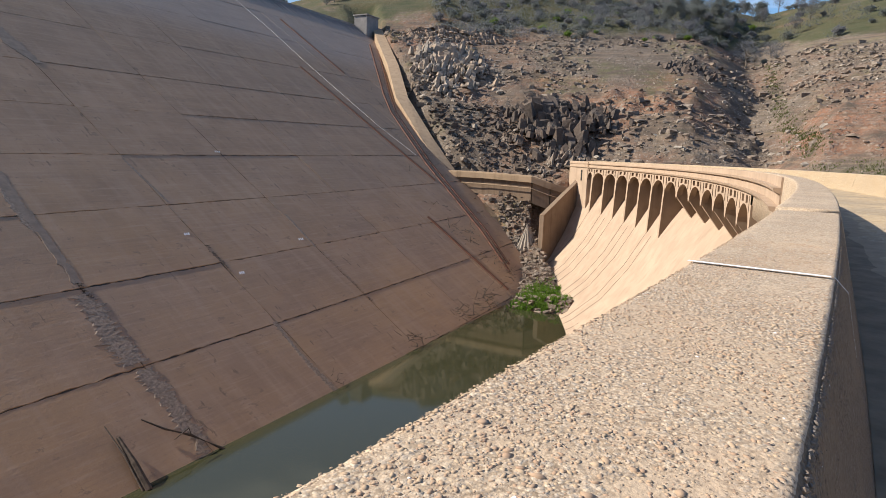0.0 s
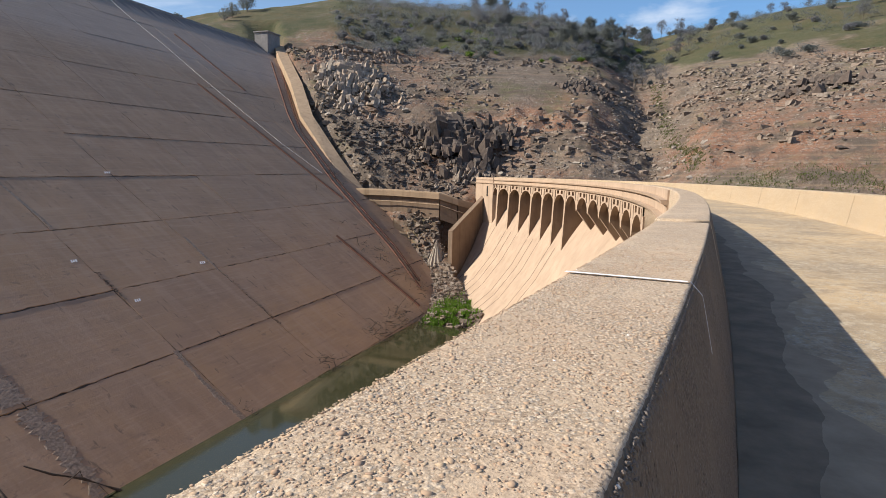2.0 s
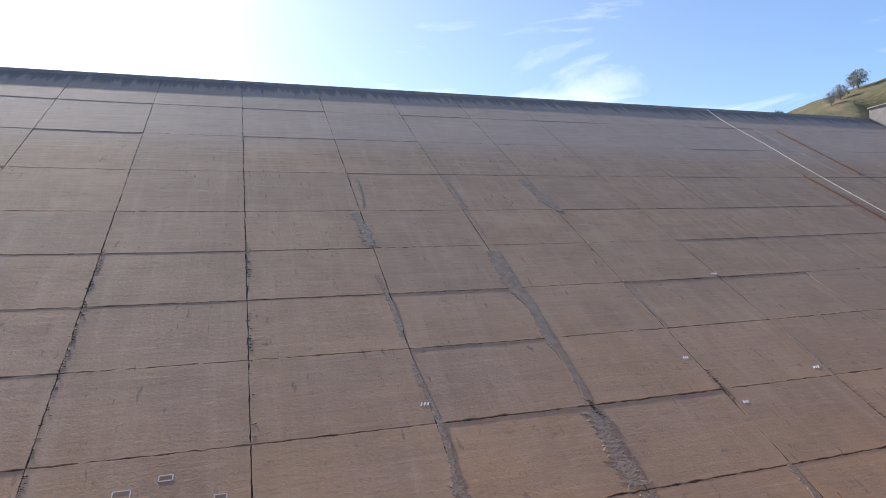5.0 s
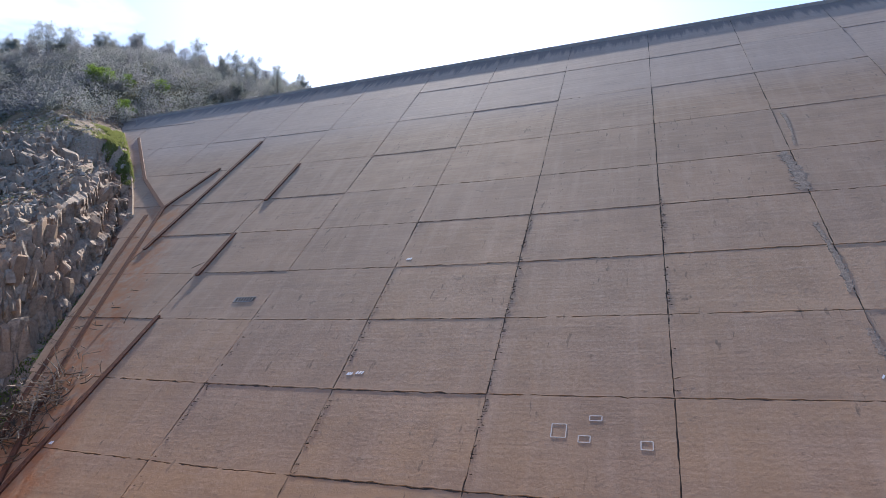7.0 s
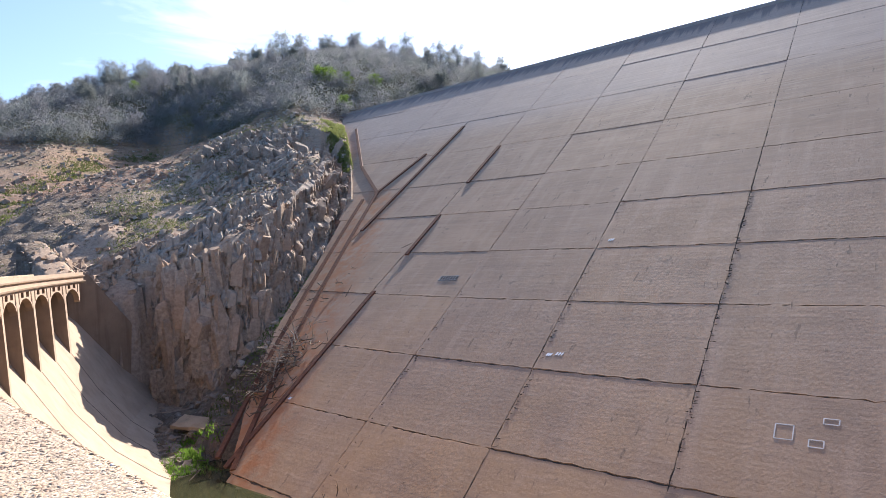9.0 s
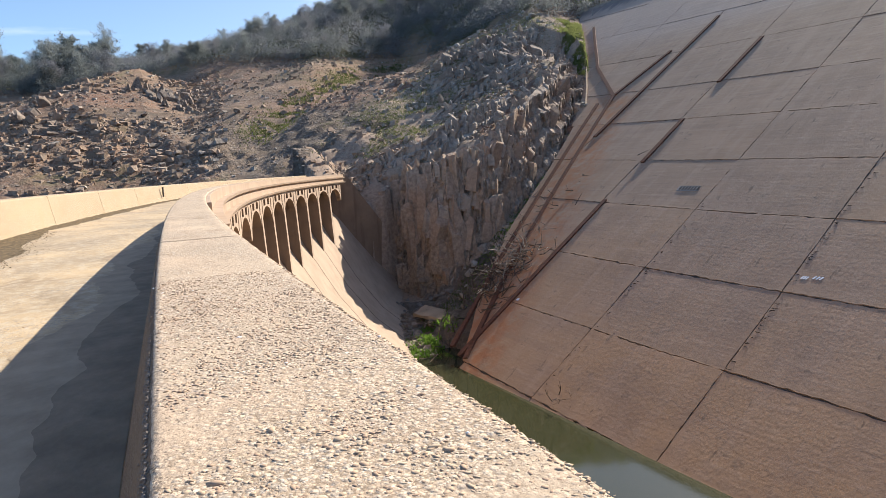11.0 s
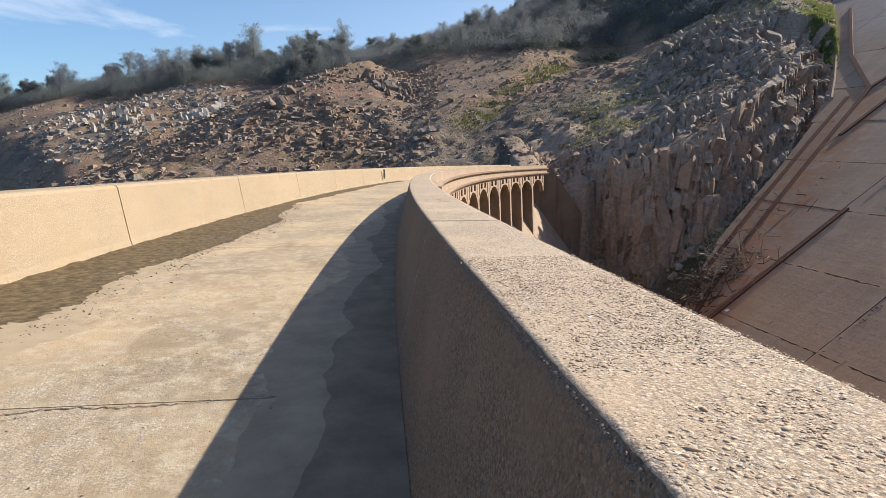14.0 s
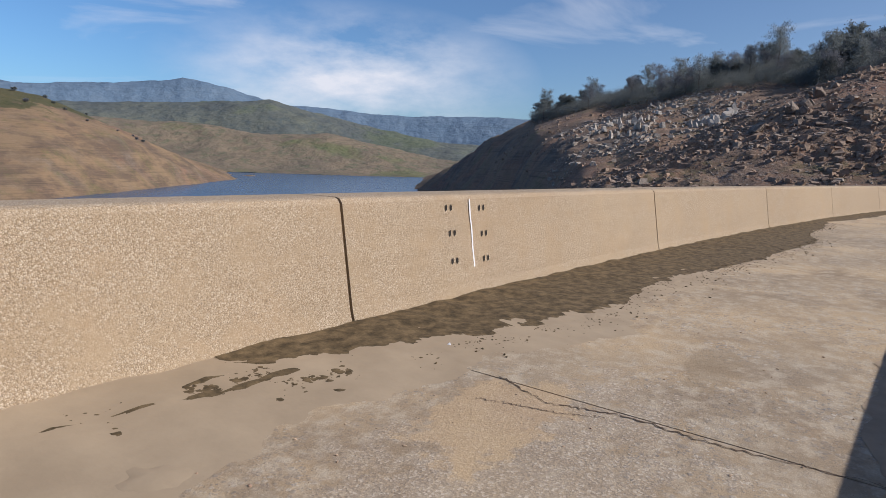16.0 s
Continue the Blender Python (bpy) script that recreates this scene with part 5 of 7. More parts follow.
# chalked outlines, painted marks and a drain grille
for x0, x1, z1, z0 in ((-10.9, -9.55, -15.0, -15.85), (-7.5, -6.4, -14.4, -14.72), (-8.4, -7.35, -15.7, -16.1), (-3.0, -2.0, -15.9, -16.4)):
    bm = bmesh.new()
    for a, b in (((x0, z0), (x1, z0)), ((x1, z0), (x1, z1)), ((x1, z1), (x0, z1)), ((x0, z1), (x0, z0))):
        face_strip([a, b], 0.09, 0.062, bm)
    tagged(mesh_object("chalk_outline", bm, M_CHALK), "chalked outline drawn on a slab of the dam face", "chalk mark", "chalk outlines")
for x, z, w in ((-34.6, 1.1, 0.8), (-35.0, -11.5, 0.7), (-33.9, -11.4, 1.0), (17.0, -11.5, 1.1), (71.0, 0.7, 1.2), (70.0, -11.8, 1.1), (55.0, -14.2, 0.9), (52.4, -9.6, 0.9), (-70.0, -17.9, 0.5)):
    bm = bmesh.new()
    for k in range(3):
        face_strip([(x + w * (k / 3), z - 0.12), (x + w * (k / 3) + w * 0.2, z + 0.12)], 0.16, 0.06, bm)
    tagged(mesh_object("paint_mark", bm, M_PAINT), "small white painted marks on the dam face", "paint mark", "white marks on the dam face")
grille = thing("drain_grille", "dark rectangular drain grille in the dam face", "grille")
part("frame", face_strip([(-59.6, -3.3), (-56.1, -3.3)], 1.15, 0.07), M_CRESTWALL, grille)
for k in range(7):
    part("bar", face_strip([(-59.3 + 0.48 * k, -3.3), (-59.0 + 0.48 * k, -3.3)], 0.9, 0.085), M_BLACK, grille)

# crest house, post and far stair at the ends of the dam crest
house = thing("crest_house", "grey concrete gate house at the end of the dam crest", "building")
bm = bmesh.new()
box(bm, (208, 150, 43), (216, 156, 55.0))
part("wall", bm, M_CRESTWALL, house)
bm = bmesh.new()
box(bm, (207.6, 149.6, 55.0), (216.4, 156.4, 55.4))
part("roof", bm, M_CRESTWALL, house)
for x, y, z in ((-166, 153.5, 54), (-152, 150.5, 50)):
    post = thing("lamp_post", "thin grey post on the dam crest", "post", "posts on the crest")
    bm = bmesh.new()
    tube(bm, [(x, y, z - 6), (x, y, z + 5)], [0.12, 0.07])
    part("pole", bm, M_CRESTWALL, post)
    bm = bmesh.new()
    box(bm, (x - 0.4, y - 0.15, z + 4.9), (x + 0.4, y + 0.15, z + 5.1))
    part("head", bm, M_CRESTWALL, post)

# ---- road clutter ----
def silt(name, label, rows, material, lift):
    """A thin drift on the road between two radii at each angle."""
    bm = bmesh.new()
    prev = None
    g = random.Random(3)
    a0, a1 = rows[0][0], rows[-1][0]
    n = int(abs(a1 - a0) * 70)
    for i in range(n + 1):
        d = a0 + (a1 - a0) * i / n
        near = float(np.interp(-d, [-r[0] for r in rows], [r[1] for r in rows])) + (0.26 if lift > 0.01 else 0.55) * float(fractal(np.array([d * 3.65]), np.array([lift * 100]), 1.6, 6, 3, 0.6)[0])
        ring = []
        for k in range(9):
            r = near + (210.02 - near) * k / 8
            h = lift * (0.05 if k == 0 else min(1.0, k / 3.0)) + 0.03 * float(fractal(np.array([d * 3.65]), np.array([r]), 0.3, 4, 4)[0]) * (k > 0) + 0.02 * (k / 8) ** 2
            ring.append(bm.verts.new(arc(r, d, max(h, 0.004 + lift * 0.3) if k else -0.002)))
        if prev:
            for p, q, s, t in zip(prev, prev[1:], ring[1:], ring):
                bm.faces.new((p, q, s, t))
        prev = ring
    for f in bm.faces:
        f.normal_update()
        if f.normal.z < 0:
            f.normal_flip()
    return tagged(mesh_object(name, bm, material, True), label, "silt", kind="stuff")


silt("silt_drift", "dark damp silt drifted along the foot of the wall", [(-6.6, 209.8), (-6.68, 209.45), (-6.8, 209.14), (-7.1, 208.85), (-7.5, 208.5), (-8.2, 208.66), (-9.3, 208.3), (-10.5, 208.25), (-11.2, 208.9), (-12.7, 209.5), (-14.0, 209.2), (-16.2, 209.1), (-18.5, 209.4), (-21.0, 209.3)], M_SAND, 0.022)
silt("dust_drift", "pale dry silt lying on the road slabs", [(-4.6, 209.2), (-5.4, 208.7), (-6.0, 208.5), (-6.6, 208.35), (-7.2, 208.1), (-7.8, 208.2), (-8.6, 208.3), (-9.3, 209.3)], M_DUST, 0.008)


gc = np.random.default_rng(31)
cd = gc.uniform(-12.5, -4.8, 3000)
cr = np.interp(-cd, [4.8, 6.25, 7.1, 7.5, 8.2, 9.3, 10.5, 11.2, 12.7], [209.95, 209.75, 208.85, 208.5, 208.66, 208.3, 208.25, 208.9, 209.5]) + gc.normal(0.0, 0.22, 3000)
cs = 0.004 + 0.013 * gc.random(3000) ** 3
crumbs = scatter("silt_crumbs", np.stack([CX + cr * np.sin(np.radians(cd)), CY - cr * np.cos(np.radians(cd)), 0.008 + 0 * cd], -1), cs, (0.3, 0.6), M_SAND, 33, 0.3)
fd = gc.uniform(-6.75, -6.12, 1500)
fr_ = np.interp(-fd, [6.12, 6.4, 6.75], [209.5, 209.45, 209.2]) + gc.normal(0, 0.11, 1500) * np.interp(-fd, [6.12, 6.75], [0.7, 1.3])
flecks = scatter("silt_flecks", np.stack([CX + fr_ * np.sin(np.radians(fd)), CY - fr_ * np.cos(np.radians(fd)), 0.007 + 0 * fd], -1), 0.005 + 0.032 * gc.random(1500) ** 3.0, (0.06, 0.14), M_SAND, 34, 0.02)
tagged(flecks, "torn flecks of damp brown silt on the road", "silt", kind="stuff")
tagged(crumbs, "dark crumbs of damp silt scattered on the road", "silt", kind="stuff")


def damp_shade_strip(d0, d1, reach, lift, material, seed):
    """Damp silt along the foot of the parapet, its colour darkened to deepen the shade there."""
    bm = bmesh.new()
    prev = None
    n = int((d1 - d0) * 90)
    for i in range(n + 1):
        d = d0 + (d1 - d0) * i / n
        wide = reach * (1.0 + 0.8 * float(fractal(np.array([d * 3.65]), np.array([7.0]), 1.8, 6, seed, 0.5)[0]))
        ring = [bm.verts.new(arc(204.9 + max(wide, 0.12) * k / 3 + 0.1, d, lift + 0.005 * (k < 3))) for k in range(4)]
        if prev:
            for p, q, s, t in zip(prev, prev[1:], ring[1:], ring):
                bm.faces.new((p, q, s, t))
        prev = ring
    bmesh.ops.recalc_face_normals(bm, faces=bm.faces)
    tagged(mesh_object("silt_shade", bm, material, True), "damp silt strip, darkened to deepen the parapet's shade", "silt", kind="stuff")


# two overlapping dark strips paint the shade deepening towards the parapet
damp_shade_strip(-15.0, 4.0, 0.85, 0.004, M_DAMP_SHADE, 13)
damp_shade_strip(-15.0, 4.0, 0.42, 0.010, M_WET_SHADE, 19)


def flat_patch(name, label, r, d, lr, ld, material, seed, category):
    g = random.Random(seed)
    bm = bmesh.new()
    mid, ring = bm.verts.new(arc(r, d, 0.034)), []
    for k in range(22):
        t = 6.2832 * k / 22
        f = g.uniform(0.7, 1.15)
        ring.append(bm.verts.new(arc(r + lr * f * math.cos(t), d + ld * f * math.sin(t) / 3.65, -0.002)))
    for k in range(22):
        bm.faces.new((mid, ring[k], ring[(k + 1) % 22]))
    for f in bm.faces:
        f.normal_update()
        if f.normal.z < 0:
            f.normal_flip()
    tagged(mesh_object(name, bm, material, True), label, category)


flat_patch("cement_splash", "pale dried cement splash on the road", 208.5, -7.55, 0.14, 0.26, M_DUST, 1, "cement")
flat_patch("cement_splash", "pale dried cement splash on the road", 208.63, -6.28, 0.2, 0.2, M_DUST, 2, "cement")
for sr, sd, lr, ld in ((209.5, -6.25, 0.04, 0.22), (209.45, -6.38, 0.06, 0.26), (209.38, -6.47, 0.07, 0.28), (209.34, -6.56, 0.08, 0.3), (209.36, -6.64, 0.09, 0.3), (209.62, -6.52, 0.04, 0.2)):
    flat_patch("silt_streak", "thin streak of damp brown silt on the road", sr, sd, lr, ld, M_SAND, int(sd * -100), "silt")
flat_patch("white_stone", "small white stone lying on the road", 208.93, -7.02, 0.03, 0.035, M_PAINT, 3, "stone")
flat_patch("cement_splash", "pale dried cement splash on the road", 208.6, -8.3, 0.1, 0.25, M_DUST, 4, "cement")


def crack(name, label, line, wide, seed):
    """A ragged open crack across the slabs."""
    g = random.Random(seed)
    bm = bmesh.new()
    prev = None
    for k in range(90):
        u = k / 89
        i = u * (len(line) - 1)
        j = min(int(i), len(line) - 2)
        r = line[j][0] + (line[j + 1][0] - line[j][0]) * (i - j)
        d = line[j][1] + (line[j + 1][1] - line[j][1]) * (i - j) + g.gauss(0, 0.003)
        w = wide * g.uniform(0.2, 1.0) / 204 * 57.296
        pair = (bm.verts.new(arc(r, d - w, 0.0045)), bm.verts.new(arc(r, d + w, 0.0045)))
        if prev:
            bm.faces.new((prev[0], prev[1], pair[1], pair[0]))
        prev = pair
    bmesh.ops.recalc_face_normals(bm, faces=bm.faces)
    tagged(mesh_object(name, bm, M_SEAM), label, "crack", kind="stuff")


crack("road_crack", "ragged dark crack across the road slabs", [(208.2, -6.93), (207.7, -6.87), (207.25, -6.91), (206.7, -6.90), (206.2, -6.92), (205.1, -6.94)], 0.009, 1)
crack("road_crack", "ragged dark crack across the road slabs", [(208.1, -6.80), (207.6, -6.84), (207.3, -6.88)], 0.006, 2)
# loose grit on the road near the parapet
n = 1500
g = np.random.default_rng(31)
turn, reach = np.degrees(g.uniform(-9.0, 3.0, n) / 207) - 5.65, 205.1 + 4.6 * g.random(n)
gx, gy = CX + reach * np.sin(np.radians(turn)), CY - reach * np.cos(np.radians(turn))
size = 0.002 + 0.009 * g.random(n) ** 5
tagged(scatter("road_grit", np.stack([gx, gy, size * 0.3], -1), size, (0.5, 0.8), M_PEBBLE, 33), "loose grit and small stones on the road", "grit", kind="stuff")
# bolt holes and a painted line on the upstream wall
for d, z in ((-7.426, 1.03), (-7.434, 0.744), (-7.435, 0.432), (-7.60, 1.01), (-7.602, 0.704), (-7.602, 0.405)):
    bm = bmesh.new()
    # flat black discs stand for the shade inside each hole
    for s in (-0.012, 0.012):
        c = arc(R_WALL + 0.01 + 0.165 * (z - 0.15) - 0.010, d + s, z)
        verts = [bm.verts.new(c + Vector((0.024 * math.cos(6.2832 * k / 9) * (0.8 + 0.4 * ((k * 7) % 3) / 3), -0.004, 0.042 * math.sin(6.2832 * k / 9)))) for k in range(9)]
        bm.faces.new(verts)
    part("bolt_hole", bm, M_BLACK, upstream, "pair of dark bolt holes")
bm = bmesh.new()
pts = [(-7.534, 1.12), (-7.532, 0.95), (-7.535, 0.75), (-7.533, 0.55), (-7.536, 0.35), (-7.535, 0.17)]
for (da, za), (db, zb) in zip(pts, pts[1:]):
    ra, rb = R_WALL + 0.155 * (za - 0.06) / 1.06, R_WALL + 0.155 * (zb - 0.06) / 1.06
    w = 0.0032
    bm.faces.new([bm.verts.new(v) for v in (arc(ra, da - w, za), arc(ra, da + w, za), arc(rb, db + w, zb), arc(rb, db - w, zb))])
part("painted_line", bm, M_PAINT, upstream, "thin white painted line")
bm = bmesh.new()
# a black block stands for the shade inside the slot
box(bm, (-0.09, -0.04, 0.0), (0.09, 0.04, 0.72), Matrix.Translation(arc(209.93, -19.46, 0.36)) @ pose(0, 0, 0, 0, 0, -19.5))
part("drain_slot", bm, M_BLACK, upstream, "narrow black drain slot")


# ---- rocks ----
def on_ground(az, far):
    x, y = far * np.sin(np.radians(az)), far * np.cos(np.radians(az))
    return x, y, in_gap(x, y, ground_z(x, y))


def rubble(name, label, n, az, far, sizes, material, seed, mask, squash=(0.3, 0.75), sink=0.05):
    """Loose stones over a sector of the slopes, thicker where the mask noise is high."""
    g = np.random.default_rng(seed)
    a, d = g.uniform(*az, n), far[0] + (far[1] - far[0]) * g.random(n) ** 0.8
    x, y, z = on_ground(a, d)
    keep = (fractal(x, y, 26.0, 4, seed) + 0.5 * fractal(x, y, 7.0, 2, seed + 1) + g.uniform(-0.2, 0.2, n) > mask) & (z < 50) & (z > -44) & ((np.hypot(x - CX, y - CY) > 213) | (z < -5) | (np.abs(a) < 72))
    x, y, z, d = x[keep], y[keep], z[keep], d[keep]
    size = sizes[0] + (sizes[1] - sizes[0]) * g.random(len(x)) ** 3.5
    ob = scatter(name, np.stack([x, y, z + size * sink], -1), size, squash, material, seed, coarse=sizes[1] < 0.6, angular=sizes[1] >= 0.6)
    return tagged(ob, label, "rocks", kind="stuff")


rubble("hillside_rocks", "grey brown rubble strewn over the bare slope", 11000, (54, 108), (158, 285), (0.16, 1.3), M_ROCK, 101, 0.03)
rubble("hillside_rocks", "pale broken rocks strewn over the bare slope", 1600, (54, 108), (158, 275), (0.2, 1.0), M_PALE, 102, 0.2)
rubble("hillside_rocks", "grey brown rubble strewn over the bare slope", 9000, (-100, -45), (112, 300), (0.15, 0.95), M_CLIFF, 103, 0.02, (0.5, 1.0))
rubble("hillside_rocks", "pale broken rocks strewn over the bare slope", 2200, (-100, -45), (114, 285), (0.15, 0.8), M_PALE, 104, 0.12, (0.5, 1.0))
rubble("hillside_rocks", "dark rubble strewn over the bare slope", 7000, (-120, -84), (170, 560), (0.3, 1.5), M_CLIFF, 105, 0.05, (0.5, 1.0))
rubble("hillside_rocks", "pale broken rocks strewn over the bare slope", 2600, (-112, -92), (275, 430), (0.4, 1.8), M_PALE, 106, 0.02, (0.5, 1.0))
rubble("hillside_rocks", "brown stones strewn over the near rib of the slope", 9000, (-106, -78), (145, 275), (0.2, 1.1), M_CLIFF, 116, -0.06, (0.5, 1.0))
rubble("hillside_rocks", "grey stones strewn over the near rib of the slope", 2600, (-106, -78), (145, 275), (0.2, 1.2), M_QUARRY, 117, 0.05, (0.5, 1.0))
rubble("hillside_rocks", "pale weathered stones on the rock spur", 2400, (-66, -45), (122, 225), (0.15, 0.85), M_PALE, 115, -0.05, (0.5, 1.0))
rubble("scree", "fine stone litter over the bare slope", 16000, (54, 108), (155, 275), (0.14, 0.5), M_ROCK, 111, -0.12)
rubble("scree", "fine stone litter over the bare slope", 18000, (-100, -45), (112, 290), (0.14, 0.5), M_ROCK, 112, -0.12)
rubble("scree", "pale stone chips over the bare slope", 9000, (54, 108), (155, 275), (0.14, 0.5), M_PALE, 113, -0.05)
rubble("scree", "pale stone chips over the bare slope", 10000, (-100, -45), (112, 290), (0.14, 0.5), M_PALE, 114, -0.05)
rubble("hillside_rocks", "dark rubble on the slope below the plinth", 1600, (60, 74), (145, 190), (0.25, 1.1), M_DARKROCK, 107, -0.2)


def debris(n, lo, hi, seed):
    """Broken stones on the floor between the two dams."""
    g = np.random.default_rng(seed)
    x, y = g.uniform(lo[0], hi[0], n), g.uniform(lo[1], hi[1], n)
    z = in_gap(x, y, ground_z(x, y))
    keep = (z > POND_Z - 0.3) & (np.hypot(x - CX, y - CY) < 196) & ((y - 80) / 1.4894 < z + 0.4)
    size = 0.12 + 0.65 * g.random(n) ** 3
    p = np.stack([x, y, z + size * 0.1], -1)[keep]
    tagged(scatter("debris_stones", p, size[keep], (0.35, 0.75), M_ROCK, seed, angular=True), "broken stones littering the floor between the dams", "rocks", kind="stuff")


debris(4200, (100, 30), (142, 60), 121)
debris(6500, (-107, 38), (-70, 62), 122)
debris(4000, (-98, 50), (-80, 92), 123)


slab = thing("broken_slab", "broken pale concrete slab on the gully floor", "slab")
bm = bmesh.new()
box(bm, (-2.6, -1.7, -0.3), (2.6, 1.7, 0.3), Matrix.Translation((-86.6, 48.6, -22.2)) @ pose(0, 0, 0, 12, 6, 28))
bmesh.ops.subdivide_edges(bm, edges=bm.edges[:], cuts=2, use_grid_fill=True)
for v in bm.verts:
    v.co += noise.noise_vector(v.co * 1.3) * 0.22
part("slab_body", bm, M_PLINTH, slab)


def block(seed, cuts=15):
    """An angular boulder about one metre across: the hull of a lopsided cloud, split by fracture steps."""
    g = random.Random(seed)
    bm = bmesh.new()
    flat = Vector((g.uniform(0.8, 1.2), g.uniform(0.7, 1.0), g.uniform(0.7, 1.1)))
    for _ in range(cuts):
        v = Vector((g.gauss(0, 1), g.gauss(0, 1), g.gauss(0, 1))).normalized() * g.uniform(0.36, 0.62)
        bm.verts.new((v.x * flat.x, v.y * flat.y, v.z * flat.z))
    for _ in range(2):
        at = Vector((g.uniform(-0.3, 0.3), g.uniform(-0.3, 0.3), g.uniform(-0.3, 0.3)))
        for _ in range(5):
            bm.verts.new(at + Vector((g.uniform(-0.3, 0.3), g.uniform(-0.3, 0.3), g.uniform(-0.2, 0.3))))
    bmesh.ops.convex_hull(bm, input=bm.verts)
    bmesh.ops.delete(bm, geom=[v for v in bm.verts if not v.link_faces], context="VERTS")
    bmesh.ops.subdivide_edges(bm, edges=bm.edges[:], cuts=1, use_grid_fill=True)
    for v in bm.verts:
        v.co += Vector((g.gauss(0, 0.025), g.gauss(0, 0.025), g.gauss(0, 0.025)))
    me = bpy.data.meshes.new("boulder")
    bm.to_mesh(me)
    bm.free()
    return me


BLOCKS = [block(k) for k in range(10)]
TINTS = {}
for tint in (M_ROCK, M_PALE, M_DARKROCK):
    TINTS[tint] = []
    for me in BLOCKS:
        copy = me.copy()
        copy.materials.append(tint.m)
        TINTS[tint].append(copy)


def boulders(n, az, far, size, tall, material, seed, label, group):
    g = random.Random(seed)
    for _ in range(n):
        a, d = radians(g.gauss(sum(az) / 2, (az[1] - az[0]) / 4)), g.uniform(*far)
        x, y = d * math.sin(a), d * math.cos(a)
        s = size[0] + (size[1] - size[0]) * g.random() ** 2
        ob = new("boulder", g.choice(TINTS[material]))
        h = s * g.uniform(*tall)
        ob.scale = (s * g.uniform(0.8, 1.4), s * g.uniform(0.7, 1.1), h)
        ob.location = (x, y, height_at(x, y) + h * 0.22)
        ob.rotation_euler = (g.gauss(0, 0.16), g.gauss(0, 0.16), g.uniform(0, 6.28))
        tagged(ob, label, "boulder", group)


def prism(g, out_v, out_f, m, w, t, h, lean):
    """One jointed block: an uneven five-sided column with a broken top."""
    base, sides = len(out_v), 5
    ring = [(math.cos(6.2832 * (k + g.uniform(-0.25, 0.25)) / sides) * g.uniform(0.8, 1.15), math.sin(6.2832 * (k + g.uniform(-0.25, 0.25)) / sides) * g.uniform(0.8, 1.15)) for k in range(sides)]
    for lev, shrink in ((0.0, 1.05), (0.45, 1.0), (0.9, 0.92), (1.0, 0.72)):
        for cx, cy in ring:
            out_v.append((m @ Vector((cx * w / 2 * shrink * g.uniform(0.92, 1.06), cy * t / 2 * shrink * g.uniform(0.92, 1.06), h * lev + lean * cx * w * (lev > 0.8) + g.uniform(-0.04, 0.04) * h)))[:])
    for lev in range(3):
        for j in range(sides):
            p, q = base + lev * sides + j, base + lev * sides + (j + 1) % sides
            out_f.append((p, q, q + sides, p + sides))
    out_f.append(tuple(base + 3 * sides + j for j in range(sides)))


def outcrop(n, az, far, size, swell, yaw, dip, material, seed, label):
    """A heap of jointed blocks that share one bedding, standing out of the slope."""
    g = random.Random(seed)
    out_v, out_f = [], []
    for _ in range(n):
        u, v = g.gauss(0, 0.42), g.gauss(0, 0.42)
        if u * u + v * v > 1:
            continue
        a, d = radians(sum(az) / 2 + u * (az[1] - az[0]) / 2), sum(far) / 2 + v * (far[1] - far[0]) / 2
        x, y = d * math.sin(a), d * math.cos(a)
        s = (size[0] + (size[1] - size[0]) * g.random() ** 1.8) * (1.15 - 0.6 * (u * u + v * v))
        h = s * g.uniform(0.5, 1.0)
        z = height_at(x, y) + swell * (1 - u * u - v * v) * g.uniform(0.5, 1.0) - 0.55 * h
        m = Matrix.Translation((x, y, z)) @ Matrix.Rotation(yaw + g.gauss(0, 0.22), 4, "Z") @ Matrix.Rotation(dip + g.gauss(0, 0.13), 4, "X") @ Matrix.Rotation(g.gauss(0, 0.13), 4, "Y")
        prism(g, out_v, out_f, m, s * g.uniform(0.9, 1.7), s * g.uniform(0.6, 1.1), h, g.gauss(0, 0.3))
    tagged(from_arrays("rock_heap", out_v, out_f, material), label, "rocks", kind="stuff")


outcrop(110, (68.0, 76.0), (158, 172), (0.8, 2.6), 0.6, 0.7, 0.3, M_ROCK, 2, "tan and grey blocks fallen below the dark outcrop")
outcrop(70, (79.0, 86.0), (214, 236), (1.0, 3.0), 1.0, 0.9, 0.5, M_DARKROCK, 5, "dark flat ledges of rock on the slope")
outcrop(60, (96.0, 106.0), (196, 222), (1.2, 3.6), 1.6, 0.9, 0.4, M_DARKROCK, 6, "dark rock ledge on the grassy slope")
outcrop(80, (-102.0, -93.0), (290, 345), (1.4, 4.4), 2.0, 0.4, 0.1, M_WHITEROCK, 8, "pale band of standing rock on the far slope")
outcrop(80, (-110.0, -100.0), (300, 420), (1.4, 4.2), 1.6, 0.4, 0.1, M_WHITEROCK, 12, "pale band of standing rock on the far slope")
outcrop(80, (-86.0, -78.0), (205, 240), (1.0, 3.0), 1.2, 0.3, 0.2, M_ROCK, 9, "brown rock outcrop below the tree line")
outcrop(120, (-62.0, -48.0), (150, 200), (1.2, 3.8), 1.2, 0.2, 0.15, M_ROCK, 10, "weathered rock knolls on the crest of the spur")
boulders(26, (66.5, 76.0), (158, 176), (0.8, 2.2), (0.5, 0.9), M_PALE, 2, "pale angular boulder below a dark outcrop", "pale outcrop boulders")
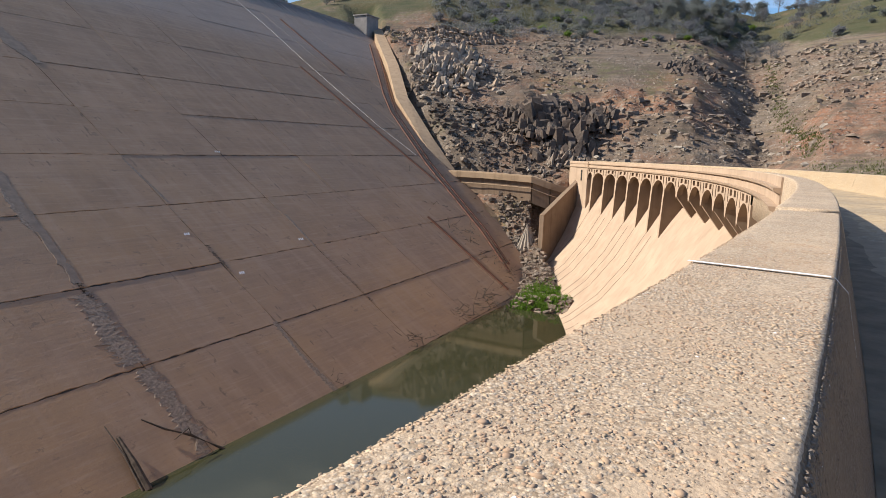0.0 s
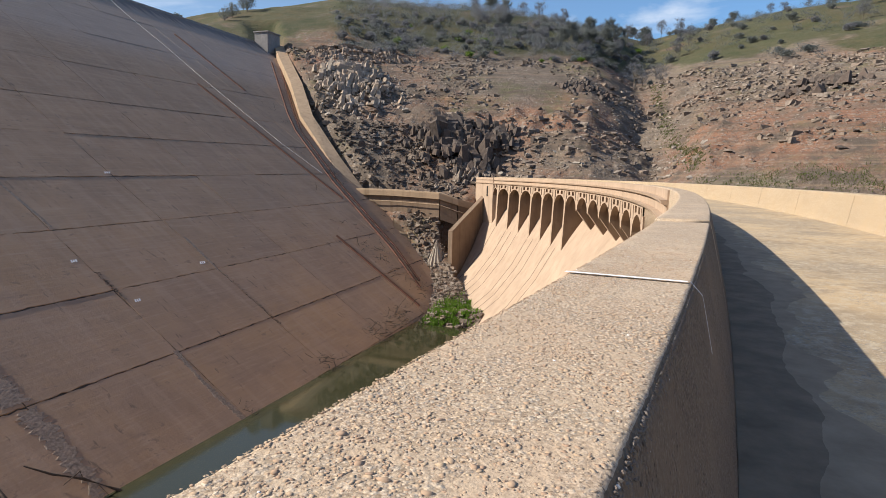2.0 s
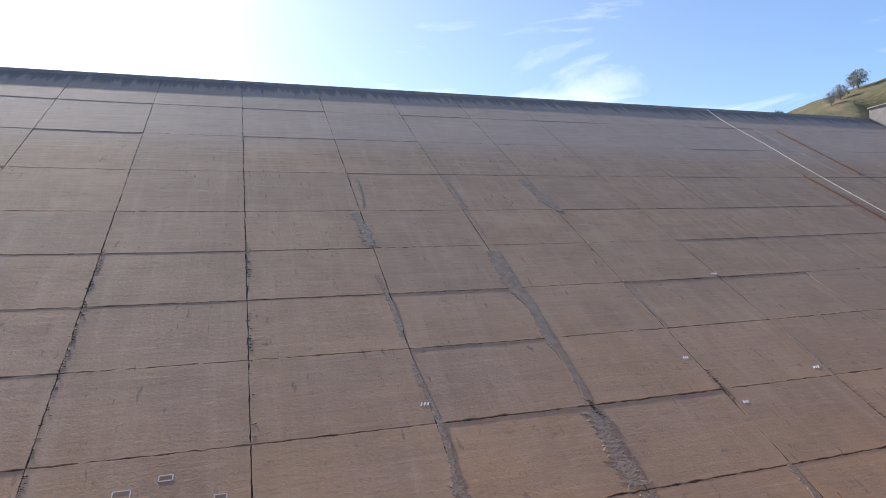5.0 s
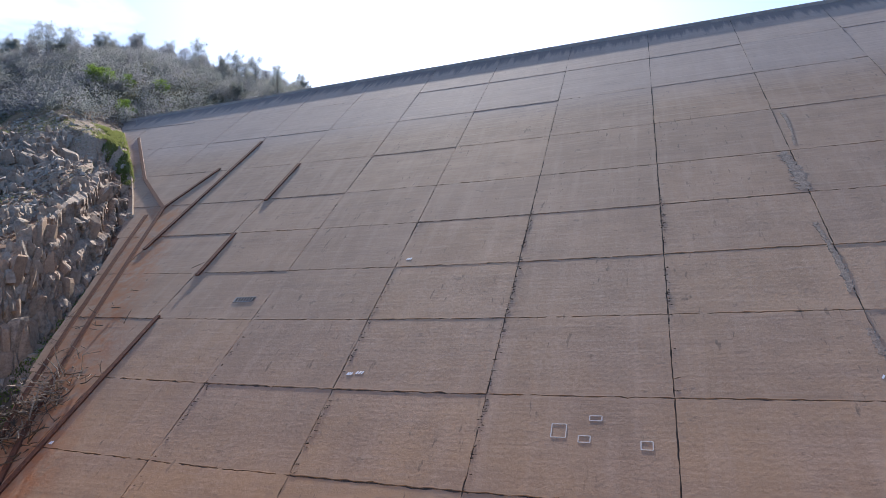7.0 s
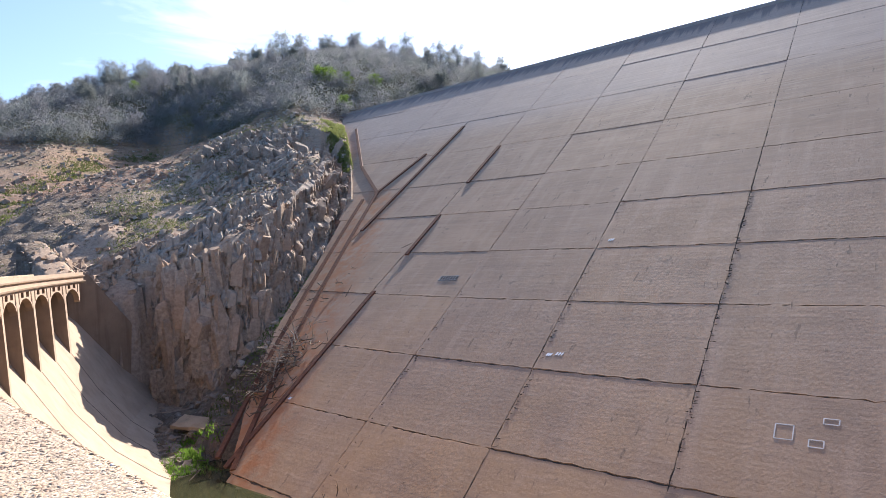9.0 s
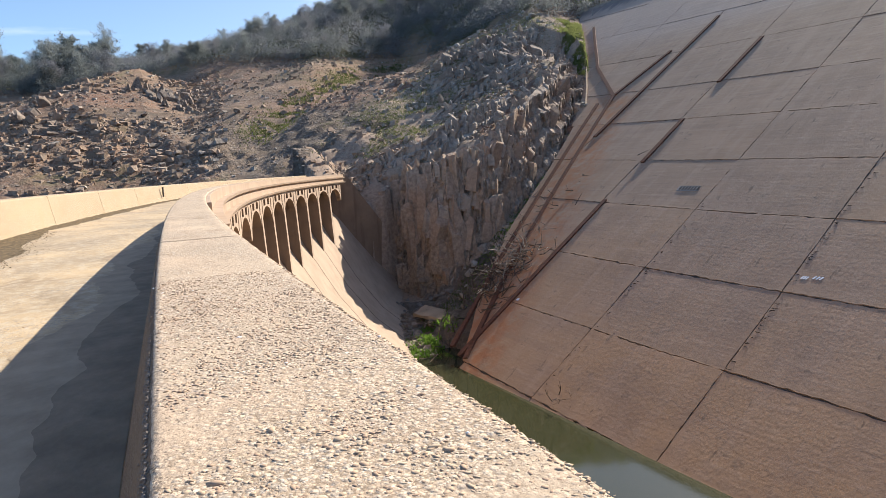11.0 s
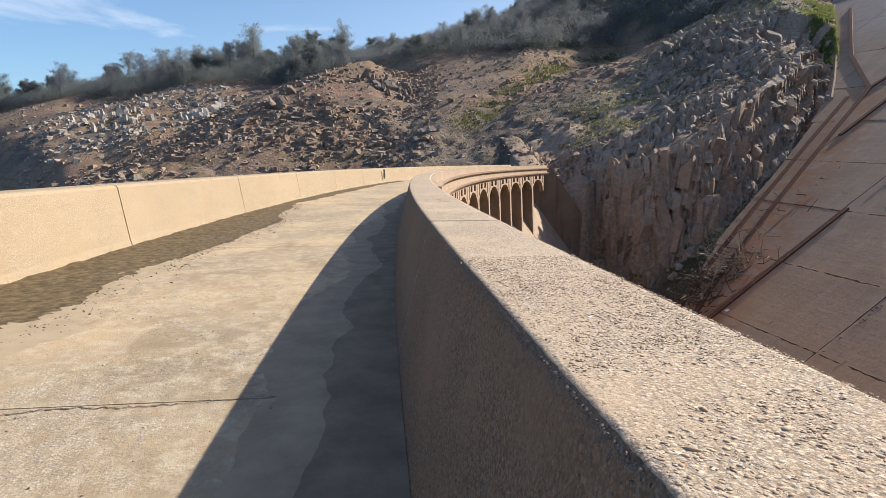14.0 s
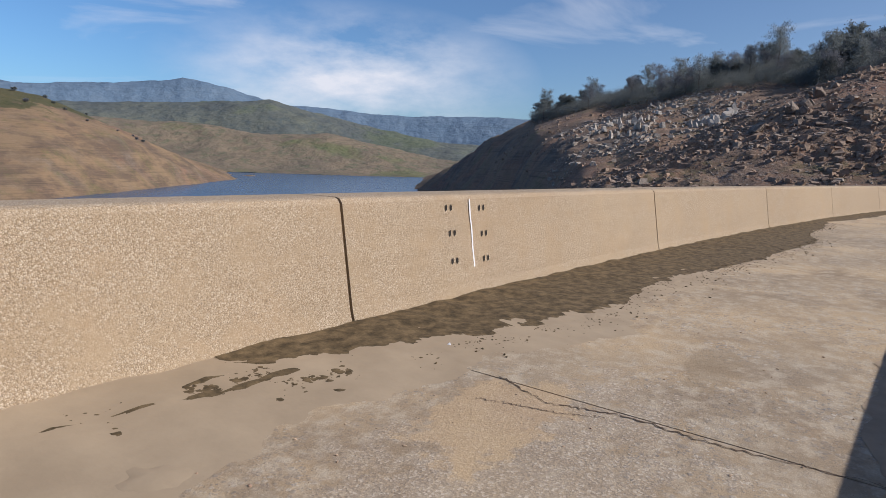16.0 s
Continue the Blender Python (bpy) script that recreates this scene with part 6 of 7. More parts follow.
boulders(30, (56.5, 67.0), (190, 250), (1.0, 3.0), (0.6, 1.1), M_PALE, 3, "pale broken quarry rock above the plinth", "quarry rocks")
boulders(24, (77.0, 90.0), (176, 245), (0.8, 2.4), (0.4, 0.7), M_DARKROCK, 4, "dark flat ledge rock on the slope", "ledge rocks")
boulders(22, (93.0, 107.5), (148, 235), (0.8, 2.6), (0.4, 0.7), M_DARKROCK, 5, "dark rock ledge on the grassy slope", "ledge rocks")
boulders(12, (88.5, 92.5), (150, 185), (1.0, 2.6), (0.5, 0.9), M_PALE, 6, "pale orange boulder beside the green gully", "gully boulders")
boulders(12, (-95.0, -90.0), (185, 215), (2.0, 5.5), (0.7, 1.0), M_ROCK, 7, "large tan boulder resting on the rubble slope", "tan boulders")
boulders(26, (-104.0, -94.5), (290, 380), (1.6, 3.6), (0.6, 1.1), M_PALE, 8, "pale standing rock in a band of outcrop", "pale outcrop band")
boulders(40, (-58.0, -46.5), (126, 205), (0.8, 2.8), (0.6, 1.1), M_PALE, 9, "pale angular boulder on the rock spur", "spur boulders")
boulders(30, (-88.0, -74.0), (180, 262), (0.8, 2.6), (0.5, 1.0), M_ROCK, 11, "brown boulder below the tree line", "ledge rocks")


def gully_boulders(n, lo, hi, size, material, seed):
    """Blocks fallen from the cliff on to the gully floor."""
    g = random.Random(seed)
    for _ in range(n):
        x, y = g.uniform(lo[0], hi[0]), g.uniform(lo[1], hi[1])
        s = size[0] + (size[1] - size[0]) * g.random() ** 2
        ob = new("boulder", g.choice(TINTS[material]))
        ob.scale = (s * g.uniform(0.8, 1.4), s * g.uniform(0.7, 1.1), s * g.uniform(0.6, 1.0))
        ob.location = (x, y, height_at(x, y) + 0.15 * s)
        ob.rotation_euler = (g.gauss(0, 0.3), g.gauss(0, 0.3), g.uniform(0, 6.28))
        tagged(ob, "angular brown block fallen below the rock cliff", "boulder", "fallen blocks")


gully_boulders(34, (-100, 43), (-82, 55), (0.6, 2.2), M_ROCK, 71)
gully_boulders(22, (-92, 54), (-86, 68), (0.6, 1.8), M_PALE, 72)
gully_boulders(14, (128, 46), (141, 58), (0.6, 1.9), M_DARKROCK, 73)


def jumble(i, j, seed):
    return lattice(np.asarray(i, np.int64), np.asarray(j, np.int64), seed) - 0.5


def rock_face(name, label, toe, top, cell, rough, material, seed, ledges=0.5, kind=""):
    """A steep face of jointed rock: upright joints, broken beds, one or two ledges, and a rounded crown that runs back into the slope."""
    toe, top = np.array(toe, float), np.array(top, float)
    run = np.concatenate([[0], np.cumsum(np.hypot(*np.diff(toe[:, :2], axis=0).T))])
    ns, nv = int(run[-1] / 0.42), 56
    s = np.linspace(0, run[-1], ns)
    low = np.stack([np.interp(s, run, toe[:, k]) for k in range(3)], -1)
    high = np.stack([np.interp(s, run, top[:, k]) for k in range(3)], -1)
    back = high[:, :2] - low[:, :2]
    back /= np.maximum(np.linalg.norm(back, axis=1, keepdims=True), 0.01)
    v = np.linspace(-0.12, 1, nv)
    S, V = np.meshgrid(s, v, indexing="ij")
    tall = (high[:, 2] - low[:, 2])[:, None]
    level = V * 3.0 + ledges * 2 + 1.6 * fractal(S, V * 2.0, 11.0, 3, seed)
    part_way = level - np.floor(level)
    f = np.clip(V + 0.30 * (np.clip((part_way - 0.7) / 0.3, 0, 1) - part_way), -0.15, 1)
    H = V * tall
    warp = S + 1.6 * fractal(S, H, 7.0, 3, seed + 1) + 0.12 * H
    out = rough * 2.2 * fractal(S, H * 0.5, 12.0, 3, seed + 2)
    for size, share in ((1.0, 0.75), (0.45, 0.4)):
        col = warp / (cell[0] * size)
        i = np.floor(col)
        j = np.floor(H / (cell[1] * size) + 7 * jumble(i, i * 0 + 3, seed + 4))
        out = out + share * rough * jumble(i, j, seed + 5) * 1.8
        near = np.abs(col - i - 0.5) * 2
        out = out - share * rough * 0.8 * np.clip((near - 0.74) / 0.26, 0, 1)
        out = out + share * rough * 0.5 * jumble(i, j, seed + 6) * (col - i - 0.5) * 2
    out = out * np.clip((1.03 - V) * 6, 0.25, 1)
    X = low[:, None, 0] + (high - low)[:, None, 0] * f - back[:, None, 0] * out
    Y = low[:, None, 1] + (high - low)[:, None, 1] * f - back[:, None, 1] * out
    Z = low[:, None, 2] + H + 0.35 * rough * jumble(np.floor(warp / cell[0]), np.floor(H / cell[1]), seed + 8)
    rows = [np.stack([X[:, k], Y[:, k], Z[:, k]], -1) for k in range(nv)]
    for k in range(1, 13):
        u = k / 12
        x, y = high[:, 0] + back[:, 0] * 9 * u, high[:, 1] + back[:, 1] * 9 * u
        g = in_gap(x, y, ground_z(x, y)) - 0.6 * u
        z = high[:, 2] * (1 - u) + g * u + (1 - u) * rough * 1.3 * fractal(x, y, 2.2, 3, seed + 9, 0.6)
        rows.append(np.stack([x, y, z], -1))
    grid = np.stack(rows, 1)
    na, nb = grid.shape[:2]
    i, j = np.meshgrid(np.arange(na - 1), np.arange(nb - 1), indexing="ij")
    quads = np.stack([i * nb + j, (i + 1) * nb + j, (i + 1) * nb + j + 1, i * nb + j + 1], -1).reshape(-1, 4)
    return tagged(from_arrays(name, grid.reshape(-1, 3), quads, material), label, "rock face", kind=kind)


def columns(name, label, toe, top, n, wide, tall, material, seed, band=(0.02, 0.98), dip=0.75):
    """Upright jointed columns that break out of a rock face, in ragged tiers."""
    g = random.Random(seed)
    toe, top = [Vector(p) for p in toe], [Vector(p) for p in top]
    runs = [0.0]
    for a, b in zip(toe, toe[1:]):
        runs.append(runs[-1] + (b - a).length)
    out_v, out_f = [], []
    for _ in range(n):
        s = g.uniform(0, runs[-1])
        k = max(i for i in range(len(runs) - 1) if runs[i] <= s)
        u = (s - runs[k]) / (runs[k + 1] - runs[k])
        low, high = toe[k].lerp(toe[k + 1], u), top[k].lerp(top[k + 1], u)
        rise = max(high.z - low.z, 1.0)
        tier = (0.30 + 0.12 * math.sin(s * 0.16 + seed), 0.62 + 0.1 * math.sin(s * 0.23 + 2 + seed), 0.97)
        h = min(g.uniform(*tall), rise * 0.5)
        v = g.choice(tier) + g.gauss(0, 0.05) if g.random() < 0.65 else g.uniform(*band)
        v = min(max(v, band[0]), band[1])
        w = g.uniform(*wide) * g.choice((0.6, 1.0, 1.0, 1.35))
        inward = Vector((high.x - low.x, high.y - low.y, 0)).normalized()
        p = low.lerp(high, v) - inward * g.uniform(-0.35, 0.9) - Vector((0, 0, h * 0.8))
        lean = math.atan2((high - low).to_2d().length, rise) * dip
        yaw = math.atan2(inward.x, inward.y)
        m = Matrix.Translation(p) @ Matrix.Rotation(-yaw + g.gauss(0, 0.6), 4, "Z") @ Matrix.Rotation(-lean * g.uniform(0.3, 1.2) + g.gauss(0, 0.10), 4, "X") @ Matrix.Rotation(g.gauss(0.03, 0.15), 4, "Y")
        prism(g, out_v, out_f, m, w, w * g.uniform(0.8, 1.5), h, g.gauss(0, 0.4))
    return tagged(from_arrays(name, out_v, out_f, material), label, "rocks", kind="stuff")


CLIFF_TOE = [(-108.4, 52.6, -23), (-103, 52.3, -23), (-97.5, 52.6, -22.5), (-92.8, 56.5, -19), (-91.3, 62, -14.2), (-92.8, 70, -8), (-95.8, 79, -2), (-99.5, 89, 4.5), (-109.5, 103, 14.3), (-123, 116, 23.5), (-141, 131, 34.0)]
CLIFF_TOP = [(-110.5, 55, -4), (-105.5, 55.5, 1.4), (-99.5, 56, 2.2), (-95, 59.5, 2.6), (-95.2, 65, 3.8), (-99.5, 73, 7.8), (-105, 82, 12.8), (-112.5, 95, 19.5), (-124, 110, 26.0), (-135, 121, 32), (-146, 131, 36.5)]
columns("rock_columns", "upright brown rock columns broken out of the cliff", CLIFF_TOE, CLIFF_TOP, 520, (1.3, 2.8), (3.0, 9.0), M_CLIFF, 61)
columns("rock_columns", "grey weathered rock columns along the cliff top", CLIFF_TOE[2:], CLIFF_TOP[2:], 420, (0.7, 2.0), (1.2, 4.0), M_QUARRY, 62, (0.62, 1.03))
rock_face("cliff_rock", "brown jointed rock cliff of upright columns beside the spillway",
          CLIFF_TOE[:-1], CLIFF_TOP[:-1],
          (1.6, 6.5), 1.1, M_CLIFF, 201, kind="structure")


def slope_face(label, az, far, deep, lift, cell, rough, material, seed, ledges=0.5, blocks=120):
    """A rock face set on the hillside: places by compass and distance, set back and raised."""
    lo, hi = [], []
    for a, d, b, r in zip(az, far, deep, lift):
        sx, sy = math.sin(radians(a)), math.cos(radians(a))
        lo.append((d * sx, d * sy, height_at(d * sx, d * sy) - 0.6))
        hi.append(((d + b) * sx, (d + b) * sy, height_at((d + b) * sx, (d + b) * sy) + r))
    rock_face("rock_outcrop", label, lo, hi, cell, rough, material, seed, ledges, "structure")
    columns("rock_blocks", label.replace("face", "blocks"), lo, hi, blocks, (cell[0] * 0.5, cell[0] * 1.1), (cell[1] * 0.5, cell[1] * 1.2), material, seed + 3, (0.02, 1.0), 0.5)


outcrop(420, (65.5, 78.0), (160, 194), (0.8, 3.6), 3.6, 0.5, 0.05, M_DARKROCK, 211, "dark jointed blocks of an outcrop standing out of the bare slope")
outcrop(50, (67.5, 73.0), (174, 190), (2.5, 5.5), 3.6, 0.5, 0.0, M_DARKROCK, 212, "large dark blocks crowning the outcrop on the slope")
outcrop(480, (57.0, 66.5), (190, 242), (0.7, 2.8), 2.0, 0.6, 0.3, M_QUARRY, 221, "pale broken blocks of the quarry above the plinth")
outcrop(110, (57.5, 64.0), (205, 238), (1.2, 3.8), 2.6, 0.6, 0.1, M_QUARRY, 222, "large pale quarry blocks above the plinth")
slope_face("red brown rock face below the hilltop scrub", (57, 59, 61, 63, 65, 67.5), (244, 242, 242, 243, 246, 252), (5, 8, 8, 8, 7, 4), (-0.5, 3.0, 3.4, 2.6, 2.0, -0.6), (1.8, 2.2), 1.0, M_CLIFF, 231)
slope_face("grey brown rock ledge across the crest of the spur", (-60, -57, -54, -51, -48), (140, 146, 152, 160, 172), (4, 6, 7, 6, 4), (-0.6, 1.8, 2.2, 2.0, -0.6), (1.5, 3.0), 0.8, M_QUARRY, 241)
slope_face("weathered rock tier on the spur above the cliff", (-65, -62.5, -60.5, -58, -55, -52.5), (124, 121, 121.5, 126, 133, 143), (4, 5, 5, 5, 5, 4), (-0.3, 2.6, 3.2, 3.4, 2.8, -0.3), (1.5, 4.0), 0.8, M_QUARRY, 261, blocks=170)
slope_face("grey broken rock tier high on the spur", (-60, -57.5, -55, -52.5, -50), (158, 163, 169, 176, 186), (4, 5, 6, 5, 4), (-0.3, 1.8, 2.4, 2.2, -0.3), (1.4, 2.6), 0.7, M_QUARRY, 271, blocks=130)
slope_face("weathered rock ledge above the training wall", (-70, -68, -66, -64, -62), (124, 121, 122, 124, 127), (4, 5, 5, 5, 4), (-0.6, 1.6, 2.0, 1.8, -0.5), (1.5, 3.0), 0.8, M_CLIFF, 251)


# ---- plants ----
def leaves(name, centres, spread, per, size, material, parent, seed, stretch=1.0):
    """A crown of small leaf clusters, each a bent pair of blades."""
    g = np.random.default_rng(seed)
    c = np.repeat(np.array(centres), per, axis=0)
    n = len(c)
    p = c + g.normal(0, 1, (n, 3)) * np.array([spread, spread, spread * 0.75 * stretch])
    u, v = g.normal(0, 1, (n, 3)), g.normal(0, 1, (n, 3))
    u /= np.linalg.norm(u, axis=1, keepdims=True)
    v -= u * (u * v).sum(1, keepdims=True)
    v /= np.linalg.norm(v, axis=1, keepdims=True)
    s = size * g.uniform(0.6, 1.4, (n, 1))
    verts = np.stack([p - u * s, p + v * s * 0.5, p + u * s, p - v * s * 0.5], 1).reshape(-1, 3)
    faces = np.arange(4 * n).reshape(-1, 4)
    ob = from_arrays(name, verts, faces, material)
    if parent:
        ob.parent = parent
    return ob


def tree(label, category, tall, wide, leaf, seed, per=26, clumps=34, leaf_size=0.34, cone=False):
    """A tapered trunk that forks into limbs, and a crown of clumps with gaps."""
    g = random.Random(seed)
    ob = thing("tree", label, category, "trees on the hills")
    bm = bmesh.new()
    fork = tall * g.uniform(0.2, 0.32)
    tube(bm, [(0, 0, -0.6), (g.gauss(0, 0.1), g.gauss(0, 0.1), fork * 0.5), (g.gauss(0, 0.2), g.gauss(0, 0.2), fork)], [0.045 * tall, 0.036 * tall, 0.028 * tall], 7)
    tips = []
    for k in range(7):
        t = 6.2832 * (k + g.random() * 0.6) / 7
        reach, up = wide * g.uniform(0.35, 0.95), tall * g.uniform(0.5, 1.0)
        if k == 0:
            reach, up = wide * 0.1, tall * 0.97
        tip = Vector((reach * math.cos(t), reach * math.sin(t), up))
        bend = Vector((tip.x * 0.45, tip.y * 0.45, fork + (up - fork) * 0.6))
        tube(bm, [(0, 0, fork * 0.95), bend, tip], [0.022 * tall, 0.013 * tall, 0.004 * tall], 5)
        tips += [tip, bend * 0.45 + tip * 0.55, bend * 0.8 + tip * 0.2]
    part("trunk", bm, M_BARK, ob)
    centres = []
    for _ in range(clumps):
        t, u, v = g.uniform(0, 6.2832), g.random() ** 0.5, g.uniform(-1, 1)
        rim = wide * 0.92 * u * math.sqrt(max(0.05, 1 - v * v * 0.85))
        if cone:
            rim = wide * u * (0.62 - 0.5 * v)
        centres.append((rim * math.cos(t), rim * math.sin(t), tall * (0.62 + 0.36 * v)))
    centres += [tuple(p) for p in tips[::2]]
    leaves("crown", centres, wide * 0.13, per, leaf_size, leaf, ob, seed)
    return ob


def airy_tree(label, tall, wide, leaf, seed, limbs=15, per=30, leaf_size=0.22, bare_to=0.25):
    """A tall open tree: a bent trunk, rising limbs, and feathery tufts with sky between them."""
    g = random.Random(seed)
    ob = thing("tree", label, "tree", "trees on the hills")
    bm = bmesh.new()
    spine = [Vector((g.gauss(0, 0.03) * tall * u, g.gauss(0, 0.03) * tall * u, tall * 0.96 * u - 0.5)) for u in (0, 0.25, 0.5, 0.75, 1.0)]
    tube(bm, spine, [tall * r for r in (0.022, 0.017, 0.012, 0.007, 0.002)], 7)
    tufts_at = [tuple(spine[-1]), tuple(spine[-2])]
    for k in range(limbs):
        u = bare_to + (0.92 - bare_to) * (k + g.random()) / limbs
        i = min(int(u * 4), 3)
        root = spine[i].lerp(spine[i + 1], u * 4 - i)
        t = 2.4 * k + g.uniform(-0.5, 0.5)
        reach = wide * (1.05 - 0.7 * (u - bare_to)) * g.uniform(0.5, 1.1)
        tip = root + Vector((reach * math.cos(t), reach * math.sin(t), reach * g.uniform(0.5, 1.3)))
        bend = root.lerp(tip, 0.55) + Vector((0, 0, -0.08 * reach))
        tube(bm, [root, bend, tip], [0.007 * tall * (1.2 - u), 0.004 * tall * (1.2 - u), 0.0015 * tall], 5)
        for f in (0.45, 0.75, 1.0, 1.0):
            q = root.lerp(tip, f)
            tufts_at.append((q.x + g.gauss(0, 0.28), q.y + g.gauss(0, 0.28), q.z + g.gauss(0.2, 0.3)))
    part("trunk", bm, M_BARK, ob)
    leaves("crown", tufts_at, 0.058 * tall ** 0.5 * wide ** 0.5 * 1.6, per, leaf_size, leaf, ob, seed)
    return ob


def shrub(label, tall, wide, leaf, seed):
    g = random.Random(seed)
    ob = thing("shrub", label, "shrub", "shrubs on the hills")
    bm = bmesh.new()
    tips = []
    for k in range(9):
        t = 6.2832 * k / 9 + g.random()
        tip = Vector((wide * 0.7 * g.random() * math.cos(t), wide * 0.7 * g.random() * math.sin(t), tall * g.uniform(0.5, 0.95)))
        tube(bm, [(0, 0, -0.3), tip * 0.5 + Vector((0, 0, 0.1)), tip], [0.07, 0.05, 0.02], 4)
        tips.append(tip)
    part("stems", bm, M_BARK, ob)
    leaves("crown", [tuple(t) for t in tips for _ in (0, 1)], wide * 0.24, 34, 0.26, leaf, ob, seed)
    return ob


KINDS = [
    tree("grey green oak with a broad uneven crown", "tree", 8.0, 4.4, M_OAK, 1, 24, 62, 0.24),
    tree("grey green oak with a broad uneven crown", "tree", 6.8, 4.2, M_OAK, 2, 24, 56, 0.23),
    tree("tall thin grey pine with an open crown", "tree", 11.5, 2.9, M_PINE, 3, 22, 64, 0.25, True),
    tree("tall thin grey pine with an open crown", "tree", 9.5, 2.6, M_PINE, 4, 22, 60, 0.24, True),
    tree("bare winter oak with fine grey twigs", "tree", 8.5, 4.6, M_TWIG, 5, 18, 56, 0.18),
    tree("bare winter oak with fine grey twigs", "tree", 7.0, 3.8, M_TWIG, 6, 18, 50, 0.17),
    tree("young tree in bright spring leaf", "tree", 6.0, 3.2, M_BRIGHT, 7, 24, 40, 0.24),
    airy_tree("tall open grey pine with feathery tufts", 15.0, 4.6, M_PINE, 8, 19, 44),
    airy_tree("tall open grey pine with feathery tufts", 13.0, 4.0, M_PINE, 9, 17, 44, 0.21, 0.35),
    airy_tree("tall grey winter oak with a feathery open crown", 11.0, 4.2, M_TWIG, 10, 18, 30, 0.19, 0.3),
    airy_tree("tall grey winter oak with a feathery open crown", 9.5, 3.8, M_TWIG, 14, 17, 30, 0.19, 0.3),
    airy_tree("grey green live oak with a tall uneven crown", 10.0, 4.2, M_OAK, 15, 22, 44, 0.24, 0.22),
    airy_tree("grey green live oak with a tall uneven crown", 8.5, 4.0, M_OAK, 16, 22, 46, 0.24, 0.2),
]
BUSHES = [shrub("low grey green bush on the slope", 2.6, 2.4, M_OAK, 11), shrub("low dry grey bush on the slope", 2.2, 2.2, M_TWIG, 12), shrub("fresh green bush on the slope", 2.0, 2.0, M_BRIGHT, 13)]
for k, ob in enumerate(KINDS + BUSHES):
    a, d = radians(-57.0 - 1.1 * k), 300.0 + 7.0 * k
    ob.location = (d * math.sin(a), d * math.cos(a), height_at(d * math.sin(a), d * math.cos(a)) - 0.1)


def plant(n, az, far, pool, scale, seed, above=0.0, beside=None):
    """far: fractions of the way from the old high-water line (0) to the ridge (1)."""
    g = random.Random(seed)
    for _ in range(n):
        deg = g.uniform(*az)
        lo, hi = float(np.interp(deg, STATION, SHORE)), float(np.interp(deg, STATION, RIDGE))
        d = lo + (hi - lo) * (far[0] + (far[1] - far[0]) * g.random())
        x, y = d * math.sin(radians(deg)), d * math.cos(radians(deg))
        s = g.uniform(*scale)
        copy_thing(g.choice(pool), pose(x, y, height_at(x, y) - 0.15, 0, 0, g.uniform(0, 360)) @ Matrix.Diagonal((s, s, s * g.uniform(0.85, 1.15), 1)))


OAKS, BARE, GREEN = KINDS[0:2], KINDS[4:6], KINDS[6:7]
TALL_PINES, TALL_BARE, TALL_OAKS = KINDS[7:9], KINDS[9:11], KINDS[11:13]
plant(70, (-92, -31), (0.0, 0.95), TALL_BARE * 3 + TALL_OAKS * 2 + TALL_PINES, (0.65, 1.1), 21)
plant(52, (-80, -30), (0.72, 1.03), TALL_BARE * 3 + TALL_OAKS + TALL_PINES, (0.65, 1.05), 22)
plant(66, (-113, -86), (0.02, 0.7), TALL_OAKS * 2 + TALL_BARE * 2 + TALL_PINES, (1.1, 1.7), 23)
plant(20, (-68, -32), (0.6, 1.0), TALL_PINES, (0.75, 1.15), 24)
plant(5, (-52, -42), (0.05, 0.25), GREEN, (0.9, 1.3), 25)
plant(26, (72, 88), (0.12, 0.9), TALL_BARE * 2 + TALL_OAKS, (0.7, 1.1), 26)
plant(150, (60, 87), (-0.02, 0.4), BUSHES[:2] * 3 + BUSHES[2:], (0.6, 1.3), 27)
plant(26, (80, 104), (0.1, 1.0), TALL_OAKS + TALL_BARE, (0.6, 1.0), 28)
plant(70, (78, 104), (0.0, 0.9), BUSHES[:2], (0.6, 1.4), 32)
plant(5, (46, 58), (0.3, 0.9), OAKS + BUSHES[:1], (0.7, 1.2), 29)
plant(8, (86, 91), (-0.1, 0.25), BUSHES[:2] + BARE, (0.7, 1.2), 30)
plant(14, (-160, -146), (0.2, 1.0), BUSHES[:2], (1.0, 2.0), 31)


def woods(name, label, n, az, far, tall, material, seed, per=30):
    """Close woodland that nobody could count: crowns of leaf clusters over a sector of the hill."""
    g = np.random.default_rng(seed)
    deg = g.uniform(*az, n)
    lo, hi = np.interp(deg, STATION, SHORE), np.interp(deg, STATION, RIDGE)
    d = lo + (hi - lo) * (far[0] + (far[1] - far[0]) * g.random(n))
    x, y, z = on_ground(deg, d)
    keep = fractal(x, y, 30.0, 3, seed) > -0.4
    x, y, z = x[keep], y[keep], z[keep]
    h = tall * g.uniform(0.5, 1.3, len(x))
    centres = np.concatenate([np.stack([x + g.normal(0, 1.3, len(x)), y + g.normal(0, 1.3, len(x)), z + h * f], -1) for f in (0.25, 0.5, 0.75, 0.95)])
    ob = leaves(name, centres, 1.25, int(per * 1.7), 0.285, material, None, seed)
    return tagged(ob, label, "woods", kind="stuff")


woods("woods", "dense grey green oak woods above the bare slope", 3000, (-92, -31), (-0.02, 1.05), 4.2, M_OAK, 51, 18)
woods("woods", "bare grey winter trees above the bare slope", 2600, (-90, -31), (0.0, 1.03), 5.0, M_TWIG, 52, 16)
woods("woods", "dense grey green woods on the far hill", 1900, (-113.5, -86), (0.0, 0.7), 6.6, M_OAK, 53, 22)
woods("thicket", "grey green scrub on the hill above the quarry", 230, (60, 84), (0.0, 0.75), 2.0, M_OAK, 54, 22)
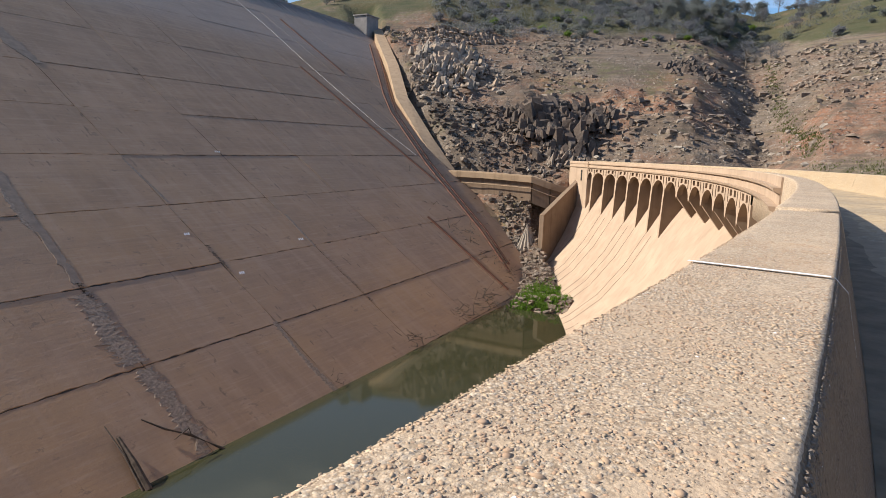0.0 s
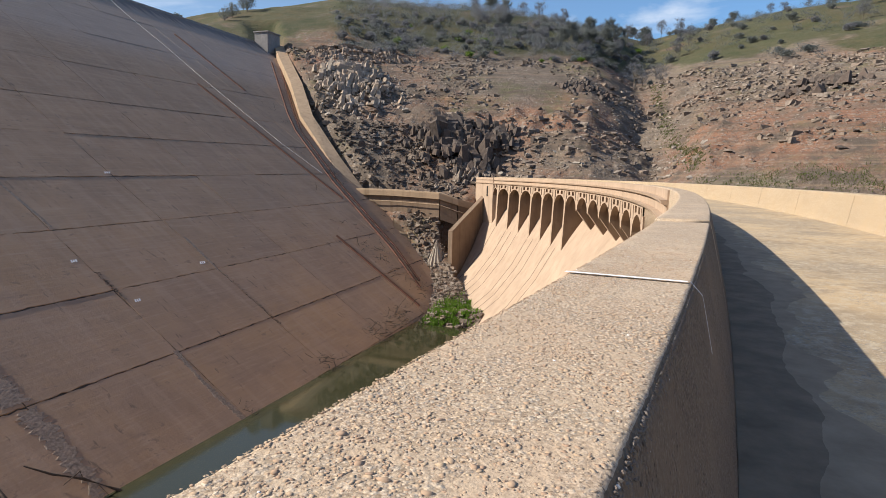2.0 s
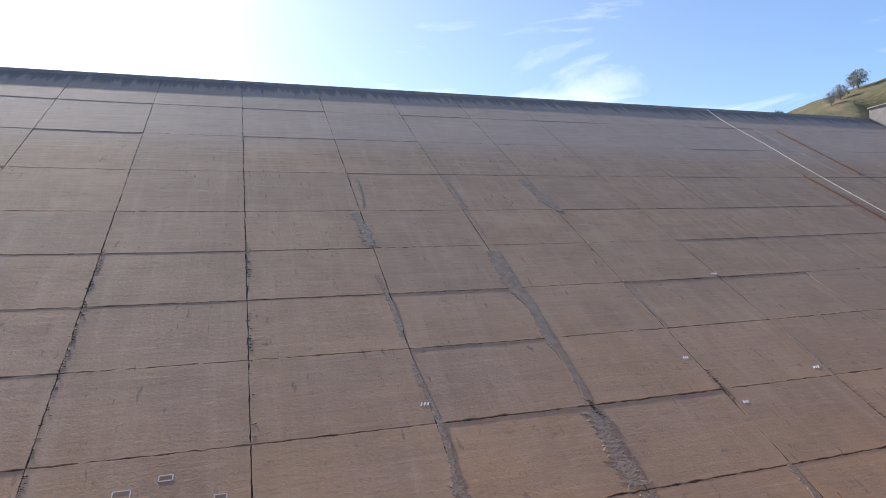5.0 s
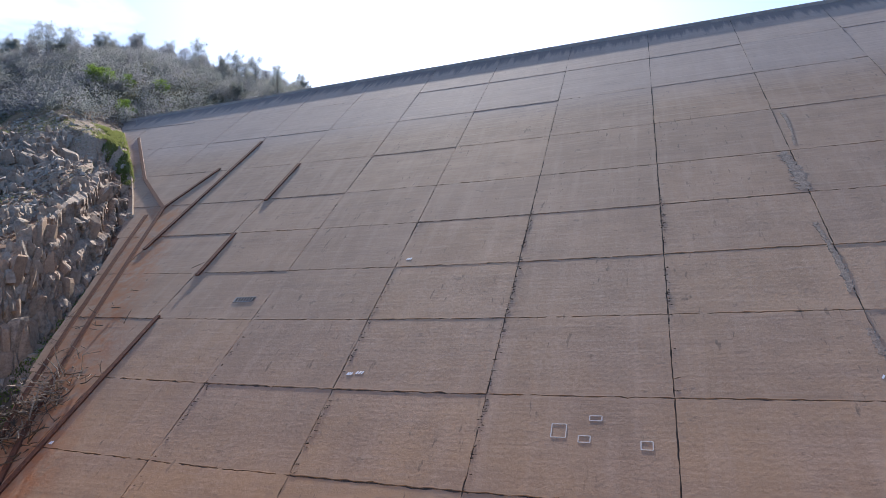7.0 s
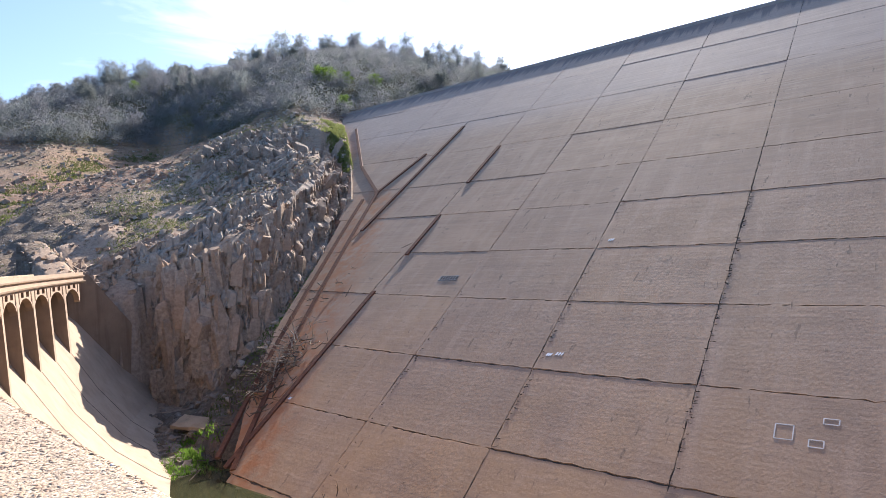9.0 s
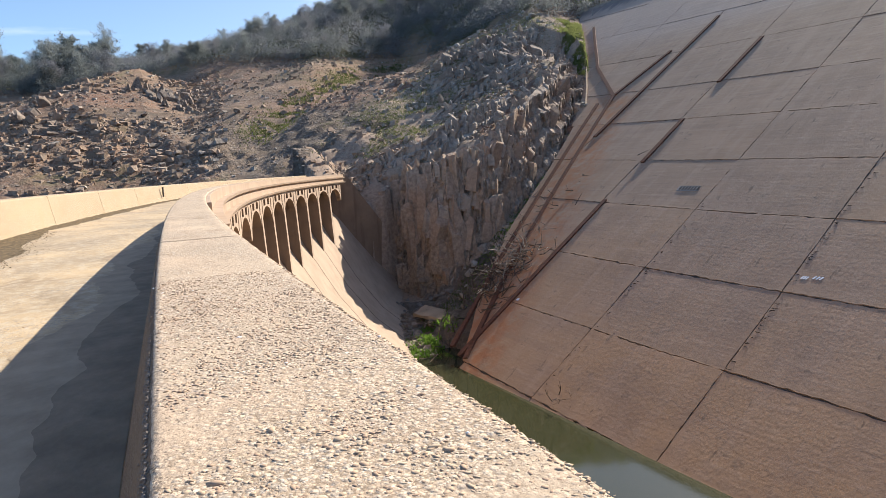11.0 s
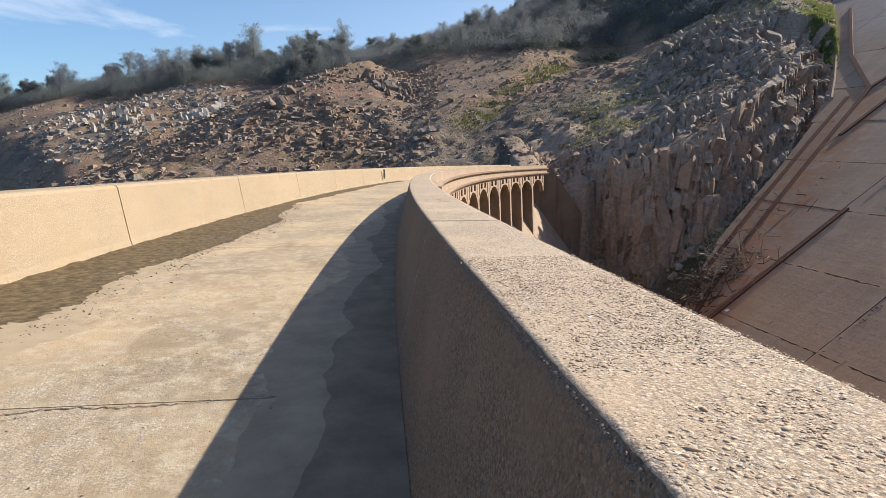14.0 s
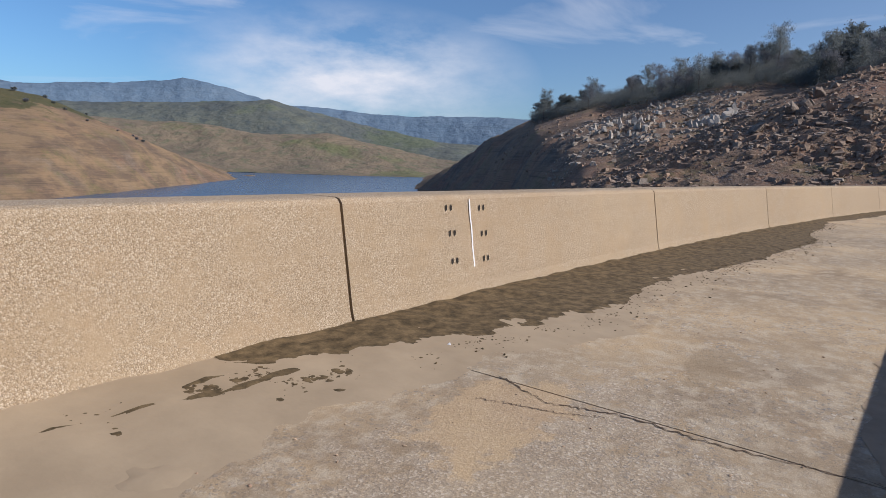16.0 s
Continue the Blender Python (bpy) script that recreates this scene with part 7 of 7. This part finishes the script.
woods("thicket", "scattered scrub on the green hilltop", 110, (84, 104), (0.0, 0.9), 2.4, M_OAK, 56, 22)
woods("thicket", "bare grey scrub on the hill above the quarry", 300, (62, 84), (0.0, 0.85), 2.4, M_TWIG, 55, 18)


def tufts(name, label, n, line, wide, tall, material, seed, category="grass"):
    """Grass along a line of places: thin blades, in one mesh."""
    g = np.random.default_rng(seed)
    t = g.random(n) * (len(line) - 1)
    i = np.minimum(t.astype(int), len(line) - 2)
    pts = np.array(line, float)
    base = pts[i] + (pts[i + 1] - pts[i]) * (t - i)[:, None] + g.normal(0, 1, (n, 2)) * wide
    x, y = base[:, 0], base[:, 1]
    keep = fractal(x, y, wide * 1.2, 3, seed) > -0.12
    x, y = x[keep], y[keep]
    z = in_gap(x, y, ground_z(x, y)) - 0.03
    n = len(x)
    d = g.uniform(0, 6.2832, n)
    w, h = tall * g.uniform(0.12, 0.3, n), tall * g.uniform(0.5, 1.3, n)
    dx, dy = np.cos(d) * w, np.sin(d) * w
    lean = g.normal(0, 0.35, (n, 2)) * h[:, None]
    verts = np.stack([np.stack([x - dx, y - dy, z], -1), np.stack([x + dx, y + dy, z], -1), np.stack([x + lean[:, 0], y + lean[:, 1], z + h], -1)], 1).reshape(-1, 3)
    ob = from_arrays(name, verts, np.arange(3 * n).reshape(-1, 3), material)
    return tagged(ob, label, category, kind="stuff")


def line_at(*pairs):
    return [(d * math.sin(radians(a)), d * math.cos(radians(a))) for a, d in pairs]


tufts("grass_patch", "bright green grass at the water's edge", 7500, [(100, 36), (105, 37), (111, 37), (117, 35)], 2.4, 0.7, M_GRASS, 41)
tufts("grass_patch", "green weeds among debris at the water's edge", 2600, [(-75, 41), (-80, 43), (-83, 47)], 1.6, 0.7, M_GRASS, 42)
tufts("gully_grass", "green grass along the gully", 5000, line_at((92.5, 156), (91.0, 180), (89.5, 205), (88.8, 240), (88.4, 275)), 1.3, 0.5, M_DRYGRASS, 43)
tufts("gully_grass", "green grass along the gully", 8000, line_at((-75.5, 165), (-72, 195), (-67, 235), (-62, 268)), 2.8, 0.6, M_DRYGRASS, 44)
tufts("edge_grass", "green grass strip beside the dam face", 15000, [(-120.5, 113.5), (-128, 120.5), (-136.5, 127.5), (-151, 139)], 1.8, 0.6, M_SPRING, 45)
tufts("edge_grass", "green weeds in the gully under the cliff", 2600, [(-82, 55), (-88, 64), (-93, 78), (-96, 90)], 1.2, 0.4, M_GRASS, 46)
tufts("edge_grass", "green weeds on terraces of rubble under the cliff", 1800, [(-84, 47), (-87, 54), (-89, 61), (-92, 70)], 1.5, 0.4, M_DRYGRASS, 49)
tufts("spur_grass", "thin dry grass between the rocks of the spur", 30000, line_at((-66, 130), (-61, 150), (-56, 175), (-51, 205)), 9.0, 0.35, M_DRYGRASS, 51)
tufts("bank_grass", "thin green grass on the bank above the road", 5000, line_at((84, 150), (92, 142), (100, 138), (108, 136)), 3.0, 0.4, M_DRYGRASS, 47)
tufts("road_weeds", "small green weeds growing in a road joint", 260, [(34.0, -5.5), (38.0, -5.3)], 0.16, 0.12, M_GRASS, 48)


# ---- driftwood ----
def driftwood(n, centre, spread, long, material, seed, label, on=None):
    """A tangle of dead branches, one mesh."""
    g = random.Random(seed)
    bm = bmesh.new()
    for _ in range(n):
        if on:
            p = on_face(g.gauss(on[0], spread[0]), g.gauss(on[1], spread[1]), g.uniform(0.0, 0.8))
        else:
            x, y = g.gauss(centre[0], spread[0]), g.gauss(centre[1], spread[1])
            p = Vector((x, y, max(height_at(x, y), POND_Z) + g.uniform(0.0, 0.7)))
        length = g.uniform(*long)
        way = Vector((g.gauss(0, 1), g.gauss(0, 0.8), g.gauss(0.15, 0.45))).normalized()
        mid = p + way * length * 0.5 + Vector((g.gauss(0, 0.12), g.gauss(0, 0.12), g.gauss(0, 0.12))) * length
        r = 0.024 * length * g.uniform(0.7, 1.6)
        tube(bm, [p, mid, p + way * length], [r, r * 0.8, r * 0.3], 5)
        if g.random() < 0.6:
            side = (way + Vector((g.gauss(0, 0.7), g.gauss(0, 0.7), g.gauss(0.2, 0.5)))).normalized()
            tube(bm, [mid, mid + side * length * 0.4], [r * 0.6, r * 0.15], 4)
    ob = mesh_object("driftwood", bm, material)
    return tagged(ob, label, "driftwood", "driftwood piles", "stuff")


driftwood(110, None, (1.8, 1.6), (1.2, 4.2), M_WOOD, 1, "bleached tangle of driftwood on the dam face", on=(-77.5, -14.5))
driftwood(170, None, (2.4, 2.2), (1.0, 3.8), M_DARKWOOD, 2, "dark tangle of driftwood on the dam face", on=(-77.0, -16.5))
driftwood(60, None, (2.5, 5.0), (0.8, 2.6), M_DARKWOOD, 15, "dark twigs caught along the rusty channel", on=(-82.0, -9.0))
driftwood(34, (-78, 44), (4.0, 2.6), (1.0, 3.5), M_DARKWOOD, 3, "dark branches washed up at the water's edge")
driftwood(60, (118, 44), (6.0, 3.2), (0.8, 3.2), M_DARKWOOD, 4, "dark branches washed up below the plinth")
driftwood(70, (113, 40), (4.5, 3.5), (0.6, 2.6), M_DARKWOOD, 14, "dark branches scattered over debris by the water")
driftwood(50, None, (3.4, 0.7), (0.8, 2.8), M_DARKWOOD, 5, "dark branches lying along the waterline", on=(98.0, -24.0))
driftwood(34, None, (1.8, 0.5), (0.8, 2.6), M_DARKWOOD, 6, "dark branches lying along the waterline", on=(89.0, -24.6))
driftwood(26, None, (1.3, 0.5), (0.7, 2.2), M_DARKWOOD, 7, "dark branches lying along the waterline", on=(72.0, -24.7))
driftwood(10, None, (0.8, 0.3), (0.5, 1.5), M_DARKWOOD, 8, "dark branches lying along the waterline", on=(54.0, -25.2))
driftwood(9, None, (0.5, 0.5), (0.6, 1.6), M_DARKWOOD, 9, "dark branches lying along the waterline", on=(-50.0, -24.6))
driftwood(30, None, (5.0, 5.0), (0.8, 2.4), M_DARKWOOD, 10, "dark branches caught along the edge of the dam face", on=(128.0, -12.0))
driftwood(24, None, (3.0, 3.0), (0.6, 2.0), M_DARKWOOD, 11, "dark branches caught along the edge of the dam face", on=(150.0, 12.0))
driftwood(90, None, (3.0, 4.0), (0.6, 2.6), M_DARKWOOD, 16, "dark drift branches heaped along the edge of the dam face", on=(115.0, -18.5))
driftwood(50, None, (4.0, 4.5), (0.6, 2.4), M_DARKWOOD, 17, "dark twigs along the rusty channel", on=(139.0, 1.0))
driftwood(26, (-88, 56), (3.0, 5.0), (0.6, 2.4), M_WOOD, 12, "bleached branches in the gully under the cliff")
bm = bmesh.new()
tube(bm, [on_face(29.0, -25.8, 0.25), on_face(29.2, -24.4, 0.5), on_face(29.5, -22.8, 0.35)], [0.36, 0.32, 0.2], 8)
tube(bm, [on_face(28.6, -25.7, 0.3), on_face(28.9, -23.8, 0.6), on_face(29.1, -22.0, 0.5)], [0.10, 0.08, 0.04], 6)
tagged(mesh_object("fallen_log", bm, M_DARKWOOD), "dead tree trunk leaning on the dam face", "log")
bm = bmesh.new()
tube(bm, [on_face(36.8, -25.6, 0.2), on_face(35.0, -24.2, 0.35), on_face(33.4, -23.3, 0.3), on_face(32.2, -22.3, 0.25)], [0.16, 0.13, 0.10, 0.05], 7)
tube(bm, [on_face(35.0, -24.2, 0.35), on_face(34.9, -23.9, 0.8), on_face(33.0, -24.2, 0.9)], [0.09, 0.07, 0.03], 6)
tagged(mesh_object("fallen_log", bm, M_DARKWOOD), "forked dead branch lying on the dam face", "log")
